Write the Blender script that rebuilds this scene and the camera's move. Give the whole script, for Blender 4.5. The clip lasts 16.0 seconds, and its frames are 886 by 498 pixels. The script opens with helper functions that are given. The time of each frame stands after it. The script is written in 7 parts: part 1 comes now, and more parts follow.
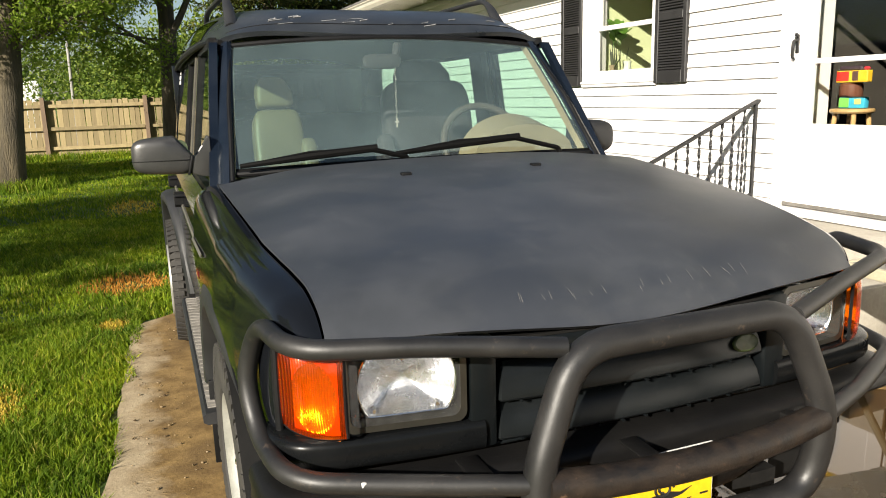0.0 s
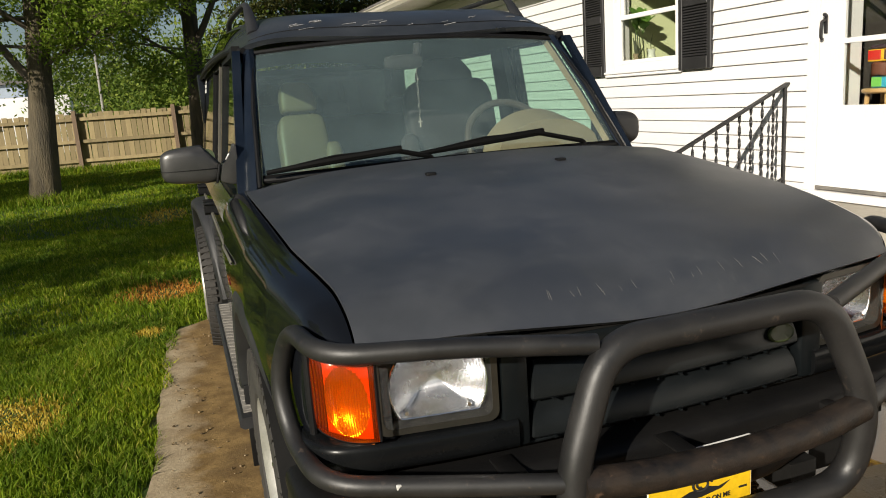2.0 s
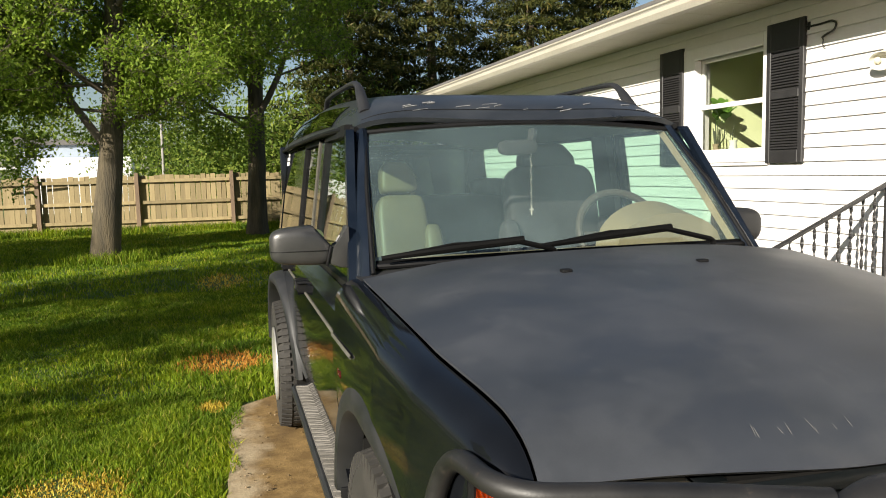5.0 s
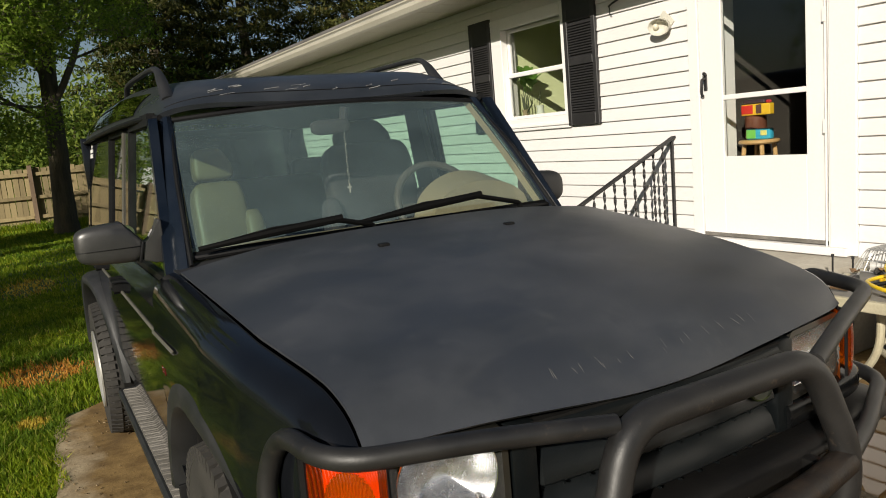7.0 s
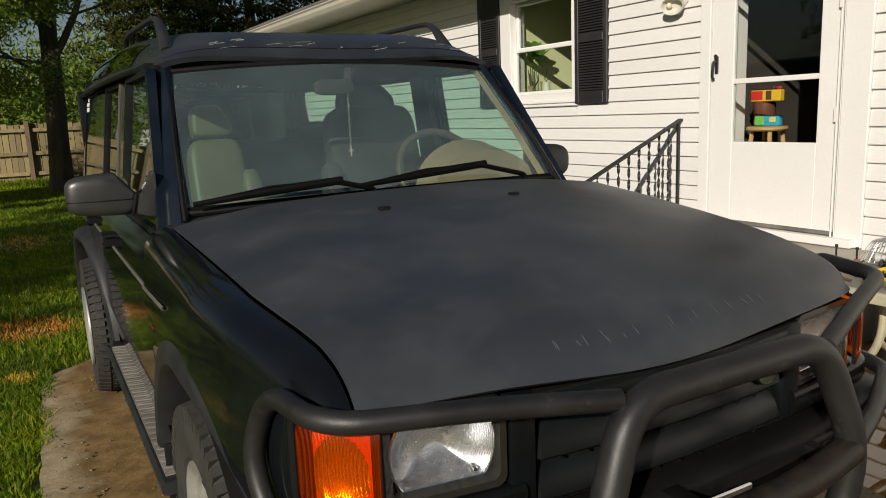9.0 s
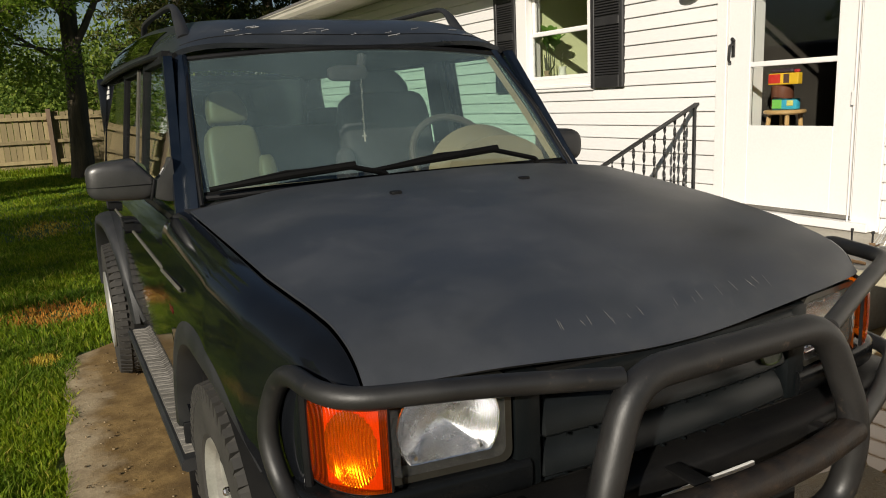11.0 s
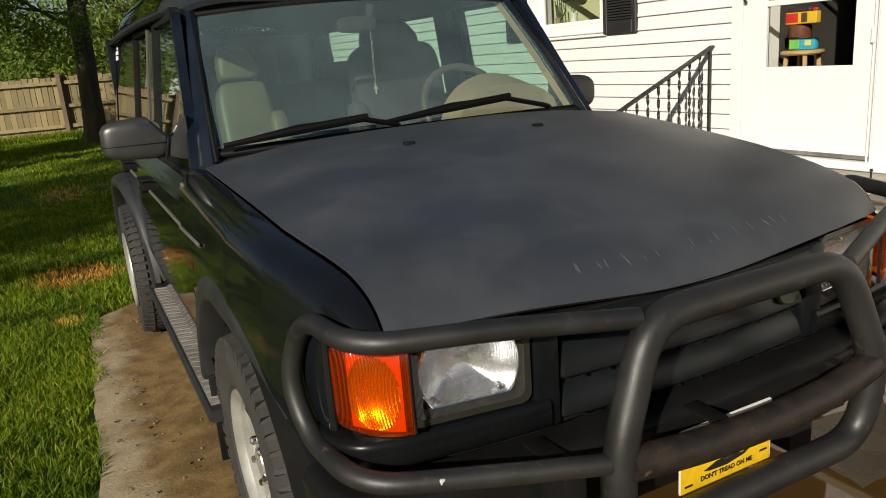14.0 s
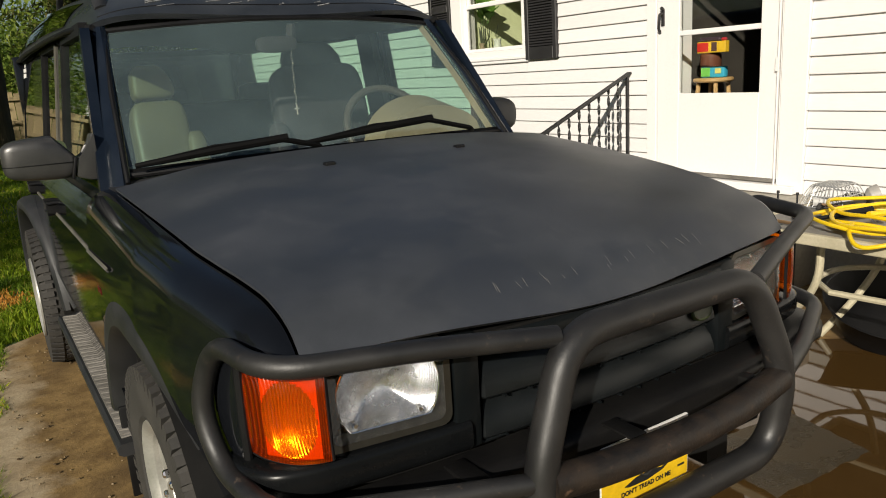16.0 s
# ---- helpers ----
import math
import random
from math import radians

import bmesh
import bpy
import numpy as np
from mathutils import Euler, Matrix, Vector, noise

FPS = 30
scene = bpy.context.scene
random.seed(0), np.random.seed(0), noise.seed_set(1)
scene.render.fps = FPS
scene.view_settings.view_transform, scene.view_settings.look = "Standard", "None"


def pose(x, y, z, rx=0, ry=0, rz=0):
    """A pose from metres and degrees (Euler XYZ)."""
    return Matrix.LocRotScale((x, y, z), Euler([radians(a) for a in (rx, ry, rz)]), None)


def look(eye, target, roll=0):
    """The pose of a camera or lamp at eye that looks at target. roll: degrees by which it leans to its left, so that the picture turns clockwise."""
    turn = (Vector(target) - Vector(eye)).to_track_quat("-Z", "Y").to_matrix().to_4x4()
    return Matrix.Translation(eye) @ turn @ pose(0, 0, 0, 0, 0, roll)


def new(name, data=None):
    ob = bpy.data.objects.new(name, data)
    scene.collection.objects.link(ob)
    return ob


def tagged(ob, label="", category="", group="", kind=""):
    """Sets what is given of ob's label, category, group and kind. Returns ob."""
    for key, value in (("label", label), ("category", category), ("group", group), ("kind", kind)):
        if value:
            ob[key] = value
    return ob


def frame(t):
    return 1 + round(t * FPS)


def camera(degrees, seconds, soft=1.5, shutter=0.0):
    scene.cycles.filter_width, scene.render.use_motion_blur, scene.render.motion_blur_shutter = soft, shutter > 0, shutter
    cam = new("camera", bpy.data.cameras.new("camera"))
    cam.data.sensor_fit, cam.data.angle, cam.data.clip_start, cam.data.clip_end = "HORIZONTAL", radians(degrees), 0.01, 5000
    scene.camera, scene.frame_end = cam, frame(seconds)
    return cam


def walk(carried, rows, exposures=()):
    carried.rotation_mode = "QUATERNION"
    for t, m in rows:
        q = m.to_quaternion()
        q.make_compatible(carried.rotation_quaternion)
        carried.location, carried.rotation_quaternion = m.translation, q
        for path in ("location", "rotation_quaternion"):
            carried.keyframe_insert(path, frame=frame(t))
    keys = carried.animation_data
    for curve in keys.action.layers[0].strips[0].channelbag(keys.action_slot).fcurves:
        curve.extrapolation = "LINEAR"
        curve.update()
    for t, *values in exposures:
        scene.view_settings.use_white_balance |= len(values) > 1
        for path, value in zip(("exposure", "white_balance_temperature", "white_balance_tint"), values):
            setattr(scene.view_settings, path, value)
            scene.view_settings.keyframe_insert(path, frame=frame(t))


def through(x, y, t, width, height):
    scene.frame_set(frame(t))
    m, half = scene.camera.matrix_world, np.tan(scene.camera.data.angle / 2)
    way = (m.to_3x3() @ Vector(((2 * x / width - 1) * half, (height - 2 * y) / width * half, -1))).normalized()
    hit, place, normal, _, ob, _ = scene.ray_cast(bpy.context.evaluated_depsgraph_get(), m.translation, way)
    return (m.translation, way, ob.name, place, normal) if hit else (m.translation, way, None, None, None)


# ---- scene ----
SKY, SUNE = 0.050, 5.0                                  # strength of sky and sun
EXPOSURES = [(0.0, 1.1), (0.5, 0.93), (1.0, 0.67), (1.5, 0.46), (2.0, 0.42), (3.0, 0.48), (5.5, 1.08), (6.0, 0.77), (6.5, 0.44), (7.0, 0.20), (7.5, 0.02), (8.0, -0.12), (9.0, -0.12), (11.5, 0.2), (12.5, 0.25), (16.0, 0.17)]
# ---- camera and walk ----
cam = camera(61.96, 16.0, soft=1.0)
ROWS = [
    (0, -0.963, -1.327, 1.413, -21.29, -11.76, -1.65),
    (0.5, -0.935, -1.329, 1.404, -25.11, -14.44, -3.43),
    (1, -0.936, -1.344, 1.411, -26.03, -14.40, -3.37),
    (1.5, -0.946, -1.360, 1.416, -22.57, -13.84, -3.44),
    (2, -0.957, -1.327, 1.421, -18.97, -11.92, -4.16),
    (2.5, -1.008, -1.283, 1.412, -18.63, -9.62, -3.03),
    (3, -1.113, -1.142, 1.416, -15.30, -8.75, -1.86),
    (3.2, -1.148, -1.134, 1.444, -13.33, -8.33, -3.19),
    (5.3, -1.157, -1.068, 1.478, -17.08, -5.93, -1.05),
    (5.5, -1.159, -1.094, 1.483, -17.71, -6.58, -0.80),
    (6, -1.143, -1.121, 1.483, -22.60, -7.42, -3.69),
    (6.5, -1.093, -1.119, 1.458, -30.49, -8.83, -5.59),
    (7, -1.129, -1.147, 1.484, -28.92, -8.78, -5.17),
    (7.5, -1.112, -1.127, 1.442, -32.48, -7.39, -4.44),
    (8, -1.129, -1.127, 1.455, -31.86, -9.11, -2.90),
    (8.5, -1.122, -1.108, 1.455, -29.82, -9.40, -3.37),
    (9, -1.117, -1.089, 1.445, -29.12, -10.54, -2.43),
    (9.2, -1.111, -1.087, 1.441, -29.77, -10.94, -2.76),
    (11.3, -1.117, -1.133, 1.443, -26.95, -11.75, -3.35),
    (11.5, -1.118, -1.130, 1.439, -26.80, -11.97, -4.14),
    (12, -1.122, -1.112, 1.439, -26.69, -12.11, -4.40),
    (12.5, -1.122, -1.107, 1.441, -28.30, -14.13, -2.72),
    (13, -1.117, -1.115, 1.441, -28.75, -12.89, -3.51),
    (13.5, -1.125, -1.138, 1.435, -26.21, -14.35, -5.18),
    (14, -1.126, -1.139, 1.429, -26.29, -14.94, -4.60),
    (14.5, -1.119, -1.144, 1.434, -26.63, -15.05, -5.04),
    (15, -1.108, -1.121, 1.424, -28.29, -14.43, -3.79),
    (15.5, -1.107, -1.122, 1.417, -29.09, -13.09, -2.55),
    (16, -1.100, -1.134, 1.417, -32.05, -13.54, -3.74),
]


def eye_pose(x, y, z, yaw, pitch, roll):
    return pose(x, y, z, 90 + pitch, 0, yaw) @ pose(0, 0, 0, 0, 0, roll)


walk(cam, [(t, eye_pose(*r)) for t, *r in ROWS], exposures=EXPOSURES)

# ---- world and sun ----
SUN_WAY = Vector((0.977, 0.78, -0.54)).normalized()      # the way that sunlight travels
world = bpy.data.worlds.new("world")
scene.world = world
world.use_nodes = True
wn = world.node_tree
sky = wn.nodes.new("ShaderNodeTexSky")
sky.sky_type = "NISHITA"
sky.sun_disc = False
sky.sun_elevation = math.asin(-SUN_WAY.z)
sky.sun_rotation = math.atan2(-SUN_WAY.x, -SUN_WAY.y)
sky.air_density, sky.dust_density, sky.ozone_density = 1.0, 1.2, 1.0
bg = wn.nodes["Background"]
bg.inputs["Strength"].default_value = SKY
wn.links.new(sky.outputs[0], bg.inputs[0])
sun_data = bpy.data.lights.new("sun", "SUN")
sun_data.energy = SUNE
sun_data.angle = radians(0.53)
sun_data.color = (1.0, 0.925, 0.80)
sun = new("sun", sun_data)
sun.matrix_world = look(-SUN_WAY * 40, (0, 0, 0))

# ---- helpers for things ----
WORLD = {}


def thing(name, label, category, at=(0, 0, 0), group="", kind="", turn=0.0):
    ob = new(name)
    m = pose(*at, 0, 0, turn)
    ob.matrix_basis = m
    ob.empty_display_size = 0.1
    WORLD[ob.name] = m
    return tagged(ob, label, category, group, kind)


def finish(bm, name, mats, smooth=35.0):
    bmesh.ops.recalc_face_normals(bm, faces=bm.faces)
    me = bpy.data.meshes.new(name)
    bm.to_mesh(me)
    bm.free()
    for m in mats if isinstance(mats, (list, tuple)) else [mats]:
        me.materials.append(m)
    if smooth:
        me.shade_smooth()
        me.set_sharp_from_angle(angle=radians(smooth))
    return me


def part(name, bm, mat, parent=None, label="", smooth=35.0):
    """One mesh object, modelled in world places, under a thing or a part."""
    ob = new(name, finish(bm, name, mat, smooth) if isinstance(bm, bmesh.types.BMesh) else bm)
    if parent is not None:
        ob.parent = parent
        ob.matrix_parent_inverse = WORLD.get(parent.name, Matrix()).inverted()
    if label:
        ob["label"] = label
    return ob


def box(bm, lo, hi, bevel=0.0, m=None, seg=2):
    lo, hi = Vector(lo), Vector(hi)
    made = bmesh.ops.create_cube(bm, size=1.0)["verts"]
    for v in made:
        v.co = Vector([(lo[i] + hi[i]) / 2 + v.co[i] * (hi[i] - lo[i]) for i in range(3)])
    if bevel > 0:
        edges = list({e for v in made for e in v.link_edges})
        out = bmesh.ops.bevel(bm, geom=edges, offset=bevel, segments=seg, affect="EDGES", profile=0.5)
        made = list({v for f in out["faces"] for v in f.verts} | {v for v in made if v.is_valid})
    if m is not None:
        bmesh.ops.transform(bm, matrix=m, verts=made)
    return made


def boxed(lo, hi, bevel=0.0, m=None, seg=2):
    bm = bmesh.new()
    box(bm, lo, hi, bevel, m, seg)
    return bm


def filleted(pts, rad, steps=6):
    """A polyline with its corners rounded."""
    pts = [Vector(p) for p in pts]
    out = [pts[0]]
    for a, b, c in zip(pts, pts[1:], pts[2:]):
        u, v = (a - b), (c - b)
        r = min(rad, 0.48 * u.length, 0.48 * v.length)
        p, q = b + u.normalized() * r, b + v.normalized() * r
        for i in range(steps + 1):
            t = i / steps
            out.append(p * (1 - t) ** 2 + b * 2 * t * (1 - t) + q * t * t)
    out.append(pts[-1])
    return out


def tube(bm, pts, r, n=12, rad=0.0, closed=False, steps=6, flat=1.0):
    """A round bar along a line; r may be a list, one for each point."""
    line = filleted(pts, rad, steps) if rad else [Vector(p) for p in pts]
    rs = r if isinstance(r, (list, tuple)) else [r] * len(line)
    side = None
    rings = []
    for i, p in enumerate(line):
        a = line[i - 1] if i or closed else p
        b = line[(i + 1) % len(line)] if i + 1 < len(line) or closed else p
        d = (b - a).normalized()
        if side is None:
            side = d.cross(Vector((0, 0, 1)) if abs(d.z) < 0.95 else Vector((1, 0, 0))).normalized()
        side = (side - d * side.dot(d)).normalized()
        up = d.cross(side)
        rings.append([bm.verts.new(p + (side * math.cos(k) + up * math.sin(k) * flat) * rs[i]) for k in [2 * math.pi * j / n for j in range(n)]])
    for a, b in zip(rings, rings[1:] + ([rings[0]] if closed else [])):
        for j in range(n):
            bm.faces.new((a[j], a[(j + 1) % n], b[(j + 1) % n], b[j]))
    if not closed:
        bm.faces.new(rings[0][::-1])
        bm.faces.new(rings[-1])
    return bm


def grid(bm, nu, nv, f):
    vs = [[bm.verts.new(f(i / nu, j / nv)) for i in range(nu + 1)] for j in range(nv + 1)]
    for j in range(nv):
        for i in range(nu):
            bm.faces.new((vs[j][i], vs[j][i + 1], vs[j + 1][i + 1], vs[j + 1][i]))
    return vs


def thicken(bm, d):
    bmesh.ops.recalc_face_normals(bm, faces=bm.faces)
    bmesh.ops.solidify(bm, geom=bm.faces[:], thickness=d)
    return bm


def lathe(bm, profile, n, m):
    """A turned body: (radius, along) round the local z axis, laid by m."""
    rings = [[bm.verts.new(m @ Vector((r * math.cos(2 * math.pi * j / n), r * math.sin(2 * math.pi * j / n), h))) for j in range(n)] for r, h in profile]
    for a, b in zip(rings, rings[1:]):
        for j in range(n):
            bm.faces.new((a[j], a[(j + 1) % n], b[(j + 1) % n], b[j]))
    return rings


def prism(bm, outline, depth, m):
    """A flat outline (local x, y), depth along local z, laid by m."""
    a = [bm.verts.new(m @ Vector((x, y, 0))) for x, y in outline]
    b = [bm.verts.new(m @ Vector((x, y, depth))) for x, y in outline]
    bm.faces.new(a[::-1])
    bm.faces.new(b)
    for i in range(len(a)):
        j = (i + 1) % len(a)
        bm.faces.new((a[i], a[j], b[j], b[i]))


def rounded(w, h, r, n=5):
    out = []
    for cx, cy, a0 in ((w / 2 - r, h / 2 - r, 0), (-w / 2 + r, h / 2 - r, 90), (-w / 2 + r, -h / 2 + r, 180), (w / 2 - r, -h / 2 + r, 270)):
        for i in range(n + 1):
            a = radians(a0 + 90 * i / n)
            out.append((cx + r * math.cos(a), cy + r * math.sin(a)))
    return out


# ---- materials ----
def material(name):
    m = bpy.data.materials.new(name)
    m.use_nodes = True
    t = m.node_tree
    return m, t, t.nodes["Principled BSDF"]


def noise_node(t, scale, detail=4.0, rough=0.55, coord="Object", stretch=None):
    co = t.nodes.new("ShaderNodeTexCoord")
    n = t.nodes.new("ShaderNodeTexNoise")
    n.inputs["Scale"].default_value = scale
    n.inputs["Detail"].default_value = detail
    n.inputs["Roughness"].default_value = rough
    out = co.outputs[coord]
    if stretch:
        mp = t.nodes.new("ShaderNodeMapping")
        mp.inputs["Scale"].default_value = stretch
        t.links.new(out, mp.inputs[0])
        out = mp.outputs[0]
    t.links.new(out, n.inputs["Vector"])
    return n.outputs["Fac"]


def ramp(t, fac, stops):
    r = t.nodes.new("ShaderNodeValToRGB")
    while len(r.color_ramp.elements) < len(stops):
        r.color_ramp.elements.new(0.5)
    for e, (p, c) in zip(r.color_ramp.elements, stops):
        e.position = p
        e.color = (c, c, c, 1) if isinstance(c, (int, float)) else (*c, 1)
    t.links.new(fac, r.inputs[0])
    return r.outputs["Color"]


def mixed(t, fac, a, b, blend="MIX"):
    n = t.nodes.new("ShaderNodeMix")
    n.data_type = "RGBA"
    n.blend_type = blend
    for sock, v in ((n.inputs[0], fac), (n.inputs[6], a), (n.inputs[7], b)):
        if isinstance(v, (int, float)):
            sock.default_value = v
        elif isinstance(v, tuple):
            sock.default_value = (*v, 1)
        else:
            t.links.new(v, sock)
    return n.outputs[2]


def bump(t, p, height, strength, dist=0.01):
    b = t.nodes.new("ShaderNodeBump")
    b.inputs["Strength"].default_value = strength
    b.inputs["Distance"].default_value = dist
    t.links.new(height, b.inputs["Height"])
    t.links.new(b.outputs[0], p.inputs["Normal"])


def surface(name, a, b, rough=(0.5, 0.7), scale=3.0, fine=60.0, bumpy=0.15, metal=0.0, coat=0.0, stretch=None, spec=0.5, dist=0.004, random_tint=0.0, coord="Object", grain=0.35):
    """A plain surface with variation at two scales."""
    m, t, p = material(name)
    big = noise_node(t, scale, 5, 0.6, coord, stretch)
    small = noise_node(t, fine, 3, 0.6, coord, stretch)
    base = mixed(t, ramp(t, big, [(0.3, 0.0), (0.7, 1.0)]), a, b)
    base = mixed(t, grain, base, ramp(t, small, [(0.25, 0.45), (0.75, 1.0)]), "MULTIPLY")
    if random_tint:
        info = t.nodes.new("ShaderNodeObjectInfo")
        base = mixed(t, 1.0, base, ramp(t, info.outputs["Random"], [(0.0, 1.0 - random_tint), (1.0, 1.0)]), "MULTIPLY")
    t.links.new(base, p.inputs["Base Color"])
    t.links.new(ramp(t, big, [(0.25, rough[0]), (0.75, rough[1])]), p.inputs["Roughness"])
    p.inputs["Metallic"].default_value = metal
    p.inputs["Coat Weight"].default_value = coat
    p.inputs["Coat Roughness"].default_value = 0.06
    p.inputs["Specular IOR Level"].default_value = spec
    if bumpy:
        bump(t, p, small, bumpy, dist)
    return m


def glass(name, tint, gloss=0.9, haze=0.0, haze_color=(0.5, 0.55, 0.6), rough=0.02, mirror=0.045):
    m = bpy.data.materials.new(name)
    m.use_nodes = True
    t = m.node_tree
    t.nodes.clear()
    out = t.nodes.new("ShaderNodeOutputMaterial")
    tr = t.nodes.new("ShaderNodeBsdfTransparent")
    tr.inputs[0].default_value = (*tint, 1)
    gl = t.nodes.new("ShaderNodeBsdfGlossy")
    gl.inputs["Roughness"].default_value = rough
    gl.inputs["Color"].default_value = (gloss, gloss, gloss, 1)
    lw = t.nodes.new("ShaderNodeLayerWeight")
    lw.inputs[0].default_value = 0.5
    po = t.nodes.new("ShaderNodeMath")
    po.operation = "POWER"
    po.inputs[1].default_value = 4.0
    fr = t.nodes.new("ShaderNodeMath")
    fr.operation = "MULTIPLY_ADD"
    fr.inputs[1].default_value, fr.inputs[2].default_value = 0.80, mirror
    t.links.new(lw.outputs["Facing"], po.inputs[0])
    t.links.new(po.outputs[0], fr.inputs[0])
    mx = t.nodes.new("ShaderNodeMixShader")
    t.links.new(fr.outputs[0], mx.inputs[0])
    base = tr.outputs[0]
    if haze:
        di = t.nodes.new("ShaderNodeBsdfDiffuse")
        di.inputs[0].default_value = (*haze_color, 1)
        hz = t.nodes.new("ShaderNodeMixShader")
        haze_noise = noise_node(t, 2.5, 5, 0.6)
        t.links.new(ramp(t, haze_noise, [(0.2, haze * 0.5), (0.8, haze * 1.5)]), hz.inputs[0])
        t.links.new(base, hz.inputs[1])
        t.links.new(di.outputs[0], hz.inputs[2])
        base = hz.outputs[0]
    t.links.new(base, mx.inputs[1])
    t.links.new(gl.outputs[0], mx.inputs[2])
    t.links.new(mx.outputs[0], out.inputs[0])
    return m


def leafy(name, stops, rough=0.5, through=0.35, patchy=0.0):
    """Leaves: a colour for each island, and light that passes through."""
    m, t, p = material(name)
    geo = t.nodes.new("ShaderNodeNewGeometry")
    col = ramp(t, geo.outputs["Random Per Island"], stops)
    if patchy:                                          # broad yellower and deeper green patches
        big = noise_node(t, 1.3, 5, 0.65)
        col = mixed(t, 1.0, col, ramp(t, big, [(0.32, (1 - patchy, 1 - 0.7 * patchy, 0.9)), (0.5, (1.0, 1.0, 1.0)), (0.68, (1 + 0.9 * patchy, 1 + 0.55 * patchy, 1.0))]), "MULTIPLY")
    t.links.new(col, p.inputs["Base Color"])
    p.inputs["Roughness"].default_value = rough
    p.inputs["Specular IOR Level"].default_value = 0.3
    tl = t.nodes.new("ShaderNodeBsdfTranslucent")
    t.links.new(col, tl.inputs[0])
    mx = t.nodes.new("ShaderNodeMixShader")
    mx.inputs[0].default_value = through
    t.links.new(p.outputs[0], mx.inputs[1])
    t.links.new(tl.outputs[0], mx.inputs[2])
    t.links.new(mx.outputs[0], t.nodes["Material Output"].inputs[0])
    return m


PAINT = surface("black_gloss_paint", (0.004, 0.0045, 0.006), (0.007, 0.008, 0.010), (0.04, 0.10), 4, 300, 0.0, coat=0.22, spec=0.26)
HOOD = surface("matte_black_paint", (0.028, 0.031, 0.036), (0.056, 0.060, 0.069), (0.34, 0.50), 3.4, 420, 0.05, spec=0.72)
ht = HOOD.node_tree                                     # blue-black patches of older paint and a dusty bloom
hp = ht.nodes["Principled BSDF"]
old_paint = ramp(ht, noise_node(ht, 2.1, 7, 0.62, stretch=(1.0, 1.7, 1.0)), [(0.50, 0.0), (0.58, 0.55), (0.70, 0.70)])
dusty = ramp(ht, noise_node(ht, 5.5, 8, 0.72, stretch=(1.6, 0.8, 1.0)), [(0.56, 0.0), (0.72, 0.40)])
tone = mixed(ht, old_paint, hp.inputs["Base Color"].links[0].from_socket, (0.024, 0.028, 0.037))
ht.links.new(mixed(ht, dusty, tone, (0.085, 0.087, 0.092)), hp.inputs["Base Color"])


def worn(m, scale, amount, tone):
    """Small chips and rubbed places over a painted surface."""
    t = m.node_tree
    p = t.nodes["Principled BSDF"]
    old = p.inputs["Base Color"].links[0].from_socket
    chips = ramp(t, noise_node(t, scale, 6, 0.7), [(1 - amount, 0.0), (1 - amount + 0.06, 1.0)])
    zone = ramp(t, noise_node(t, scale * 0.16, 3, 0.5), [(0.45, 0.0), (0.62, 1.0)])
    t.links.new(mixed(t, mixed(t, 1.0, chips, zone, "MULTIPLY"), old, tone), p.inputs["Base Color"])


PILLARP = surface("blue_black_pillar_paint", (0.004, 0.007, 0.013), (0.010, 0.014, 0.022), (0.14, 0.28), 5, 200, 0.02, spec=0.5)
WIPERM = surface("wiper_black", (0.002, 0.002, 0.002), (0.004, 0.004, 0.004), (0.6, 0.75), 7, 90, 0.03, spec=0.10)
ROOFP = surface("faded_black_paint", (0.018, 0.021, 0.025), (0.040, 0.044, 0.050), (0.24, 0.42), 5, 200, 0.02, spec=0.5)
TUBEP = surface("satin_black_bar_paint", (0.010, 0.010, 0.0105), (0.020, 0.019, 0.0185), (0.38, 0.55), 9, 160, 0.09, spec=0.5)
TRIM = surface("grey_black_plastic", (0.011, 0.012, 0.013), (0.022, 0.022, 0.024), (0.45, 0.65), 8, 260, 0.12)
BUMPERM = surface("scuffed_bumper_steel", (0.006, 0.006, 0.0065), (0.011, 0.0105, 0.010), (0.30, 0.46), 7, 120, 0.10, spec=0.16)
VALANCE = surface("satin_black_valance", (0.004, 0.0045, 0.005), (0.007, 0.0075, 0.008), (0.20, 0.32), 6, 160, 0.04, spec=0.17)
# near-black that stands for the shade inside openings
HOLESHADE = surface("hole_shade_black", (0.001, 0.001, 0.001), (0.002, 0.002, 0.002), (0.9, 1.0), 7, 120, 0.0, spec=0.02)
DARK = surface("dark_underbody", (0.005, 0.005, 0.005), (0.010, 0.0095, 0.009), (0.6, 0.8), 8, 120, 0.1, spec=0.2)
GRILLE = surface("grille_plastic", (0.004, 0.0055, 0.006), (0.0065, 0.008, 0.009), (0.26, 0.40), 9, 200, 0.06, spec=0.24)
# black plastic made darker still; a shadow across the louvres is in the colour
SLATM = surface("satin_louvre_plastic", (0.0048, 0.006, 0.0066), (0.0085, 0.0102, 0.011), (0.28, 0.42), 9, 200, 0.06, spec=0.28)
RUBBER = surface("tyre_rubber", (0.020, 0.019, 0.018), (0.042, 0.038, 0.033), (0.7, 0.9), 7, 90, 0.25)
BLACKRUB = surface("black_rubber", (0.003, 0.003, 0.0035), (0.007, 0.007, 0.0075), (0.45, 0.6), 7, 90, 0.05, spec=0.25)
RIM = surface("alloy_rim", (0.42, 0.41, 0.38), (0.55, 0.54, 0.50), (0.3, 0.5), 9, 120, 0.05, metal=0.6)
ALU = surface("dusty_aluminium_tread", (0.15, 0.14, 0.122), (0.26, 0.243, 0.22), (0.5, 0.7), 9, 120, 0.15, metal=0.3)
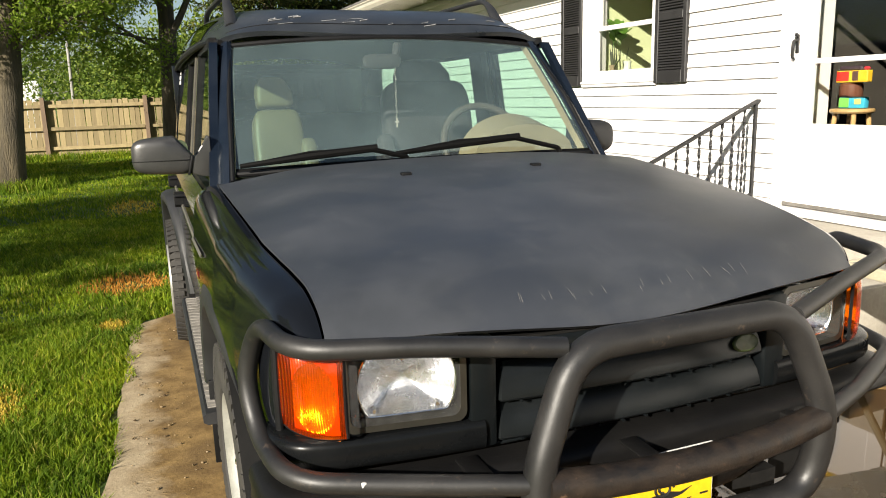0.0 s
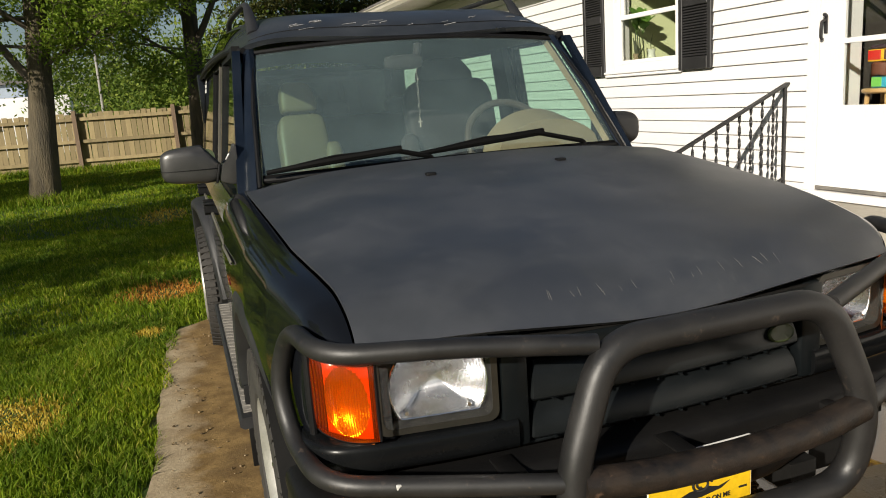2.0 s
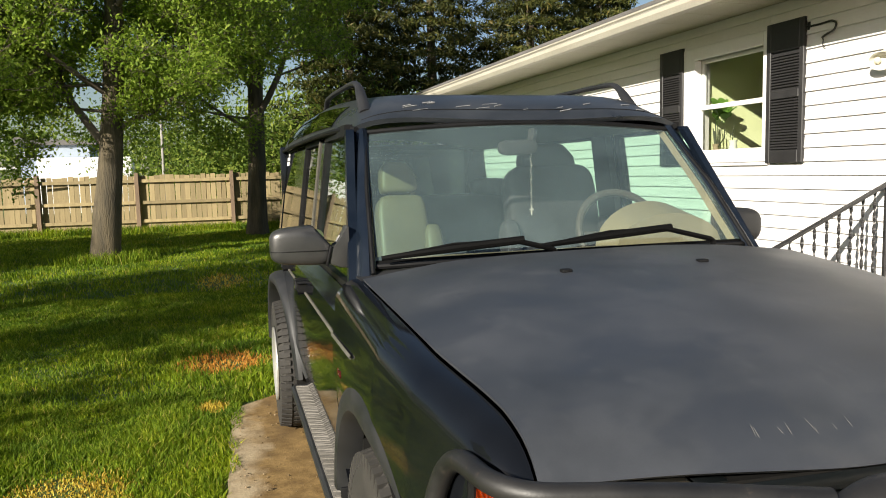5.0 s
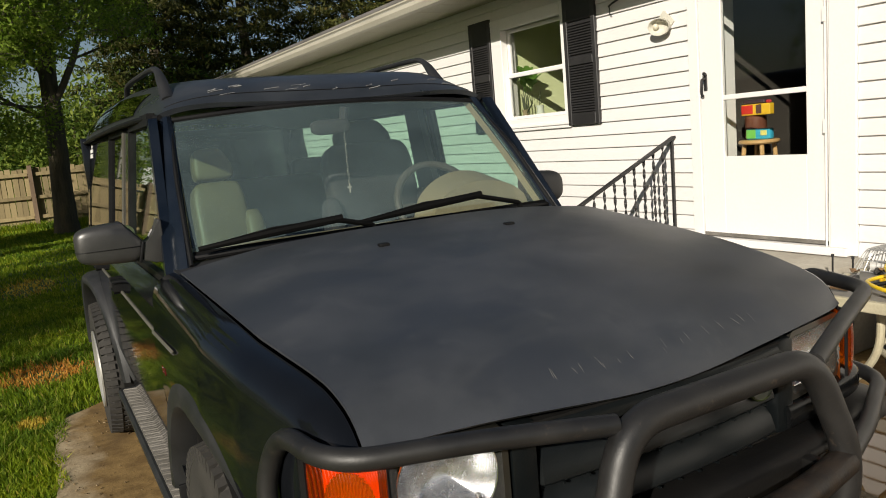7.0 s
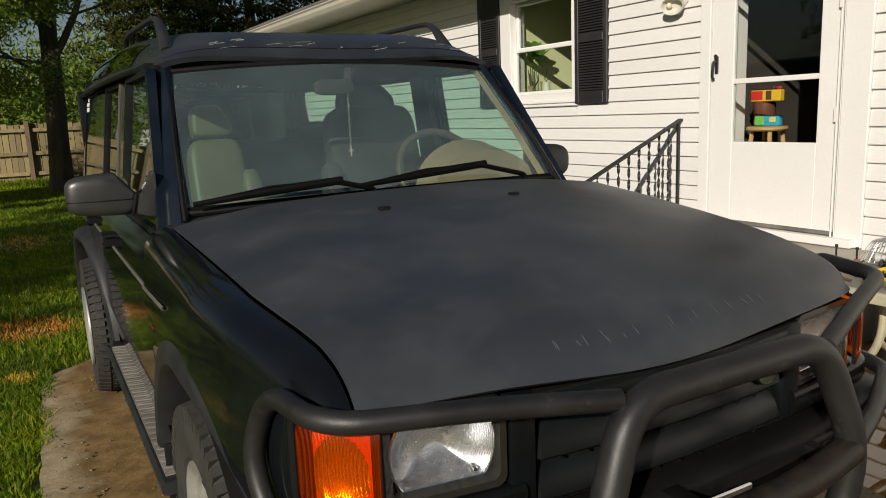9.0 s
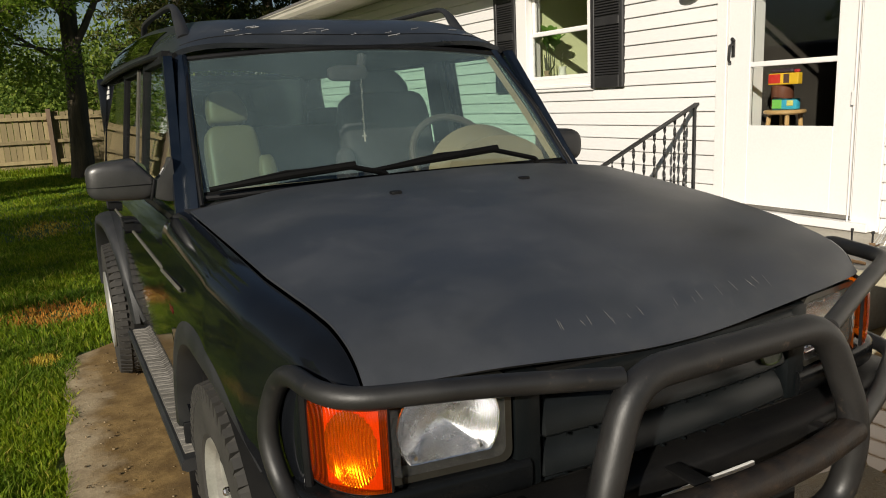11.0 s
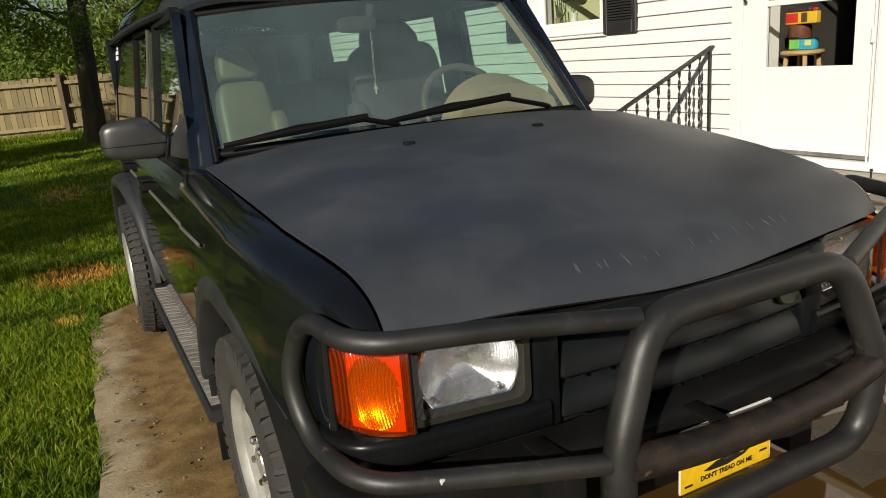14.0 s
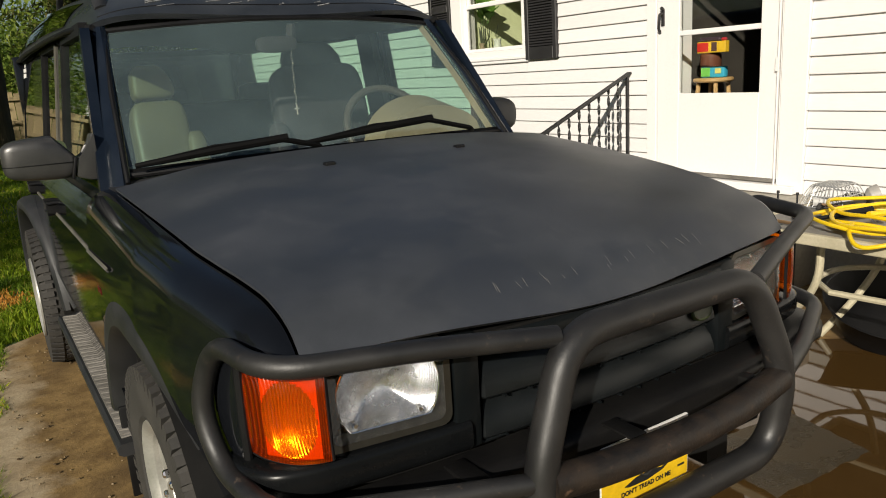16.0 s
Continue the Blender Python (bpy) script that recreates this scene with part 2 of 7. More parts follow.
CHROME = surface("chrome", (0.75, 0.75, 0.75), (0.8, 0.8, 0.8), (0.05, 0.12), 5, 100, 0.0, metal=1.0)
LEATHER = surface("beige_leather", (0.118, 0.084, 0.047), (0.158, 0.115, 0.066), (0.45, 0.6), 6, 120, 0.12)
# grey darkened to hold the shade inside the cabin
SHADEGREY = surface("cabin_shade_grey", (0.022, 0.024, 0.026), (0.040, 0.042, 0.045), (0.7, 0.9), 6, 200, 0.1)
DASH = surface("tan_dash_plastic", (0.30, 0.27, 0.17), (0.37, 0.34, 0.22), (0.5, 0.65), 6, 200, 0.08)
CABIN = surface("grey_cabin_lining", (0.20, 0.20, 0.18), (0.27, 0.26, 0.24), (0.7, 0.9), 6, 200, 0.05)
# the blue-grey haze colour holds the sky's sheen as well as dust
WSGLASS = glass("windscreen_glass", (0.76, 0.775, 0.725), 1.0, 0.125, (0.32, 0.45, 0.47), 0.05, 0.06)
SIDEGLASS = glass("side_glass", (0.72, 0.92, 0.83), 1.0)
LAMPGLASS = glass("lamp_glass", (0.92, 0.93, 0.94), 1.0, 0.05, (0.7, 0.7, 0.7), 0.05)
DARKGLASS = glass("dark_rear_glass", (0.06, 0.07, 0.065), 1.0)
BLACKGLASS = glass("black_quarter_glass", (0.03, 0.04, 0.035), 1.0)
PANE = glass("window_pane", (0.93, 0.95, 0.93), 0.8)


REFLECTOR = surface("lamp_reflector", (0.80, 0.81, 0.84), (0.90, 0.90, 0.92), (0.16, 0.32), 26, 60, 0.0, metal=0.96)


def fluted(m, scale, strength):
    """Upright moulded flutes across a lamp bowl."""
    t = m.node_tree
    w = t.nodes.new("ShaderNodeTexWave")
    w.wave_type, w.bands_direction = "BANDS", "X"
    w.inputs["Scale"].default_value = scale
    co = t.nodes.new("ShaderNodeTexCoord")
    t.links.new(co.outputs["Object"], w.inputs["Vector"])
    bump(t, t.nodes["Principled BSDF"], w.outputs["Fac"], strength, 0.004)


fluted(REFLECTOR, 150.0, 0.22)
REDLENS = surface("red_lens", (0.10, 0.004, 0.006), (0.14, 0.006, 0.008), (0.15, 0.25), 8, 90, 0.05, coat=0.6)
WHITEPAINT = surface("white_paint", (0.765, 0.746, 0.730), (0.795, 0.776, 0.760), (0.4, 0.55), 1.6, 60, 0.008, grain=0.10)
SIDING = surface("white_siding", (0.720, 0.702, 0.690), (0.780, 0.762, 0.750), (0.4, 0.55), 1.4, 70, 0.03, stretch=(1, 0.25, 1), random_tint=0.05, grain=0.13)
LAMPCREAM = surface("cream_lamp_enamel", (0.60, 0.58, 0.50), (0.68, 0.66, 0.58), (0.4, 0.6), 3, 70, 0.03)
SOFFIT = surface("cream_soffit", (0.40, 0.37, 0.28), (0.48, 0.45, 0.35), (0.5, 0.7), 1.4, 70, 0.05)
GUTTERP = surface("dull_cream_gutter", (0.44, 0.41, 0.34), (0.52, 0.49, 0.41), (0.4, 0.6), 1.4, 70, 0.05)
SHUTTER = surface("black_shutter_vinyl", (0.018, 0.017, 0.018), (0.030, 0.029, 0.030), (0.45, 0.6), 5, 100, 0.06)
IRON = surface("black_iron_paint", (0.014, 0.014, 0.015), (0.032, 0.03, 0.03), (0.4, 0.6), 12, 120, 0.12)
SHINGLE = surface("grey_shingle", (0.10, 0.095, 0.09), (0.17, 0.16, 0.15), (0.8, 0.95), 3, 60, 0.4)
CONCRETE = surface("weathered_concrete", (0.30, 0.27, 0.22), (0.42, 0.39, 0.33), (0.75, 0.9), 2.5, 45, 0.3)
FENCEWOOD = surface("weathered_fence_board", (0.27, 0.205, 0.098), (0.42, 0.335, 0.175), (0.75, 0.9), 1.2, 26, 0.25, stretch=(6, 6, 0.6), random_tint=0.36)
POSTWOOD = surface("dark_fence_post", (0.14, 0.095, 0.06), (0.22, 0.155, 0.10), (0.75, 0.9), 2, 30, 0.3, stretch=(5, 5, 0.6))
BARK = surface("tree_bark", (0.042, 0.034, 0.020), (0.128, 0.102, 0.060), (0.8, 0.95), 3, 16, 0.9, stretch=(3, 3, 0.5), dist=0.03)
TWIG = surface("twig_bark", (0.10, 0.075, 0.055), (0.16, 0.13, 0.10), (0.8, 0.95), 5, 40, 0.3)
LEAF = leafy("spring_leaves", [(0.0, (0.11, 0.185, 0.015)), (0.5, (0.21, 0.315, 0.03)), (1.0, (0.33, 0.41, 0.06))], 0.6, 0.55)
FARLEAF = leafy("far_leaves", [(0.0, (0.045, 0.085, 0.010)), (0.5, (0.11, 0.17, 0.018)), (1.0, (0.23, 0.28, 0.045))], 0.75, 0.4)
NEEDLE = leafy("conifer_sprays", [(0.0, (0.022, 0.032, 0.006)), (0.55, (0.060, 0.068, 0.012)), (0.88, (0.085, 0.085, 0.016)), (1.0, (0.13, 0.10, 0.024))], 0.6, 0.25)
BLADE = leafy("grass_blades", [(0.0, (0.085, 0.145, 0.004)), (0.55, (0.165, 0.255, 0.008)), (0.92, (0.27, 0.33, 0.02)), (1.0, (0.42, 0.37, 0.08))], 0.7, 0.5, 0.5)
STRAW = leafy("dry_grass_blades", [(0.0, (0.32, 0.20, 0.025)), (0.5, (0.50, 0.36, 0.030)), (0.85, (0.55, 0.43, 0.08)), (1.0, (0.36, 0.38, 0.03))], 0.6, 0.25)

RUSTGRASS = leafy("rust_grass_blades", [(0.0, (0.34, 0.13, 0.02)), (0.6, (0.48, 0.22, 0.03)), (1.0, (0.36, 0.30, 0.05))], 0.7, 0.25)
MIRRORP = surface("satin_mirror_paint", (0.024, 0.024, 0.025), (0.042, 0.041, 0.040), (0.28, 0.42), 7, 160, 0.04, spec=0.6)
RUSTY = surface("worn_rusty_bar_paint", (0.007, 0.007, 0.0075), (0.027, 0.018, 0.012), (0.36, 0.62), 26, 140, 0.3, spec=0.4)
worn(TUBEP, 38.0, 0.40, (0.060, 0.046, 0.036))
worn(RUSTY, 34.0, 0.40, (0.085, 0.052, 0.034))
BOWL = surface("indicator_bowl", (0.84, 0.83, 0.80), (0.90, 0.89, 0.86), (0.20, 0.28), 5, 100, 0.0, metal=0.85)
fluted(BOWL, 80.0, 0.40)
LAMPRIM = surface("smoky_lamp_rim", (0.014, 0.0135, 0.011), (0.030, 0.028, 0.023), (0.25, 0.4), 6, 90, 0.03, coat=0.5)
CABDARK = surface("dark_cabin_plastic", (0.05, 0.055, 0.055), (0.08, 0.085, 0.085), (0.45, 0.6), 6, 200, 0.04)
DASHDARK = surface("grey_tan_plastic", (0.07, 0.068, 0.06), (0.10, 0.098, 0.085), (0.5, 0.65), 6, 200, 0.05)


def ribbed_glass(name, tint, scale, haze, haze_color):
    """A clear or tinted moulded lens with upright ribs."""
    m = glass(name, tint, 1.0, haze, haze_color, 0.06)
    t = m.node_tree
    co = t.nodes.new("ShaderNodeTexCoord")
    w = t.nodes.new("ShaderNodeTexWave")
    w.wave_type, w.bands_direction = "BANDS", "X"
    w.inputs["Scale"].default_value = scale
    t.links.new(co.outputs["Object"], w.inputs["Vector"])
    b = t.nodes.new("ShaderNodeBump")
    b.inputs["Strength"].default_value, b.inputs["Distance"].default_value = 0.6, 0.003
    t.links.new(w.outputs["Fac"], b.inputs["Height"])
    for n in [k for k in t.nodes if k.type == "MIX_SHADER" and k.inputs[2].links and k.inputs[2].links[0].from_node.type == "BSDF_DIFFUSE"]:
        t.links.new(ramp(t, w.outputs["Fac"], [(0.15, haze * 0.7), (0.9, haze * 1.5)]), n.inputs[0])
    for n in t.nodes:
        if n.type in ("BSDF_GLOSSY", "BSDF_DIFFUSE"):
            t.links.new(b.outputs[0], n.inputs["Normal"])
    return m


AMBER = ribbed_glass("amber_lens", (1.0, 0.20, 0.002), 80, 0.12, (0.90, 0.075, 0.002))
AMBERBACK = surface("orange_lamp_plate", (0.46, 0.10, 0.010), (0.60, 0.15, 0.016), (0.35, 0.5), 8, 200, 0.1)
HEADLENS = ribbed_glass("headlamp_lens", (0.93, 0.94, 0.95), 150, 0.045, (0.7, 0.7, 0.7))

# ---- ground ----
def lawn_soil():
    m, t, p = material("lawn_soil")
    big = noise_node(t, 0.5, 5, 0.6)
    small = noise_node(t, 14, 4, 0.65)
    c = mixed(t, ramp(t, big, [(0.35, 0.0), (0.7, 1.0)]), (0.05, 0.10, 0.014), (0.085, 0.15, 0.022))
    c = mixed(t, ramp(t, small, [(0.45, 0.0), (0.75, 0.8)]), c, (0.085, 0.06, 0.03))
    t.links.new(c, p.inputs["Base Color"])
    p.inputs["Roughness"].default_value = 0.95
    bump(t, p, small, 0.6, 0.03)
    return m


SOIL = lawn_soil()


def spaced(lo, hi, fine_lo, fine_hi, step):
    """Grid lines, close together in the middle stretch and wider outside it."""
    out = list(np.arange(fine_lo, fine_hi + 1e-6, step))
    d, v = step, fine_hi
    while v < hi:
        d *= 1.5
        v = min(hi, v + d)
        out.append(v)
    d, v = step, fine_lo
    while v > lo:
        d *= 1.5
        v = max(lo, v - d)
        out.insert(0, v)
    return out


def ground_height(x, y):
    far = max(abs(x), abs(y))
    h = -0.03 + 0.012 * noise.noise(Vector((x * 0.8, y * 0.8, 0.3)))
    if far > 30:
        h -= 0.02 * (far - 30) ** 0.5
    return h


xs, ys = spaced(-900, 900, -14, 6, 0.5), spaced(-900, 1500, -6, 24, 0.5)
bm = bmesh.new()
rows_v = [[bm.verts.new((x, y, ground_height(x, y))) for x in xs] for y in ys]
for a, b in zip(rows_v, rows_v[1:]):
    for i in range(len(xs) - 1):
        bm.faces.new((a[i], a[i + 1], b[i + 1], b[i]))
ground = tagged(part("ground", bm, SOIL), "green spring lawn with worn patches of soil", "ground", kind="structure")


def slab_material():
    m, t, p = material("muddy_concrete_slab")
    co = t.nodes.new("ShaderNodeTexCoord")
    sep = t.nodes.new("ShaderNodeSeparateXYZ")
    t.links.new(co.outputs["Object"], sep.inputs[0])
    big = noise_node(t, 3.2, 6, 0.65)
    mid = noise_node(t, 9, 5, 0.65)
    small = noise_node(t, 70, 4, 0.7)
    conc = mixed(t, ramp(t, mid, [(0.3, 0.0), (0.7, 1.0)]), (0.36, 0.275, 0.165), (0.50, 0.40, 0.255))
    mud = mixed(t, ramp(t, mid, [(0.40, 0.0), (0.62, 1.0)]), (0.175, 0.103, 0.030), (0.30, 0.190, 0.066))
    damp = noise_node(t, 2.1, 4, 0.6)
    mud = mixed(t, ramp(t, damp, [(0.50, 0.0), (0.62, 0.6)]), mud, (0.115, 0.068, 0.024))
    edge = t.nodes.new("ShaderNodeMath")
    edge.operation = "MULTIPLY_ADD"
    t.links.new(big, edge.inputs[0])
    edge.inputs[1].default_value = 0.62
    t.links.new(sep.outputs["X"], edge.inputs[2])
    silt = ramp(t, edge.outputs[0], [(0.0, 0.0), (1.0, 1.0)])
    shift = t.nodes.new("ShaderNodeMapRange")
    t.links.new(edge.outputs[0], shift.inputs[0])
    shift.inputs[1].default_value, shift.inputs[2].default_value = -0.86, -0.70
    t.nodes.remove(silt.node)
    c = mixed(t, shift.outputs[0], conc, mud)
    c = mixed(t, 0.6, c, ramp(t, small, [(0.3, 0.5), (0.7, 1.0)]), "MULTIPLY")
    t.links.new(c, p.inputs["Base Color"])
    p.inputs["Roughness"].default_value = 0.85
    bump(t, p, small, 0.45, 0.006)
    return m


SLAB = slab_material()
outline = []
for i in range(90):                                    # the lawn side, ragged
    y = -8 + 11.6 * i / 89
    outline.append((-1.17 - 0.034 * min(2.6, 3.8 - y) + 0.03 * noise.noise(Vector((y * 1.3, 0.2, 0))) + 0.035 * noise.noise(Vector((y * 6, 2.2, 0))), y))
for i in range(30):                                    # the rear edge
    x = -1.14 + 3.6 * i / 29
    outline.append((x, 3.76 + 0.16 * min(1, (x + 1.14) / 0.25) + 0.03 * noise.noise(Vector((x * 4, 7.2, 0)))))
outline += [(2.6, 3.9), (3.28, 3.9), (3.28, -8.0)]
bm = bmesh.new()
prism(bm, outline[::-1], 0.09, pose(0, 0, -0.09))
bmesh.ops.triangulate(bm, faces=[f for f in bm.faces if len(f.verts) > 4])
driveway = tagged(part("driveway", bm, SLAB, smooth=0), "cracked concrete driveway covered in brown mud", "driveway", kind="structure")

WATER, _t, _p = material("muddy_water")
_p.inputs["Base Color"].default_value = (0.060, 0.032, 0.009, 1)
_p.inputs["Roughness"].default_value = 0.03
_p.inputs["Specular IOR Level"].default_value = 0.55
_n = noise_node(_t, 5, 2, 0.5)
bump(_t, _p, _n, 0.03, 0.01)
WETC = surface("rough_damp_concrete", (0.030, 0.021, 0.010), (0.066, 0.048, 0.025), (0.14, 0.42), 7, 170, 0.6, spec=0.34)
wet = []
for i in range(70):
    a = 2 * math.pi * i / 70
    r = 1.0 + 0.10 * noise.noise(Vector((3 * math.cos(a), 3 * math.sin(a), 1.7)))
    wet.append((1.40 + 1.62 * r * math.cos(a), -0.25 + 1.35 * r * math.sin(a)))
bm = bmesh.new()
prism(bm, wet, 0.004, pose(0, 0, 0.0005))
bmesh.ops.triangulate(bm, faces=[f for f in bm.faces if len(f.verts) > 4])
tagged(part("puddle", bm, WATER, smooth=0), "shallow brown puddle on the concrete driveway", "puddle", kind="structure")
bm = bmesh.new()
dry = []
for (x0, y0), (x1, y1) in zip(((0.93, 0.50), (1.47, 0.44), (1.40, 0.09), (0.90, 0.12)), ((1.47, 0.44), (1.40, 0.09), (0.90, 0.12), (0.93, 0.50))):
    for k in range(22):
        q = k / 22
        dry.append((x0 + (x1 - x0) * q + 0.010 * noise.noise(Vector((x0 * 5 + k * 0.33, y0, 0))) + 0.006 * noise.noise(Vector((x0 * 5 + k * 1.1, y0, 9))), y0 + (y1 - y0) * q + 0.010 * noise.noise(Vector((x0, y0 * 5 + k * 0.33, 3))) + 0.006 * noise.noise(Vector((x0, y0 * 5 + k * 1.1, 7)))))
prism(bm, dry[::-1], 0.005, pose(0, 0, 0.0008))
bmesh.ops.triangulate(bm, faces=[f for f in bm.faces if len(f.verts) > 4])
tagged(part("driveway_patch", bm, WETC, smooth=0), "rough damp concrete rising out of the puddle", "patch", kind="structure")

# ---- house: X out of the wall to the rooms, s along the wall ----
PSI = 1.73
HM = pose(0, 0, 0, 0, 0, PSI)
WX = 3.151                                              # face of the siding


def hbox(bm, lo, hi, bevel=0.0, seg=1):
    box(bm, lo, hi, bevel, HM, seg)
    return bm


def hb(lo, hi, bevel=0.0, seg=1):
    return hbox(bmesh.new(), lo, hi, bevel, seg)


WIN = (3.86, 4.72, 1.56, 2.40)                          # window opening s0, s1, z0, z1
DOOR = (1.50, 2.44, 0.60, 2.66)
S0, S1, WTOP = -7.0, 12.4, 2.69
PLASTER = surface("pale_room_paint", (0.50, 0.49, 0.44), (0.56, 0.55, 0.50), (0.6, 0.8), 2, 80, 0.03)
GREENROOM = surface("green_room_paint", (0.64, 0.68, 0.37), (0.69, 0.73, 0.42), (0.6, 0.8), 2, 80, 0.03)
# the entry room's lack of light is put into this near-black brown
DIMMEDROOM = surface("dimmed_brown_room", (0.045, 0.038, 0.032), (0.065, 0.055, 0.045), (0.6, 0.8), 2, 80, 0.03)
FLOORW = surface("wood_floor", (0.20, 0.12, 0.06), (0.28, 0.17, 0.09), (0.3, 0.5), 2, 40, 0.05, stretch=(1, 8, 1))
BLOCK = surface("grey_foundation_block", (0.26, 0.25, 0.23), (0.36, 0.35, 0.32), (0.8, 0.95), 3, 50, 0.4)

wall = thing("wall_front", "white house wall clad in horizontal lap siding", "wall", HM @ Vector((WX + 0.1, 3, 0)), kind="structure", turn=PSI)
bm = bmesh.new()
X0, X1 = WX + 0.012, WX + 0.14
for s0, s1, z0, z1 in ((S0, DOOR[0], 0.45, WTOP), (DOOR[0], DOOR[1], 0.45, DOOR[2]), (DOOR[0], DOOR[1], DOOR[3], WTOP), (DOOR[1], WIN[0], 0.45, WTOP),
                       (WIN[0], WIN[1], 0.45, WIN[2]), (WIN[0], WIN[1], WIN[3], WTOP), (WIN[1], S1, 0.45, WTOP)):
    hbox(bm, (X0, s0, z0), (X1, s1, z1))
part("wall_core", bm, PLASTER, wall, smooth=0)
part("foundation", hb((WX + 0.03, S0, -0.3), (WX + 0.14, S1, 0.45)), BLOCK, wall, "grey block foundation", smooth=0)

# the remaining outer walls, the rooms and the roof
HOUSE_D = 7.5
bm = bmesh.new()
hbox(bm, (X1, S0, -0.3), (WX + HOUSE_D, S0 + 0.12, WTOP))
hbox(bm, (X1, S1 - 0.12, -0.3), (WX + HOUSE_D, S1, WTOP))
hbox(bm, (WX + HOUSE_D - 0.12, S0 + 0.12, -0.3), (WX + HOUSE_D, S1 - 0.12, WTOP))
tagged(part("wall_back", bm, SIDING, smooth=0), "plain white outer walls of the house", "wall", kind="structure")
bm = bmesh.new()
for s0, s1 in ((2.78, 2.86), (4.77, 4.85)):
    hbox(bm, (X1, s0, 0.60), (WX + 3.6, s1, WTOP - 0.004))
hbox(bm, (WX + 3.6, 2.78, 0.60), (WX + 3.68, 4.85, WTOP - 0.004))
tagged(part("wall_room", bm, GREENROOM, smooth=0), "light green painted room walls behind the window", "wall", kind="structure")
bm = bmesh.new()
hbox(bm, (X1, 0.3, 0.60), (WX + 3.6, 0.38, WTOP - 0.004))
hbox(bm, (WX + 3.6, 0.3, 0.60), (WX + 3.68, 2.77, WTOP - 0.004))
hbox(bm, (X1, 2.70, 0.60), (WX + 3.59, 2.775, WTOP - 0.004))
tagged(part("wall_entry", bm, DIMMEDROOM, smooth=0), "entry room walls, dimness put into their brown", "wall", kind="structure")
tagged(part("floor", hb((X1 - 0.1, S0 + 0.13, 0.50), (WX + HOUSE_D - 0.13, S1 - 0.13, 0.598)), FLOORW, smooth=0), "dark wooden floor inside the house", "floor", kind="structure")
tagged(part("ceiling", hb((X1 + 0.003, S0 + 0.13, WTOP), (WX + HOUSE_D - 0.13, S1 - 0.13, WTOP + 0.08)), PLASTER, smooth=0), "plain white ceiling of the rooms", "ceiling", kind="structure")

EAVE, GZ = WX - 0.60, 2.665                             # outer edge of the eave and its underside
soffit = thing("soffit", "cream eave soffit of ribbed panels", "soffit", HM @ Vector((WX - 0.2, 3, WTOP)), kind="structure", turn=PSI)
n = int((S1 + 0.4 - S0) / 0.4)
me = finish(boxed((EAVE + 0.03, 0.004, 0), (WX + 0.14, 0.40, 0.012), 0.003, None, 1), "soffit_panel", SOFFIT, 0)
for i in range(n):
    ob = part("soffit_panel", me, None, soffit)
    ob.matrix_basis = HM @ pose(0, S0 + 0.4 * i, WTOP + 0.002)
eaves = thing("gutter", "white metal gutter along the eave of the roof", "gutter", HM @ Vector((EAVE, 3, GZ)), kind="structure", turn=PSI)
bm = bmesh.new()
prof = [(0.0, 0.0), (-0.075, 0.0), (-0.10, 0.045), (-0.10, 0.085), (-0.115, 0.10), (-0.115, 0.115), (-0.108, 0.115), (-0.092, 0.095), (-0.092, 0.048), (-0.07, 0.008), (0.0, 0.008)]
prism(bm, prof, S1 + 0.4 - S0, HM @ Matrix.Translation((EAVE, S0, GZ)) @ Matrix(((1, 0, 0, 0), (0, 0, 1, 0), (0, 1, 0, 0), (0, 0, 0, 1))))
part("trough", bm, GUTTERP, eaves, smooth=0)
part("lip_joint", hb((EAVE - 0.1015, S0, GZ + 0.080), (EAVE - 0.0995, S1 + 0.4, GZ + 0.088)), BLOCK, eaves, smooth=0)
part("drip_edge", hb((EAVE - 0.118, S0, GZ + 0.1152), (EAVE - 0.052, S1 + 0.4, GZ + 0.1235)), SHINGLE, eaves, "dark drip edge", smooth=0)
part("fascia", hb((EAVE + 0.002, S0, WTOP - 0.01), (EAVE + 0.028, S1 + 0.4, GZ + 0.14)), WHITEPAINT, eaves, smooth=0)
bm = bmesh.new()
ridge = WX + HOUSE_D / 2
rz = GZ + 0.14 + (ridge - EAVE) * 0.36
for xa, za, xb, zb in ((EAVE - 0.05, GZ + 0.125, ridge, rz), (ridge, rz, 2 * ridge - EAVE + 0.05, GZ + 0.125)):
    vs = [HM @ Vector(v) for v in ((xa, S0 - 0.2, za), (xa, S1 + 0.5, za), (xb, S1 + 0.5, zb), (xb, S0 - 0.2, zb))]
    lo = [bm.verts.new(v) for v in vs]
    hi = [bm.verts.new(v + Vector((0, 0, 0.05))) for v in vs]
    bm.faces.new(lo[::-1])
    bm.faces.new(hi)
    for i in range(4):
        bm.faces.new((lo[i], lo[(i + 1) % 4], hi[(i + 1) % 4], hi[i]))
for s in (S0, S1 - 0.1):                                # gable ends
    vs = [(EAVE + 0.1, s, WTOP), (2 * ridge - EAVE - 0.1, s, WTOP), (ridge, s, rz - 0.05)]
    a = [bm.verts.new(HM @ Vector(v)) for v in vs]
    b = [bm.verts.new(HM @ Vector((v[0], v[1] + 0.08, v[2]))) for v in vs]
    bm.faces.new(a)
    bm.faces.new(b[::-1])
    for i in range(3):
        bm.faces.new((a[i], b[i], b[(i + 1) % 3], a[(i + 1) % 3]))
tagged(part("roof", bm, SHINGLE, smooth=0), "grey shingled gable roof of the house", "roof", kind="structure")

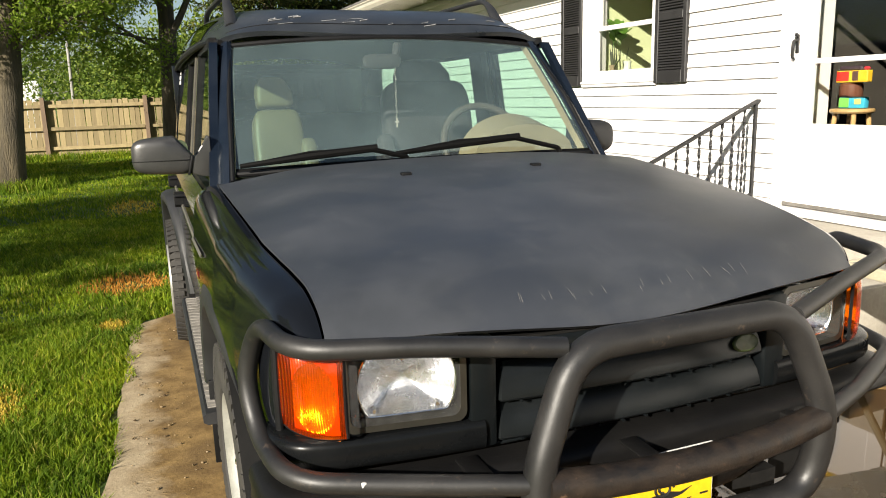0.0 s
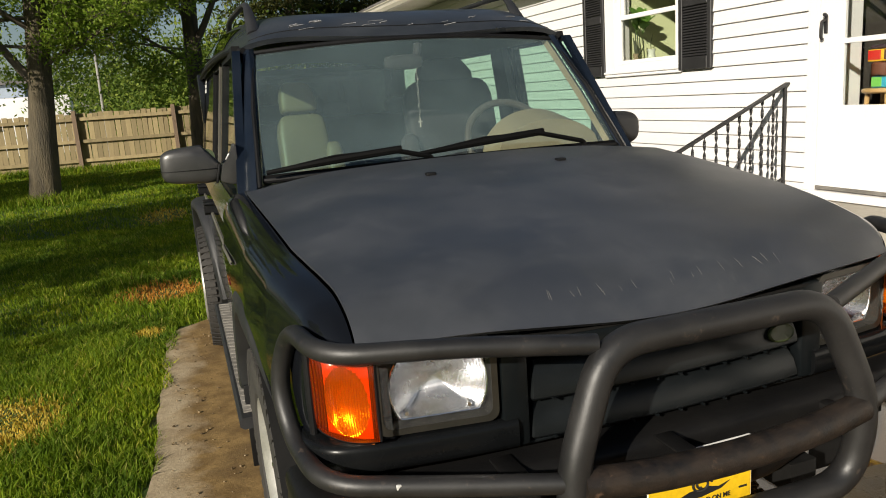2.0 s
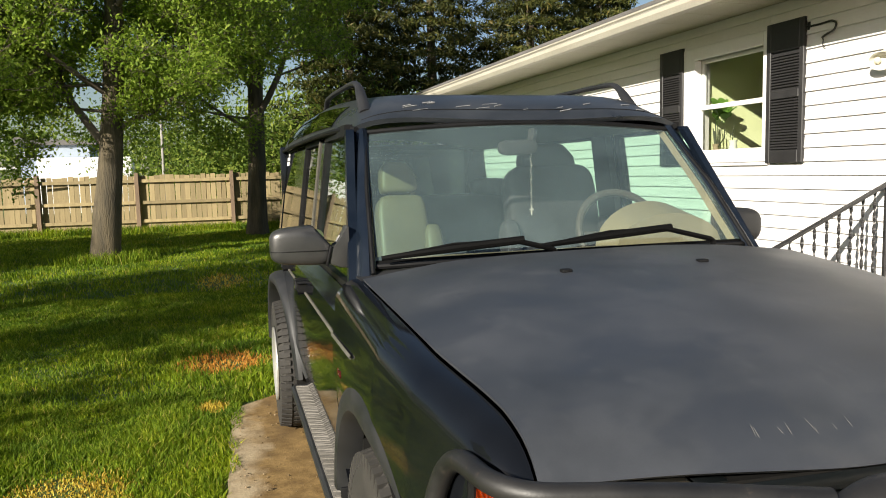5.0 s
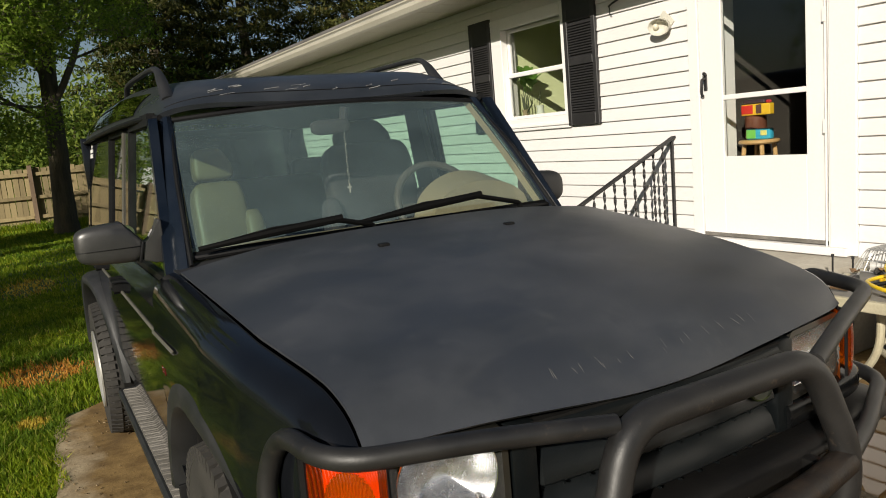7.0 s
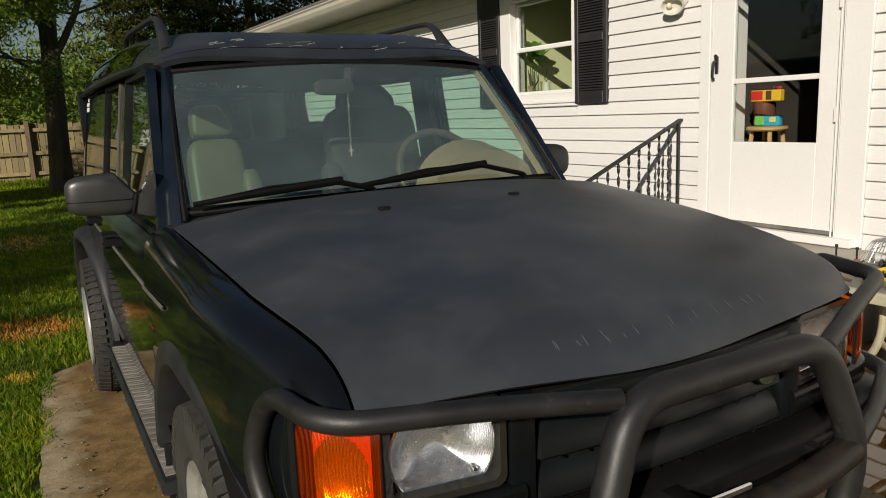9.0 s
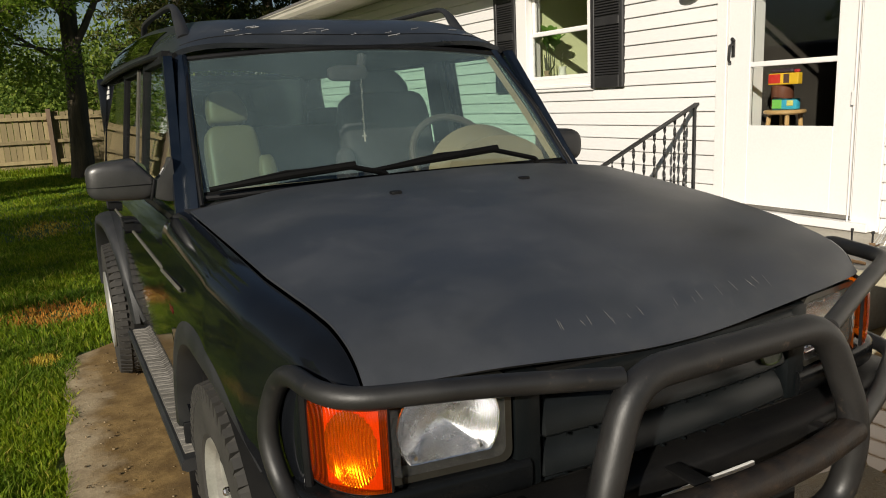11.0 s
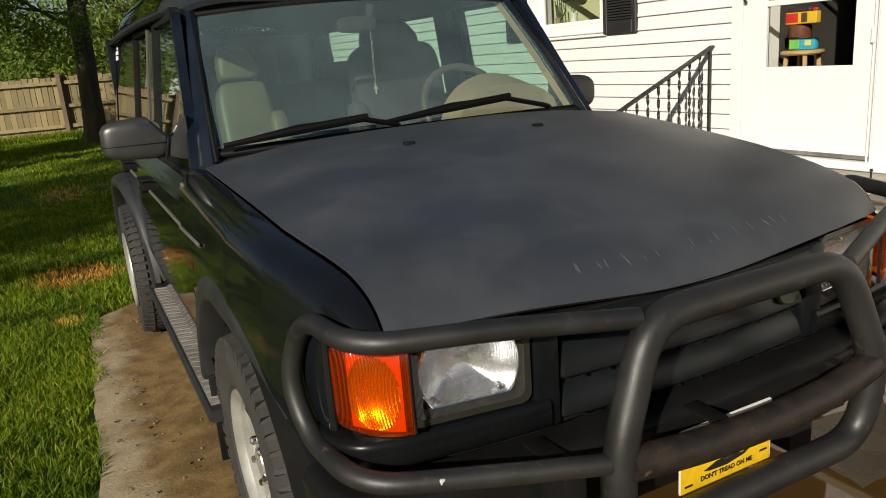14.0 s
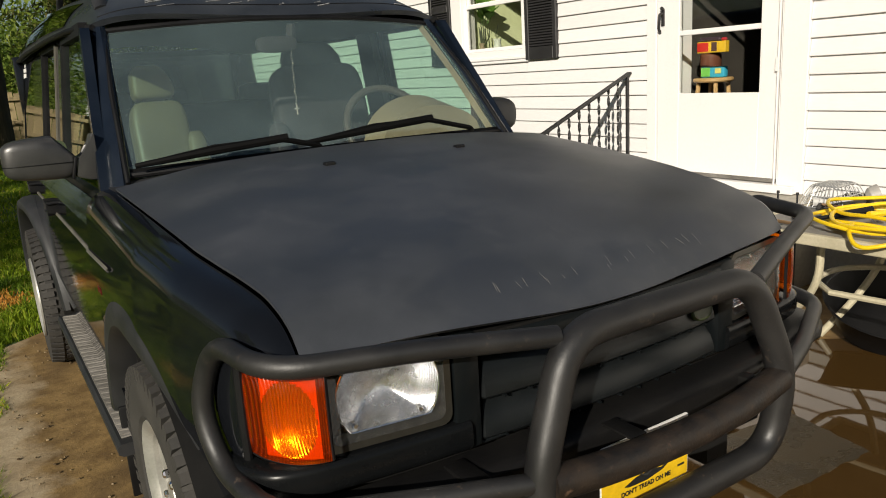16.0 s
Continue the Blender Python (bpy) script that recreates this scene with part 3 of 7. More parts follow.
# window
win = thing("window_1", "white double-hung window in a painted wooden frame", "window", HM @ Vector((WX, 4.3, WIN[2])), kind="structure", turn=PSI)
s0, s1, z0, z1 = WIN
bm = bmesh.new()
hbox(bm, (WX - 0.022, 3.815, 1.50), (WX + 0.05, s0 + 0.002, 2.505), 0.004)
hbox(bm, (WX - 0.022, s1 - 0.002, 1.50), (WX + 0.05, 4.88, 2.505), 0.004)
hbox(bm, (WX - 0.024, s0 + 0.002, z1), (WX + 0.05, s1 - 0.002, 2.505), 0.004)
part("casing", bm, WHITEPAINT, win, smooth=0)
bm = bmesh.new()
hbox(bm, (WX - 0.034, 3.79, 1.475), (WX + 0.10, 4.90, 1.50), 0.006)
hbox(bm, (WX - 0.024, 3.80, 1.448), (WX + 0.05, 4.89, 1.4735), 0.005)
hbox(bm, (WX - 0.01, s0 + 0.002, 1.50), (WX + 0.10, s1 - 0.002, z0), 0.004)
part("sill", bm, WHITEPAINT, win, smooth=0)
for name, za, zb, xo in (("lower_sash", z0, 1.985, 0.020), ("upper_sash", 1.965, z1, 0.052)):
    bm = bmesh.new()
    w = 0.036
    hbox(bm, (WX + xo, s0, za), (WX + xo + 0.03, s0 + w, zb), 0.003)
    hbox(bm, (WX + xo, s1 - w, za), (WX + xo + 0.03, s1, zb), 0.003)
    hbox(bm, (WX + xo, s0 + w, za), (WX + xo + 0.03, s1 - w, za + 0.032), 0.003)
    hbox(bm, (WX + xo, s0 + w, zb - 0.032), (WX + xo + 0.03, s1 - w, zb), 0.003)
    sash = part(name, bm, WHITEPAINT, win, smooth=0)
    pane = part("pane", hb((WX + xo + 0.012, s0 + w, za + 0.03), (WX + xo + 0.016, s1 - w, zb - 0.03)), PANE, sash, "clear window glass", smooth=0)
    pane.visible_shadow = False


def shutter(sa, sb):
    th = thing("shutter", "black louvred vinyl window shutter on the siding", "shutter", HM @ Vector((WX, (sa + sb) / 2, 1.46)), "shutters beside the window", turn=PSI)
    za, zb, w = 1.462, 2.535, 0.045
    xa, xb = WX - 0.034, WX - 0.002
    for lo, hi, nm in (((xa, sa, za), (xb, sa + w, zb), "stile"), ((xa, sb - w, za), (xb, sb, zb), "stile"), ((xa, sa + w, za), (xb, sb - w, za + 0.10), "rail"),
                       ((xa, sa + w, 1.955), (xb, sb - w, 2.02), "rail"), ((xa, sa + w, zb - 0.22), (xb, sb - w, zb), "rail")):
        part(nm, hb(lo, hi, 0.004), SHUTTER, th, smooth=0)
    part("backing", hb((WX - 0.012, sa + w, za + 0.10), (WX - 0.004, sb - w, zb - 0.22)), SHUTTER, th, smooth=0)
    slat = finish(boxed((-0.011, sa + w + 0.001, -0.003), (0.011, sb - w - 0.001, 0.003), 0.0015, None, 1), "louvre", SHUTTER, 0)
    z = za + 0.115
    while z < zb - 0.23:
        if not 1.945 < z < 2.03:
            ob = part("louvre", slat, None, th)
            ob.matrix_basis = HM @ pose(WX - 0.020, 0, z, 0, -38, 0)
        z += 0.0215


shutter(3.432, 3.812)
shutter(4.884, 5.240)

def paint(name, c, rough=0.4):
    return surface(name, tuple(v * 0.9 for v in c), c, (rough, rough + 0.15), 6, 90, 0.03)


# storm door
door = thing("door_1", "white storm door with three glass lights, closed", "door", HM @ Vector((WX, 1.97, DOOR[2])), kind="structure", turn=PSI)
da, db, dz0, dz1 = DOOR
bm = bmesh.new()
hbox(bm, (WX - 0.02, 1.335, 0.55), (WX + 0.13, da, 2.685), 0.004)
hbox(bm, (WX - 0.02, db, 0.55), (WX + 0.13, 2.525, 2.685), 0.004)
hbox(bm, (WX - 0.02, da, dz1), (WX + 0.13, db, 2.685), 0.004)
part("door_frame", bm, WHITEPAINT, door, smooth=0)
bm = bmesh.new()
hbox(bm, (WX - 0.012, 1.43, 0.60), (WX + 0.0, da + 0.012, 2.68), 0.003)
hbox(bm, (WX - 0.03, da + 0.012, 0.60), (WX - 0.021, da + 0.022, 2.66), 0.002)
part("hinge_strip", bm, WHITEPAINT, door, smooth=0)
GA, GB = 1.648, 2.254
xo0, xo1 = WX - 0.012, WX + 0.022
bm = bmesh.new()
hbox(bm, (xo0, da + 0.024, 0.625), (xo1, GA, 2.655), 0.003)
hbox(bm, (xo0, GB, 0.625), (xo1, db - 0.008, 2.655), 0.003)
hbox(bm, (xo0, GA, 0.625), (xo1, GB, 1.163), 0.003)
hbox(bm, (xo0 + 0.006, GA, 1.545), (xo1 - 0.004, GB, 1.578), 0.003)
hbox(bm, (xo0 + 0.006, GA, 2.205), (xo1 - 0.004, GB, 2.238), 0.003)
hbox(bm, (xo0, GA, 2.52), (xo1, GB, 2.655), 0.003)
leaf = part("door_leaf", bm, WHITEPAINT, door, smooth=0)
for za, zb in ((1.163, 1.545), (1.578, 2.205), (2.238, 2.52)):
    pane = part("pane", hb((WX + 0.004, GA, za), (WX + 0.008, GB, zb)), PANE, leaf, "clear storm door glass", smooth=0)
    pane.visible_shadow = False
part("bottom_sweep", hb((xo0 - 0.006, da + 0.03, 0.606), (xo1, db - 0.008, 0.632), 0.003), ALU, door, "grey metal sweep", smooth=0)
part("threshold", hb((WX - 0.07, 1.37, 0.55), (WX + 0.10, 2.52, 0.600), 0.004), WHITEPAINT, door, smooth=0)
bm = bmesh.new()
hs = 2.385
hbox(bm, (WX - 0.022, hs - 0.014, 1.62), (WX - 0.012, hs + 0.014, 1.72), 0.003)
tube(bm, [HM @ Vector(v) for v in ((WX - 0.015, hs, 1.70), (WX - 0.055, hs, 1.70), (WX - 0.060, hs, 1.65), (WX - 0.05, hs + 0.01, 1.60), (WX - 0.03, hs + 0.012, 1.585))], 0.009, 8, 0.02)
tube(bm, [HM @ Vector(v) for v in ((WX - 0.012, hs, 1.725), (WX - 0.04, hs - 0.005, 1.738))], 0.012, 8)
part("door_handle", bm, IRON, door, "black lever handle")
# white return of the inner frame
part("inner_door", hb((WX + 0.15, 2.46, 0.61), (3.552, 2.505, 2.62), 0.004), WHITEPAINT, door, "white inner frame", smooth=0)

for z in (1.98, 1.33):
    part("hinge", hb((WX - 0.034, 1.508, z - 0.042), (WX - 0.0305, 1.532, z + 0.042), 0.001), WHITEPAINT, door, smooth=0)

# wall lamp
lamp = thing("wall_lamp", "cream outdoor floodlight on a round wall plate", "lamp", HM @ Vector((WX, 2.69, 2.12)), turn=PSI)
bm = bmesh.new()
mw = HM @ Matrix.Translation((WX - 0.010, 2.725, 2.135)) @ pose(0, 0, 0, 0, -90, 0) @ pose(0, 0, 0, 0, 0, 45)
prism(bm, rounded(0.125, 0.125, 0.008), 0.014, mw)
part("wall_plate", bm, LAMPCREAM, lamp, smooth=20)
bm = bmesh.new()                                        # wide open bowl, tipped down
mw = HM @ Matrix.Translation((WX - 0.030, 2.735, 2.12)) @ pose(0, 0, 0, 0, -104, 14) @ Matrix.Diagonal((0.62, 0.86, 0.9, 1))
lathe(bm, [(0.0, 0.004), (0.045, 0.006), (0.078, 0.030), (0.092, 0.070), (0.098, 0.072), (0.086, 0.026), (0.05, -0.002), (0.0, -0.004)], 28, mw)
head = part("lamp_head", bm, LAMPCREAM, lamp)
bm = bmesh.new()
bmesh.ops.create_uvsphere(bm, u_segments=14, v_segments=8, radius=0.022, matrix=HM @ Matrix.Translation((WX - 0.068, 2.765, 2.115)))
part("bulb", bm, paint("bulb_glass", (0.75, 0.70, 0.55), 0.2), head, "round frosted bulb")
hook = thing("plant_hook", "black iron plant hook on the wall, empty", "hook", HM @ Vector((WX, 3.40, 2.46)), turn=PSI)
bm = bmesh.new()
tube(bm, [HM @ Vector(v) for v in ((WX - 0.012, 3.42, 2.455), (WX - 0.016, 3.30, 2.452), (WX - 0.02, 3.19, 2.458), (WX - 0.022, 3.145, 2.432), (WX - 0.022, 3.165, 2.385), (WX - 0.022, 3.23, 2.372), (WX - 0.022, 3.275, 2.352))], 0.0075, 8, 0.04)
tube(bm, [HM @ Vector(v) for v in ((WX - 0.022, 3.275, 2.352), (WX - 0.022, 3.262, 2.335), (WX - 0.022, 3.270, 2.30), (WX - 0.022, 3.245, 2.283))], 0.004, 6, 0.01)
hbox(bm, (WX - 0.006, 3.405, 2.42), (WX - 0.0005, 3.43, 2.49))
part("bracket", bm, IRON, hook)

# steps and iron railing
steps = thing("entry_steps", "concrete entry steps below the storm door", "steps", HM @ Vector((2.6, 2.0, 0)), turn=PSI)
for xa, xb, zt in ((2.72, WX + 0.03, 0.545), (2.42, 2.72, 0.365), (2.12, 2.42, 0.185)):
    part("step", hb((xa, 1.25, 0.0), (xb - 0.001, 2.78, zt), 0.012, 2), CONCRETE, steps)
rail = thing("stair_railing", "black wrought iron stair railing with twisted balusters", "railing", HM @ Vector((2.6, 2.69, 0.2)), turn=PSI)
RS = 2.69
bm = bmesh.new()


def rail_z(X):
    return 1.318 - (3.14 - X) * 0.418


prism(bm, [(-0.02, -0.006), (0.02, -0.006), (0.02, 0.006), (0.012, 0.012), (-0.012, 0.012), (-0.02, 0.006)], 1.12, HM @ Matrix.Translation((3.14, RS, 1.318)) @ pose(0, 0, 0, 0, -90 - 22.7, 0) @ pose(0, 0, 0, 0, 0, 90))
part("handrail", bm, IRON, rail, smooth=0)
bm = bmesh.new()
tube(bm, [HM @ Vector((3.12, RS, 0.56 + 0.10)), HM @ Vector((2.14, RS, 0.25))], 0.010, 6)
part("bottom_rail", bm, IRON, rail)
for X in (3.115, 2.13):
    zb = 0.545 if X > 2.72 else 0.185
    part("post", hb((X - 0.009, RS - 0.009, zb), (X + 0.009, RS + 0.009, rail_z(X) - 0.004)), IRON, rail, smooth=0)
for k in range(1, 10):
    X = 3.115 - k * 0.0985
    zb, zt = 0.66 - (3.12 - X) * 0.418, rail_z(X) - 0.002
    bm = bmesh.new()
    rings = []
    for i in range(49):                                 # a flat bar, twisted
        a = 0.4 * k + math.pi * (zt - zb) / 0.085 * i / 48
        z = zb + (zt - zb) * i / 48
        rings.append([bm.verts.new(HM @ Vector((X + dx * math.cos(a) - dy * math.sin(a), RS + dx * math.sin(a) + dy * math.cos(a), z))) for dx, dy in ((0.0105, 0.003), (-0.0105, 0.003), (-0.0105, -0.003), (0.0105, -0.003))])
    for a, b in zip(rings, rings[1:]):
        for j in range(4):
            bm.faces.new((a[j], a[(j + 1) % 4], b[(j + 1) % 4], b[j]))
    part("baluster", bm, IRON, rail, smooth=0)

# things behind the door glass
WOODY = surface("light_stool_wood", (0.50, 0.30, 0.12), (0.60, 0.38, 0.17), (0.35, 0.5), 4, 60, 0.08, stretch=(1, 6, 1))
stool = thing("stool", "round light wooden stool in the entry room", "stool", HM @ Vector((3.60, 2.31, 0.6)), turn=PSI)
bm = bmesh.new()
lathe(bm, [(0.0, 1.215), (0.128, 1.215), (0.140, 1.225), (0.140, 1.238), (0.132, 1.246), (0.0, 1.246)], 28, HM @ Matrix.Translation((3.60, 2.31, 0)))
part("seat", bm, WOODY, stool)
for a in (45, 135, 225, 315):
    c, s = math.cos(radians(a)), math.sin(radians(a))
    bm = bmesh.new()
    tube(bm, [HM @ Vector((3.60 + 0.10 * c, 2.31 + 0.10 * s, 1.216)), HM @ Vector((3.60 + 0.16 * c, 2.31 + 0.16 * s, 0.60))], 0.016, 8)
    part("leg", bm, WOODY, stool)


pack = thing("snack_packet", "blue and green packet lying on the stool", "packet", HM @ Vector((3.57, 2.30, 1.247)), turn=PSI)
part("packet_body", hb((3.57, 2.20, 1.247), (3.62, 2.40, 1.325), 0.012, 2), paint("packet_blue", (0.05, 0.42, 0.62)), pack)
part("packet_panel", hb((3.566, 2.315, 1.255), (3.5695, 2.392, 1.318), 0.002), paint("packet_green", (0.18, 0.55, 0.10)), pack, "green panel")
part("packet_label", hb((3.566, 2.225, 1.275), (3.5695, 2.275, 1.312), 0.002), paint("packet_yellow", (0.75, 0.70, 0.20)), pack, "pale yellow panel")
jar = thing("storage_jar", "brown cylindrical jar on the stool behind the packet", "jar", HM @ Vector((3.69, 2.37, 1.247)), turn=PSI)
bm = bmesh.new()
lathe(bm, [(0.0, 1.247), (0.068, 1.247), (0.076, 1.26), (0.076, 1.405), (0.06, 1.42), (0.0, 1.42)], 24, HM @ Matrix.Translation((3.69, 2.40, 0)))
part("jar_body", bm, paint("jar_brown", (0.16, 0.06, 0.035), 0.3), jar)
carton = thing("toy_carton", "yellow and red cardboard carton on top of the jar", "carton", HM @ Vector((3.69, 2.34, 1.421)), turn=PSI)
part("carton_body", hb((3.62, 2.232, 1.421), (3.67, 2.470, 1.500), 0.004), paint("carton_yellow", (0.85, 0.52, 0.03)), carton)
part("carton_panel", hb((3.616, 2.37, 1.432), (3.6195, 2.465, 1.495), 0.001), paint("carton_red", (0.62, 0.03, 0.02)), carton, "red panel")
part("carton_picture", hb((3.616, 2.300, 1.432), (3.6195, 2.345, 1.495), 0.001), paint("carton_dark", (0.10, 0.05, 0.04)), carton, "dark picture panel")
part("carton_top", hb((3.628, 2.284, 1.5005), (3.665, 2.462, 1.532), 0.010), paint("carton_lid", (0.05, 0.03, 0.04)), carton, "dark crumpled wrapping")
part("carton_wrap", hb((3.634, 2.238, 1.5005), (3.664, 2.283, 1.524), 0.010), paint("carton_wrap_red", (0.50, 0.03, 0.04)), carton, "red wrapping")

# plant behind the window
vase = thing("potted_plant", "green plant on tall bare stems in a vase behind the window", "plant", HM @ Vector((3.335, 4.675, 1.50)), turn=PSI)
part("stand", hb((WX + 0.145, 4.10, 0.60), (WX + 0.42, 4.765, 1.52), 0.01), WHITEPAINT, vase, "white plant stand", smooth=0)
bm = bmesh.new()
lathe(bm, [(0.0, 1.521), (0.030, 1.521), (0.036, 1.55), (0.026, 1.61), (0.034, 1.65), (0.030, 1.65), (0.0, 1.63)], 18, HM @ Matrix.Translation((3.335, 4.675, 0)))
part("vase", bm, paint("vase_glaze", (0.25, 0.20, 0.12), 0.2), vase)
PLEAF = leafy("house_plant_leaf", [(0.0, (0.07, 0.19, 0.03)), (1.0, (0.22, 0.40, 0.07))], 0.4, 0.4)
STEMM = paint("dark_plant_stem", (0.035, 0.045, 0.018), 0.5)
rng = random.Random(4)
for ds, top in ((0.055, 1.80), (0.02, 1.84), (-0.015, 1.82), (-0.05, 1.80), (-0.12, 1.78), (0.035, 1.77)):
    bm = bmesh.new()
    tube(bm, [HM @ Vector(v) for v in ((3.335, 4.675 + 0.2 * ds, 1.62), (3.34, 4.665 + 0.8 * ds, 1.70), (3.34, 4.655 + 0.9 * ds + 0.02, top))], [0.007, 0.006, 0.004], 6)
    part("stem", bm, STEMM, vase, "dark upright stem")
for k in range(15):
    a, tilt = rng.uniform(2.2, 7.2), rng.uniform(0.1, 0.9)
    base = Vector((3.34 + rng.uniform(-0.02, 0.03), 4.655 - rng.uniform(-0.03, 0.09), 1.80 + rng.uniform(0, 0.10)))
    out = Vector((math.cos(a), -abs(math.sin(a)) if k % 4 else 0.35 * math.sin(a), 0))
    L = rng.uniform(0.14, 0.24)
    bm = bmesh.new()
    spine = [base + out * (L * math.sin(tilt) * q ** 1.3) + Vector((0, 0, 1)) * L * math.cos(tilt) * (q - 0.25 * q ** 3) for q in (0, 0.15, 0.3, 0.5, 0.7, 0.9, 1.0)]
    tube(bm, [HM @ p for p in spine[:3]], 0.003, 6)
    side = Vector((-out.y, out.x, 0)).normalized()
    prev = None
    for p, w in zip(spine[2:], (0.012, 0.046, 0.052, 0.030, 0.002)):
        row = [bm.verts.new(HM @ (p + side * w * q + Vector((0, 0, 0.012 * abs(q))))) for q in (-1, 0, 1)]
        if prev:
            bm.faces.new((prev[0], prev[1], row[1], row[0]))
            bm.faces.new((prev[1], prev[2], row[2], row[1]))
        prev = row
    part("leaf", bm, PLEAF, vase)
glassvase = thing("glass_vase", "small pale glass vase with a twig on the stand", "vase", HM @ Vector((3.34, 4.455, 1.521)), turn=PSI)
bm = bmesh.new()
lathe(bm, [(0.0, 1.521), (0.040, 1.521), (0.048, 1.56), (0.030, 1.64), (0.040, 1.675), (0.037, 1.675), (0.026, 1.64), (0.0, 1.63)], 18, HM @ Matrix.Translation((3.34, 4.455, 0)))
part("vase_body", bm, paint("pale_vase_glass", (0.62, 0.66, 0.55), 0.15), glassvase)
bm = bmesh.new()
tube(bm, [HM @ Vector(v) for v in ((3.34, 4.455, 1.632), (3.335, 4.46, 1.72), (3.335, 4.43, 1.80))], 0.003, 6)
part("twig", bm, STEMM, glassvase)

# ---- the off-road car: front to -y, its middle on x = 0, wheels on z = 0 ----
car = thing("suv", "black off-road car with matte bonnet and tubular brush guard", "car", (0, 2.0, 0))


def lerp(x, pts):
    return float(np.interp(x, [p[0] for p in pts], [p[1] for p in pts]))


def smooth_lerp(x, pts):
    """A soft curve through the points."""
    p = [(2 * pts[0][0] - pts[1][0], 2 * pts[0][1] - pts[1][1]), *pts, (2 * pts[-1][0] - pts[-2][0], 2 * pts[-1][1] - pts[-2][1])]
    for i in range(1, len(p) - 2):
        if x <= p[i + 1][0] or i == len(p) - 3:
            (x1, y1), (x2, y2) = p[i], p[i + 1]
            m1 = (y2 - p[i - 1][1]) / (x2 - p[i - 1][0])
            m2 = (p[i + 2][1] - y1) / (p[i + 2][0] - x1)
            t, d = (x - x1) / (x2 - x1), x2 - x1
            t = min(1, max(0, t))
            return (2 * t ** 3 - 3 * t * t + 1) * y1 + (t ** 3 - 2 * t * t + t) * d * m1 + (-2 * t ** 3 + 3 * t * t) * y2 + (t ** 3 - t * t) * d * m2


HOOD_MID = [(-0.082, 0.937), (-0.072, 0.954), (-0.05, 0.976), (-0.02, 0.997), (0.05, 1.029), (0.13, 1.053), (0.30, 1.091), (0.60, 1.146), (0.85, 1.182), (1.10, 1.200)]
HOOD_EDGE = [(-0.082, 0.890), (0.0, 0.960), (0.025, 0.990), (0.055, 1.012), (0.10, 1.030), (0.15, 1.042), (0.22, 1.055), (0.30, 1.066), (0.60, 1.102), (0.85, 1.128), (1.10, 1.152)]


def hood_half(y):
    return lerp(y, [(0.0, 0.690), (0.14, 0.698), (0.28, 0.719), (0.42, 0.737), (1.10, 0.772)])


def hood_z(x, y):
    u = min(1.0, abs(x) / hood_half(y))
    k = u ** (2.4 + 2.2 * max(0.0, 1 - max(0.0, y) / 0.25))
    return smooth_lerp(y, HOOD_MID) * (1 - k) + smooth_lerp(y, HOOD_EDGE) * k


def hood_front(x):
    return -0.080 + 0.12 * x * x + 0.22 * x ** 6


def hood_extra(x, y):
    """Soft dents and two raised flanks."""
    return 0.004 * noise.noise(Vector((x * 3, y * 3, 0))) + 0.003 * math.exp(-((abs(x) - 0.50) / 0.12) ** 2) * min(1, max(0, y / 0.3))


def hood_pinch(x, y):
    """The driver's corner of the nose stands a little further in."""
    return 0.034 * max(0.0, x / 0.69) ** 2 * max(0.0, 1 - max(0.0, y) / 0.55)


def hood_at(u, v):
    x0 = (2 * u - 1)
    yb = 1.09
    y = hood_front(x0 * 0.690) + (yb - hood_front(x0 * 0.690)) * v ** 1.25
    x = x0 * hood_half(y)
    return (x - hood_pinch(x, y), y, hood_z(x, y) + hood_extra(x, y))


bm = bmesh.new()
vs = grid(bm, 44, 44, hood_at)
for row in (vs[0],):                                    # the lip that turns down at the front
    low = [bm.verts.new(v.co + Vector((0, 0.010, -0.006))) for v in row]
    for i in range(len(row) - 1):
        bm.faces.new((row[i], low[i], low[i + 1], row[i + 1]))
thicken(bm, -0.006)
hood = part("bonnet", bm, HOOD, car, "matte black bonnet with patchy paint")
CHALK = surface("chalky_scrape", (0.20, 0.20, 0.205), (0.36, 0.36, 0.36), (0.6, 0.8), 20, 200, 0.0)
SCRATCH = surface("bare_scratch", (0.08, 0.077, 0.074), (0.20, 0.19, 0.175), (0.5, 0.6), 8, 100, 0.0)
rng = random.Random(11)
for cx in (-0.30, -0.24, -0.18, -0.12, -0.01, 0.06, 0.13, 0.19, 0.25, 0.30):   # worn marks where letters were
    for k in range(rng.choice((1, 2, 2))):
        x0, y0 = cx + rng.uniform(-0.012, 0.012) + 0.02 * k, -0.055 + rng.uniform(-0.006, 0.012) + 0.05 * abs(cx)
        dx, dy = (rng.uniform(0.5, 1.05) * w + rng.uniform(-0.004, 0.004) for w in rng.choice(((0.002, 0.044), (0.005, 0.036), (-0.006, 0.040), (0.022, 0.003))[:3 if k == 0 else 4]))
        pts = [Vector((x0 + dx * q, y0 + dy * q, hood_z(x0 + dx * q, y0 + dy * q) + hood_extra(x0 + dx * q, y0 + dy * q) + 0.0068)) for q in (0, 0.35, 0.7, 1)]
        part("scratch", tube(bmesh.new(), pts, [0.0003, rng.uniform(0.0004, 0.0008), rng.uniform(0.0004, 0.0007), 0.0003], 5), SCRATCH, hood, "pale scratch in the paint")
for sx in (-1, 1):                                      # washer jets
    bm = bmesh.new()
    x, y = sx * 0.223 - 0.022, 0.809
    box(bm, (x - 0.016, y - 0.012, hood_z(x, y) + 0.001), (x + 0.016, y + 0.012, hood_z(x, y) + 0.014), 0.004)
    part("washer_jet", bm, BLACKRUB, hood, "black washer jet")


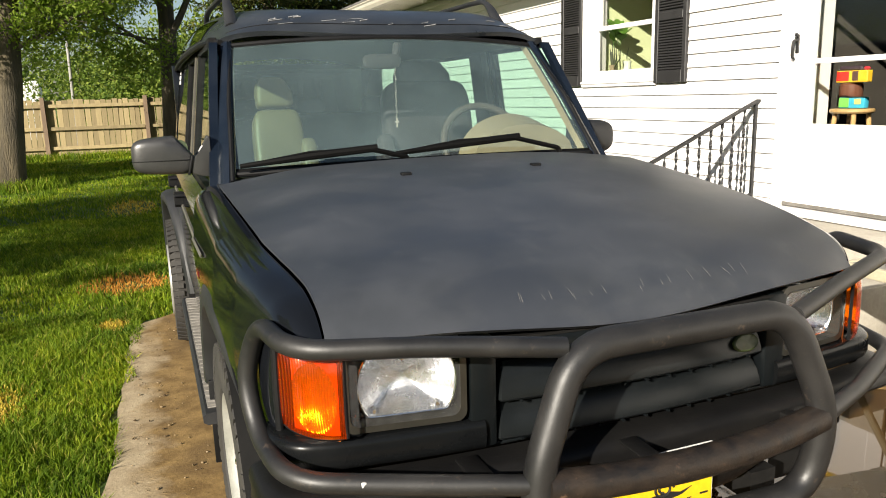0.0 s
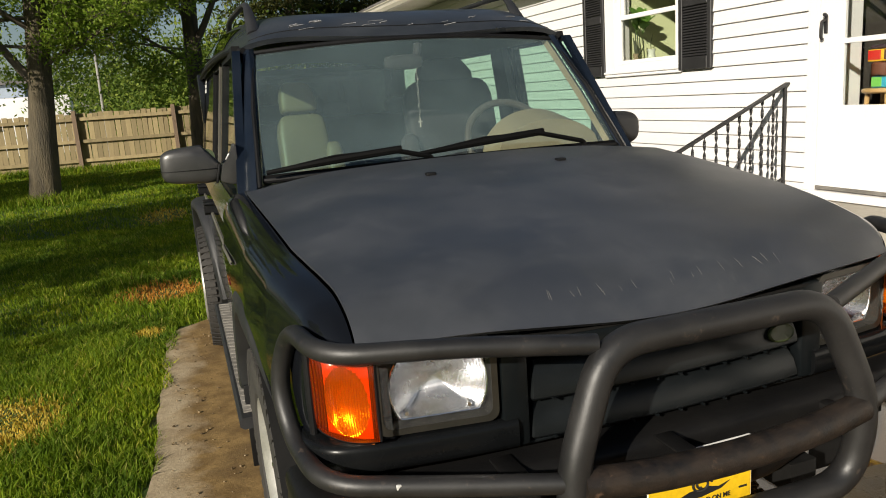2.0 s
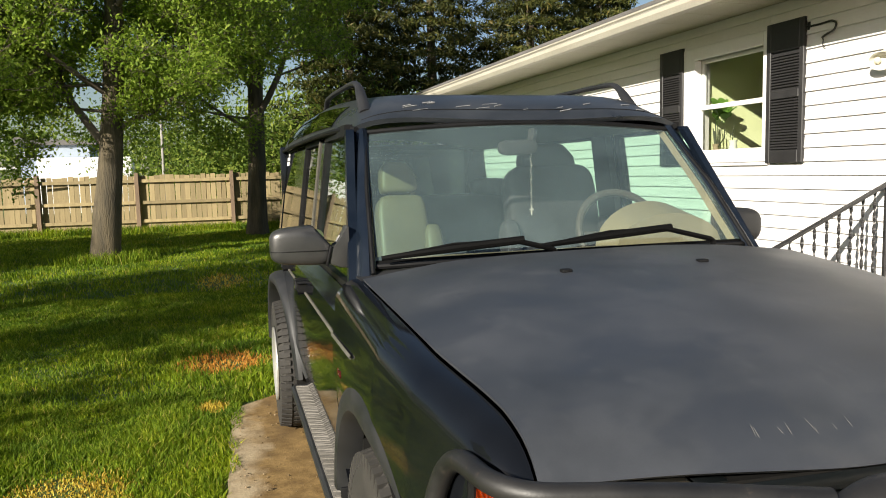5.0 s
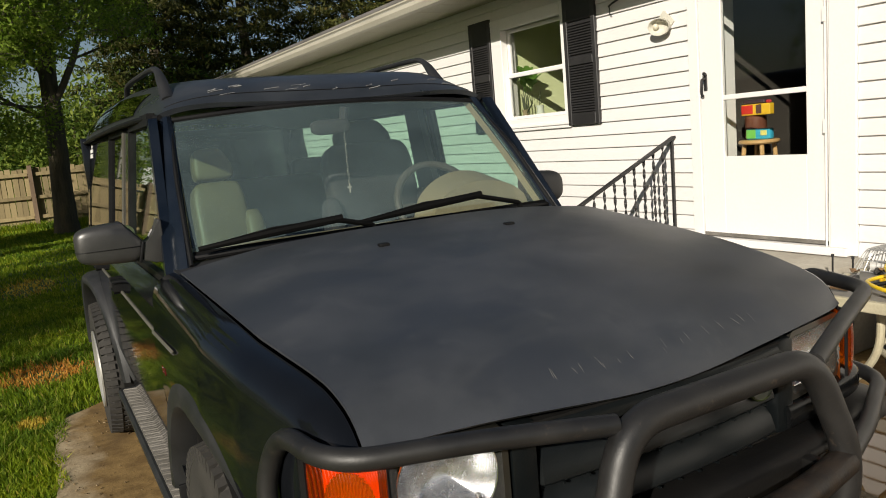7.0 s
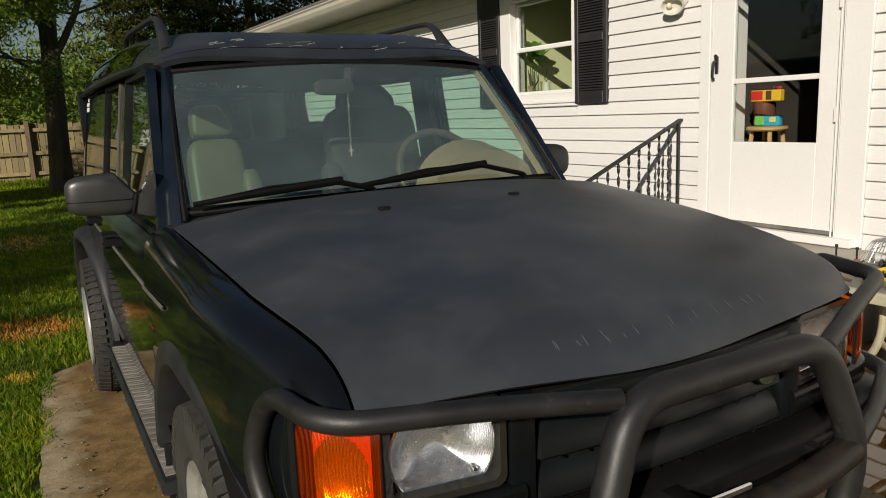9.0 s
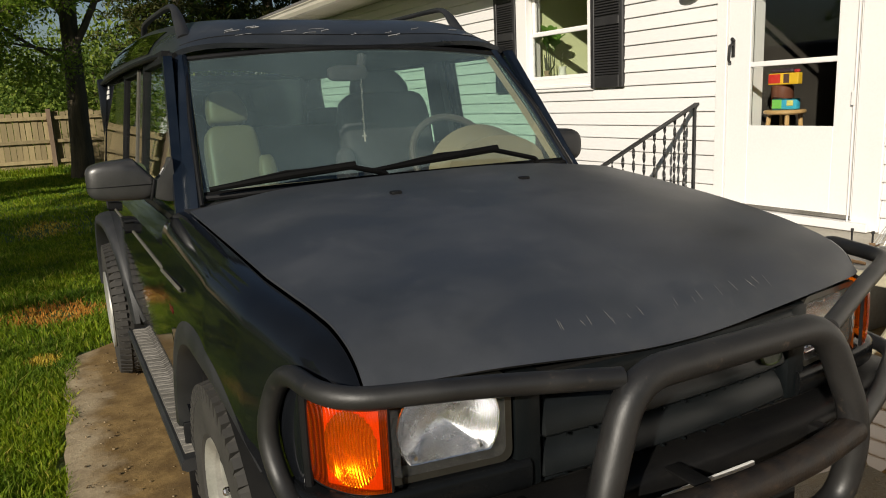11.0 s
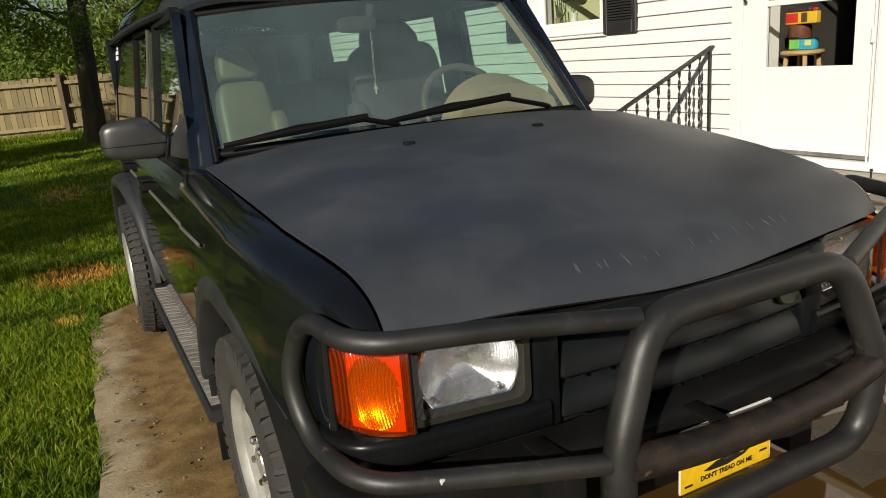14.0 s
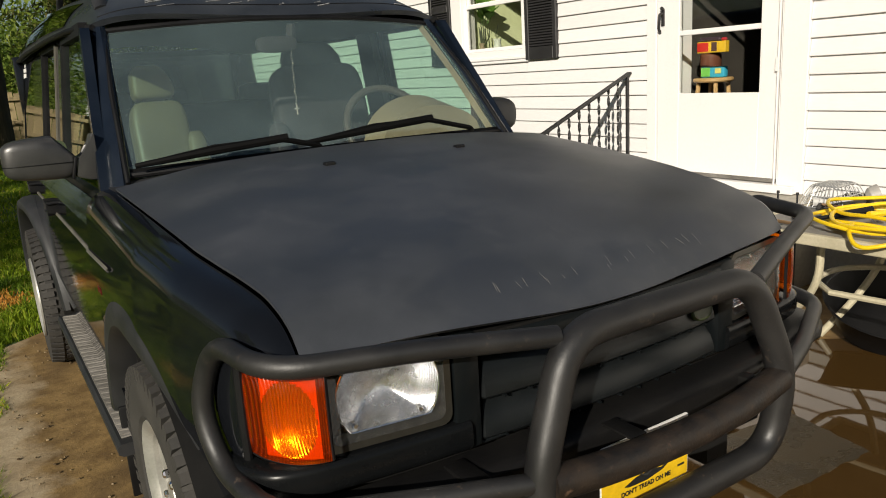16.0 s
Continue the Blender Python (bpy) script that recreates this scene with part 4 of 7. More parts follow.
def side_x(y):
    """Outer side of the front wing."""
    return lerp(y, [(-0.05, 0.745), (0.09, 0.776), (0.20, 0.795), (0.35, 0.820), (0.6, 0.842), (1.2, 0.852)])


FRONT = 1.28                                            # the front arches reach further forward


def arch_low(y, cy, low, r=0.455, cz=0.385):
    d = abs(y - cy) / (FRONT if y < cy and cy < 1 else 1.0)
    return cz + math.sqrt(r * r - d * d) if d < r * 0.995 else low


def fender(sx):
    bm = bmesh.new()
    n = 22

    def f(u, v):
        y = 0.002 + (1.165 - 0.002) * v
        hx, hz = hood_half(y) + 0.004, hood_z(hood_half(y), y) - 0.005
        hx -= hood_pinch(sx * hood_half(y), y)
        ox = side_x(y)
        if sx > 0:
            ox -= 0.055 * max(0.0, 1 - y / 0.40)
        if y < 0.12:                                    # rounded nose above the lamps
            q = (0.12 - y) / 0.118
            ox -= 0.030 * q * q
        low = 0.940 if y < 0.09 else arch_low(y, 0.754, 0.50)
        if 0.09 <= y < 0.32:
            low = min(low, 0.940 - (y - 0.09) * 0.8)
        low = min(low, 0.940)
        top = hz
        drop = lerp(y, [(0.0, 0.014), (0.06, 0.046), (0.16, 0.075), (0.35, 0.090)])
        # down from the bonnet gap, over the shoulder, to the lower edge
        k = 0.45
        if u < k:
            a = (u / k) * math.pi / 2
            x = hx + (ox - hx) * math.sin(a) ** 0.86
            z = top - drop * (1 - math.cos(a) ** 0.86)
        else:
            w = (u - k) / (1 - k)
            zt = top - drop
            lo = min(low, zt - 0.004)
            z = zt + (lo - zt) * w
            x = ox + 0.012 * math.sin(min(1, (zt - z) / 0.3) * math.pi) - 0.012 * max(0, (0.75 - z)) / 0.25
        return (sx * x, y, z)

    grid(bm, n, 60, f)
    thicken(bm, 0.004)
    return part("front_wing", bm, PAINT, car, "glossy black front wing")


for sx in (-1, 1):
    fender(sx)

SIDE = [(0.45, 0.822), (0.60, 0.846), (0.85, 0.858), (0.98, 0.857), (1.05, 0.848), (1.085, 0.822), (1.10, 0.800)]


def body_x(z, y):
    return lerp(z, SIDE) - 0.02 * max(0, (y - 3.6) / 0.75) ** 2


def side_panel(name, sx, y0, y1, low, label):
    bm = bmesh.new()

    def f(u, v):
        y = y0 + (y1 - y0) * v
        lo = low(y)
        z = 1.10 + (lo - 1.10) * u ** 0.8
        return (sx * body_x(z, y), y, z)

    grid(bm, 22, 36, f)
    thicken(bm, 0.03)
    return part(name, bm, PAINT, car, label)


def glass_x(z):
    return 0.792 + (0.712 - 0.792) * (z - 1.10) / (1.672 - 1.10)


def quad_panel(bm, sx, corners, t, off=0.0):
    """A slab on the sloping side of the cabin: corners are (y, z)."""
    out, inn = [], []
    for y, z in corners:
        x = glass_x(z) + off
        out.append(bm.verts.new((sx * x, y, z)))
        inn.append(bm.verts.new((sx * (x - t), y, z)))
    bm.faces.new(out)
    bm.faces.new(inn[::-1])
    k = len(out)
    for i in range(k):
        bm.faces.new((out[i], inn[i], inn[(i + 1) % k], out[(i + 1) % k]))


# dark trim painted paler, as it looks where it catches the sun
GLEAMGREY = surface("gleam_grey_strip", (0.085, 0.080, 0.066), (0.13, 0.122, 0.10), (0.35, 0.5), 6, 160, 0.04)
ZB, ZT = 1.098, 1.630
for sx in (-1, 1):
    for nm, y0, y1, low, ga, gb, ta, tb in (("front_door", 1.172, 2.255, lambda y: 0.47, 1.265, 2.175, 1.665, 2.175), ("rear_door", 2.263, 3.06, lambda y: arch_low(y, 3.29, 0.47, 0.47), 2.40, 2.985, 2.40, 2.985)):
        d = side_panel(nm, sx, y0, y1, low, "glossy black door")
        bm = bmesh.new()                                # black frame round the pane
        w = 0.030
        quad_panel(bm, sx, [(gb - w + 0.012, ZB), (gb + 0.018, ZB), (gb + 0.018, ZT), (gb - w + 0.012, ZT)], 0.03, 0.002)
        if nm == "rear_door":
            quad_panel(bm, sx, [(ga - 0.018, ZB), (ga + w - 0.012, ZB), (ga + w - 0.012, ZT), (ga - 0.018, ZT)], 0.03, 0.002)
        else:
            fm = bmesh.new()
            quad_panel(fm, sx, [(ga - 0.03, ZB), (ga + 0.004, ZB), (ta + 0.006, ZT), (ta - 0.03, ZT)], 0.03, 0.002)
            part("window_frame", fm, PILLARP, d, smooth=0)
        quad_panel(bm, sx, [(ta - 0.02, ZT - 0.022), (gb + 0.018, ZT - 0.022), (gb + 0.018, ZT), (ta - 0.02, ZT)], 0.03, 0.003)
        quad_panel(bm, sx, [(ga, ZB), (gb, ZB), (gb, ZB + 0.02), (ga, ZB + 0.02)], 0.03, 0.003)
        part("window_frame", bm, BLACKRUB, d, smooth=0)
        bm = bmesh.new()
        quad_panel(bm, sx, [(ga - 0.01, ZB + 0.01), (gb - 0.01, ZB + 0.01), (gb - 0.01, ZT - 0.01), (ta, ZT - 0.01)], 0.004, -0.012)
        part("pane", bm, DARKGLASS if sx < 0 and nm == "rear_door" else SIDEGLASS, d, "green tinted door glass", smooth=0)
        if nm == "rear_door":                           # frame edge, its reflected brightness put into the grey
            bm = bmesh.new()
            quad_panel(bm, sx, [(2.352, ZB), (2.378, ZB), (2.378, ZT - 0.01), (2.352, ZT - 0.01)], 0.006, 0.0065)
            part("frame_edge", bm, GLEAMGREY, d, "grey strip for the frame's reflecting edge", smooth=0)
        bm = bmesh.new()
        yh = y1 - 0.17
        box(bm, (sx * 0.852, yh - 0.075, 0.985), (sx * 0.878, yh + 0.055, 1.02), 0.009)
        part("door_handle", bm, BLACKRUB, d, "black door handle")
    quarter = side_panel("rear_quarter", sx, 3.068, 4.34, lambda y: arch_low(y, 3.29, 0.50, 0.47), "glossy black rear quarter")
    bm = bmesh.new()
    quad_panel(bm, sx, [(3.005, ZB), (3.46, ZB), (3.46, ZT), (3.005, ZT)], 0.03, 0.002)
    part("rear_pillar", bm, PAINT, quarter, smooth=0)
    bm = bmesh.new()
    quad_panel(bm, sx, [(4.22, ZB), (4.335, ZB), (4.30, ZT), (4.20, ZT)], 0.03, 0.001)
    part("corner_pillar", bm, PAINT, quarter, smooth=0)
    bm = bmesh.new()
    quad_panel(bm, sx, [(2.194, ZB), (2.381, ZB), (2.381, ZT), (2.194, ZT)], 0.03, 0.0)
    part("middle_pillar", bm, PAINT, car, smooth=0)
    bm = bmesh.new()
    quad_panel(bm, sx, [(3.46, ZB + 0.004), (4.22, ZB + 0.004), (4.20, ZT - 0.004), (3.46, ZT - 0.004)], 0.004, -0.004)
    part("pane", bm, BLACKGLASS if sx < 0 else SIDEGLASS, quarter, "dark tinted rear side glass", smooth=0)
    if sx < 0:                                          # pale sticker, too small to read
        bm = bmesh.new()
        for za, zb, ya, yb in ((1.535, 1.560, 4.02, 4.19), (1.567, 1.590, 4.02, 4.19), (1.597, 1.617, 4.04, 4.11)):
            quad_panel(bm, sx, [(ya, za), (yb, za), (yb, zb), (ya, zb)], 0.001, -0.002)
        part("sticker", bm, WHITEPAINT, quarter, "white sticker in bars", smooth=0)
    bm = bmesh.new()
    box(bm, (sx * 0.850, 1.035, 0.880), (sx * 0.859, 1.075, 0.894), 0.004)
    part("side_marker", bm, REDLENS, car, "small dark orange side marker")
    # windscreen pillar: thin across, deep along the side, with a pale lining
    def pillar(a1):
        bm = bmesh.new()
        rings = []
        for q in (0.0, 0.12, 0.5, 0.85, 1.0):
            xo, yo = 0.752 + (0.674 - 0.752) * q, 1.235 + (1.684 - 1.235) * q
            z = 1.125 + (1.636 - 1.125) * q
            bow = 0.012 * math.sin(math.pi * q)
            rings.append([bm.verts.new((sx * (xo + dx), yo + dy - bow, z + 0.5 * bow)) for dx, dy in a1])
        k = len(a1)
        for r0, r1 in zip(rings, rings[1:]):
            for j in range(k):
                bm.faces.new((r0[j], r0[(j + 1) % k], r1[(j + 1) % k], r1[j]))
        bm.faces.new(rings[0][::-1])
        bm.faces.new(rings[-1])
        return bm

    part("screen_pillar", pillar([(-0.040, -0.008), (-0.022, -0.020), (-0.004, -0.010), (0.014, 0.016), (0.020, 0.060), (0.008, 0.088), (-0.030, 0.022)]), PILLARP, car)
    part("pillar_lining", pillar([(-0.044 if sx < 0 else -0.056, 0.004), (-0.034, 0.026), (-0.014, 0.090), (-0.026, 0.094), (-0.052 if sx < 0 else -0.066, 0.040)]), DASH, car, "pale pillar lining")
    bm = bmesh.new()
    tube(bm, [(sx * 0.716, 1.222, 1.150), (sx * 0.686, 1.442, 1.405), (sx * 0.645, 1.660, 1.612)], 0.0075, 8)
    part("screen_seal", bm, BLACKRUB, car)
    bm = bmesh.new()
    quad_panel(bm, sx, [(2.18, 0.85), (2.40, 0.85), (2.36, 1.635), (2.22, 1.635)], 0.035, -0.034)
    part("lining_pillar", bm, CABDARK, car, "dark pillar lining", smooth=0)


# slim moulding along the waist of wings and doors, sunlit gleam in its grey
for sx in (-1, 1):
    for ya, yb in ((0.86, 1.163), (1.176, 2.252), (2.267, 3.04)):
        bm = bmesh.new()
        grid(bm, 8, 4, lambda u, v: (sx * ((max(side_x(ya + (yb - ya) * u) + 0.010, 0.8565) if ya < 1 else 0.8565) + 0.006 * math.sin(math.pi * v)), ya + (yb - ya) * u, 0.974 + 0.013 * v))
        thicken(bm, 0.003)
        part("waist_moulding", bm, GLEAMGREY, car, "slim side moulding, sunlit gleam put into its grey")


# windscreen
def screen_at(u, v, back=0.0):
    q = 2 * u - 1
    xb, yb, zb = q * 0.700, 1.262 - 0.085 * (1 - q * q), 1.172 + 0.012 * (1 - q * q)
    xt, yt, zt = q * 0.640, 1.672 - 0.060 * (1 - q * q), 1.616 + 0.028 * (1 - q * q)
    bow = 0.018 * math.sin(math.pi * v)
    return (xb + (xt - xb) * v, yb + (yt - yb) * v - bow + back, zb + (zt - zb) * v + bow * 0.4)


bm = bmesh.new()
grid(bm, 24, 14, screen_at)
screen = part("windscreen", bm, WSGLASS, car, "tinted windscreen, dust and sky sheen in its haze")
bm = bmesh.new()
tube(bm, [Vector(screen_at(i / 24, 1.0)) + Vector((0, 0.003, 0.003)) for i in range(25)], 0.011, 8)
tube(bm, [Vector(screen_at(i / 24, 0.0)) + Vector((0, -0.004, -0.003)) for i in range(25)], 0.010, 8)
part("seal", bm, BLACKRUB, screen, "black rubber seal")
bm = bmesh.new()                                        # black band baked into the glass at its foot
grid(bm, 24, 2, lambda u, v: Vector(screen_at(u, 0.030 * v)) + Vector((0, -0.0025, 0.001)))
part("dark_band", bm, WIPERM, screen, "black band along the foot of the glass")
# scuttle below the screen
bm = bmesh.new()
grid(bm, 24, 6, lambda u, v: ((2 * u - 1) * 0.765, 1.075 + (1.285 - 0.085 * (1 - (2 * u - 1) ** 2) - 1.075) * v, hood_z((2 * u - 1) * 0.76, 1.085) - 0.022 + 0.012 * v))
thicken(bm, 0.006)
part("scuttle", bm, TRIM, car, "black plastic scuttle panel")
for xp, yp, tip, elbow in ((-0.125, 1.135, (-0.690, 1.213, 1.200), (-0.26, 1.142, 1.240)), (0.49, 1.15, (-0.17, 1.146, 1.218), (0.29, 1.146, 1.254))):
    w = part("wiper", tube(bmesh.new(), [(xp, yp, 1.175), Vector((xp, yp, 1.205)), elbow, tuple(Vector(elbow) * 0.55 + Vector(tip) * 0.45 + Vector((0, 0, 0.010)))], 0.0125, 8, 0.03, flat=0.7), WIPERM, car, "black wiper arm")
    bm = bmesh.new()
    a, b = Vector(tip), Vector(elbow) + (Vector(elbow) - Vector(tip)) * 0.06
    tube(bm, [a, a.lerp(b, 0.5) + Vector((0, -0.012, 0.004)), b], [0.006, 0.0105, 0.010], 8, flat=1.3)
    tube(bm, [a.lerp(b, 0.2) + Vector((0, 0, 0.008)), a.lerp(b, 0.5) + Vector((0, -0.012, 0.018)), a.lerp(b, 0.8) + Vector((0, 0, 0.008))], 0.004, 6)
    part("blade", bm, WIPERM, w, "black wiper blade")


# roof
def roof_at(u, v):
    q = 2 * u - 1
    y = 1.672 - 0.06 * (1 - q * q) * max(0, 1 - v * 6) + (4.33 - 1.672) * v ** 1.5
    half = lerp(y, [(1.6, 0.672), (1.9, 0.722), (2.4, 0.745), (3.4, 0.752), (4.33, 0.735)])
    mid = smooth_lerp(y, [(1.60, 1.650), (1.70, 1.718), (1.86, 1.775), (2.1, 1.800), (2.6, 1.820), (3.5, 1.820), (4.33, 1.79)])
    edge = lerp(y, [(1.60, 1.630), (1.70, 1.643), (1.9, 1.646), (4.33, 1.640)])
    e = lerp(y, [(1.70, 4.6), (2.05, 8.0), (2.6, 11.0)])          # fuller at the sides further back
    return (q * half, y, edge + (mid - edge) * (1 - abs(q) ** e) ** 0.8)


bm = bmesh.new()
grid(bm, 72, 50, lambda u, v: roof_at(0.5 + 0.5 * math.copysign(abs(2 * u - 1) ** 0.7, 2 * u - 1), v))
thicken(bm, 0.02)
roof = part("roof", bm, ROOFP, car, "faded black roof with scratched paint")
for sx in (-1, 1):
    bm = bmesh.new()                                    # drip rail
    tube(bm, [(sx * 0.676, 1.665, 1.632)] + [(sx * (lerp(y, [(1.6, 0.672), (1.9, 0.722), (2.4, 0.745), (3.4, 0.752), (4.33, 0.735)]) + 0.004), y, 1.638) for y in np.linspace(1.72, 4.32, 14)], 0.011, 8)
    part("drip_rail", bm, BLACKRUB, roof)
    bm = bmesh.new()                                    # header between the door frames and the roof
    quad_panel(bm, sx, [(1.69, ZT - 0.010), (4.31, ZT - 0.010), (4.31, 1.652), (1.69, 1.652)], 0.028, -0.0005)
    part("header", bm, BLACKRUB, roof, smooth=0)
    bm = bmesh.new()
    rx = 0.612 if sx < 0 else 0.568
    tube(bm, [(sx * rx, 1.800, 1.700), (sx * rx, 1.955, 1.838), (sx * (rx + 0.005), 2.10, 1.846), (sx * (rx + 0.012), 2.55, 1.852), (sx * (rx + 0.012), 2.78, 1.848), (sx * (rx + 0.012), 2.86, 1.79)], [0.028, 0.021, 0.018, 0.016, 0.015, 0.0145, 0.014] + [0.014] * 23 + [0.022], 10, 0.07, flat=0.8)
    part("roof_rail", bm, TRIM, roof, "black roof rail, thick at its feet")
for sx in (-1, 1):                                      # curved panes let into the sides of the roof
    bm = bmesh.new()

    def roof_pane(u, v):
        y = 1.98 + 2.0 * u
        k = 0.16 + 0.56 * v - 0.06 * (1 - u)
        e = lerp(y, [(1.70, 4.6), (2.05, 8.0), (2.6, 11.0)])
        q = (1 - k ** 1.25) ** (1 / e)
        p = Vector(roof_at(0.5 + 0.5 * sx * q, ((y - 1.672) / (4.33 - 1.672)) ** (1 / 1.5)))
        return p + Vector((sx * 0.004, 0, 0.002))

    grid(bm, 24, 10, roof_pane)
    thicken(bm, 0.003)
    part("roof_pane", bm, BLACKGLASS, roof, "dark curved roof window")
rng = random.Random(5)
for k in range(15):
    bm = bmesh.new()
    x0, y0 = rng.uniform(-0.5, 0.55), rng.uniform(1.70, 1.80)
    pts = []
    for q in (0, 0.5, 1):
        u, v = (x0 + q * rng.uniform(0.02, 0.07)) / 1.42 + 0.5, 0.05 + q * 0.01 + k * 0.004
        p = Vector(roof_at(u, v))
        pts.append(p + Vector((0, -0.001, 0.0012)))
    tube(bm, pts, rng.uniform(0.0009, 0.0022), 5)
    part("scratch", bm, CHALK, roof, "pale scrape in the paint")
bm = bmesh.new()                                        # joint between the brow and the roof skin
tube(bm, [Vector(roof_at(0.03 + 0.94 * i / 40, 0.060)) + Vector((0, 0, -0.001)) for i in range(41)], 0.0032, 6)
part("brow_joint", bm, BLACKRUB, roof)
# tail
bm = bmesh.new()
box(bm, (-0.80, 4.30, 0.50), (0.80, 4.36, 1.10), 0.02)
for a, b in (((-0.765, 4.29, 1.095), (-0.60, 4.35, 1.67)), ((0.60, 4.29, 1.095), (0.765, 4.35, 1.67)), ((-0.6, 4.29, 1.60), (0.6, 4.35, 1.67))):
    box(bm, a, b, 0.01)
tail = part("tailgate", bm, PAINT, car, "glossy black tailgate")
part("pane", boxed((-0.60, 4.318, 1.10), (0.60, 4.322, 1.60)), DARKGLASS, tail, "tinted rear glass", smooth=0)
# underbody, floor and wheel wells
bm = bmesh.new()
box(bm, (-0.80, 0.10, 0.46), (0.80, 4.28, 0.52))
box(bm, (-0.60, 0.05, 0.52), (0.60, 1.16, 0.86))
box(bm, (-0.79, 1.10, 0.52), (0.79, 1.165, 1.12))
box(bm, (-0.10, 0.60, 0.24), (0.10, 0.90, 0.46))
for y in (0.754, 3.29):
    box(bm, (-0.66, y - 0.05, 0.32), (0.66, y + 0.05, 0.42), 0.03)
for x in (-0.42, 0.36):
    box(bm, (x, -0.02, 0.38), (x + 0.08, 4.2, 0.46))
part("underbody", bm, DARK, car, "dark chassis and floor")
for sx in (-1, 1):
    for yc, r in ((0.754, 0.47), (3.29, 0.48)):
        bm = bmesh.new()
        prev = None
        for i in range(25):
            a = radians(-12 + 204 * i / 24)
            y, z = yc + r * math.cos(a) * (FRONT if math.cos(a) < 0 and yc < 1 else 1.0), 0.385 + r * math.sin(a)
            row = [bm.verts.new((sx * x, y, z)) for x in (0.60, 0.845)]
            if prev:
                bm.faces.new((prev[0], prev[1], row[1], row[0]))
            prev = row
        thicken(bm, 0.003)
        part("wheel_liner", bm, DARK, car, "black wheel well liner")


def flare(sx, yc, r, a0, a1, name="arch_flare"):
    bm = bmesh.new()
    prof = [(-0.012, 0.790), (-0.006, 0.846), (0.006, 0.864), (0.030, 0.868), (0.062, 0.862), (0.078, 0.852), (0.082, 0.838)]
    if yc > 1:                                          # the rear ones stand further out
        prof = [(-0.012, 0.800), (-0.008, 0.905), (0.004, 0.926), (0.022, 0.932), (0.042, 0.925), (0.058, 0.900), (0.066, 0.846)]
    prev = None
    for i in range(41):
        a = radians(a0 + (a1 - a0) * i / 40)
        k = FRONT if math.cos(a) < 0 and yc < 1 else 1.0
        w = 1.0 - 0.75 * max(0.0, (i - 26) / 14) ** 1.5 if yc < 1 else 1.0   # narrows towards the bumper
        wx = w if yc < 1 else 1.0 - 0.62 * max(0.0, (i - 20) / 20) ** 0.8   # lies flatter towards the sill
        row = [bm.verts.new((sx * (0.800 + (x - 0.800) * wx), yc + (r + dr * w) * math.cos(a) * k, 0.385 + (r + dr * w) * math.sin(a))) for dr, x in prof]
        if prev:
            for j in range(len(prof) - 1):
                bm.faces.new((prev[j], prev[j + 1], row[j + 1], row[j]))
        prev = row
    thicken(bm, 0.004)
    return part(name, bm, TRIM, car, "grey-black plastic wheel arch flare")


for sx in (-1, 1):
    flare(sx, 0.754, 0.455, 10, 138)
    flare(sx, 3.29, 0.470, 5, 178)


def wheel(sx, y, steer):
    c = pose(sx * (0.722 if y < 1 else 0.802), y, 0.372, 0, 0, steer) @ pose(0, 0, 0, 0, 90 * sx, 0)
    w = thing_part("wheel", c.translation)
    bm = bmesh.new()
    R, hw = 0.362, 0.118
    prof = [(0.205, -hw * 0.80), (0.225, -hw * 0.98), (0.29, -hw * 1.02), (0.335, -hw * 0.98), (R, -hw * 0.78), (R, hw * 0.78), (0.335, hw * 0.98), (0.29, hw * 1.02), (0.225, hw * 0.98), (0.205, hw * 0.80)]
    lathe(bm, prof, 60, c)
    for k in range(54):                                 # tread blocks
        a = 2 * math.pi * k / 54
        for h0, h1, tw in ((-0.118, -0.062, 0.0), (-0.052, -0.004, 0.06), (0.004, 0.052, 0.0), (0.062, 0.118, 0.06)):
            q = a + tw
            m = c @ Matrix.Rotation(q, 4, "Z")
            shoulder = abs(h0 + h1) / 2 > 0.07
            r0 = R - (0.030 if shoulder else 0.004)
            vs = box(bm, (r0, -0.0135, h0), (R + 0.010, 0.0135, h1), 0, None)
            for v in vs:
                if shoulder and abs(v.co.z) > 0.10:
                    v.co.x -= 0.012
            bmesh.ops.transform(bm, matrix=m, verts=vs)
    part("tyre", bm, RUBBER, w, "worn black off-road tyre")
    bm = bmesh.new()
    lathe(bm, [(0.207, -0.095), (0.190, -0.09), (0.180, 0.0), (0.183, 0.075), (0.198, 0.092), (0.212, 0.098), (0.214, 0.090), (0.205, 0.083)], 48, c)
    lathe(bm, [(0.183, 0.055), (0.165, 0.050), (0.115, 0.030), (0.095, 0.034), (0.078, 0.060), (0.045, 0.066), (0.04, 0.078), (0.0, 0.080)], 40, c)
    for k in range(5):                                  # five raised spokes
        m = c @ Matrix.Rotation(2 * math.pi * k / 5, 4, "Z")
        vs = box(bm, (0.075, -0.036, 0.03), (0.186, 0.036, 0.062), 0.008)
        bmesh.ops.transform(bm, matrix=m, verts=[v for v in vs if v.is_valid])
    out = c.to_3x3() @ Vector((0, 0, 0.012 if y < 1 else 0.030))
    for v in bm.verts:
        v.co += out
    rim = part("rim", bm, RIM, w, "dull silver alloy rim")
    for k in range(5):
        m = c @ Matrix.Rotation(2 * math.pi * (k + 0.5) / 5, 4, "Z") @ Matrix.Translation((0.062, 0, 0.070 if y < 1 else 0.088))
        bm = bmesh.new()
        lathe(bm, [(0.0, 0.0), (0.012, 0.0), (0.012, 0.022), (0.008, 0.027), (0.0, 0.027)], 6, m)
        part("wheel_nut", bm, CHROME, rim, smooth=0)


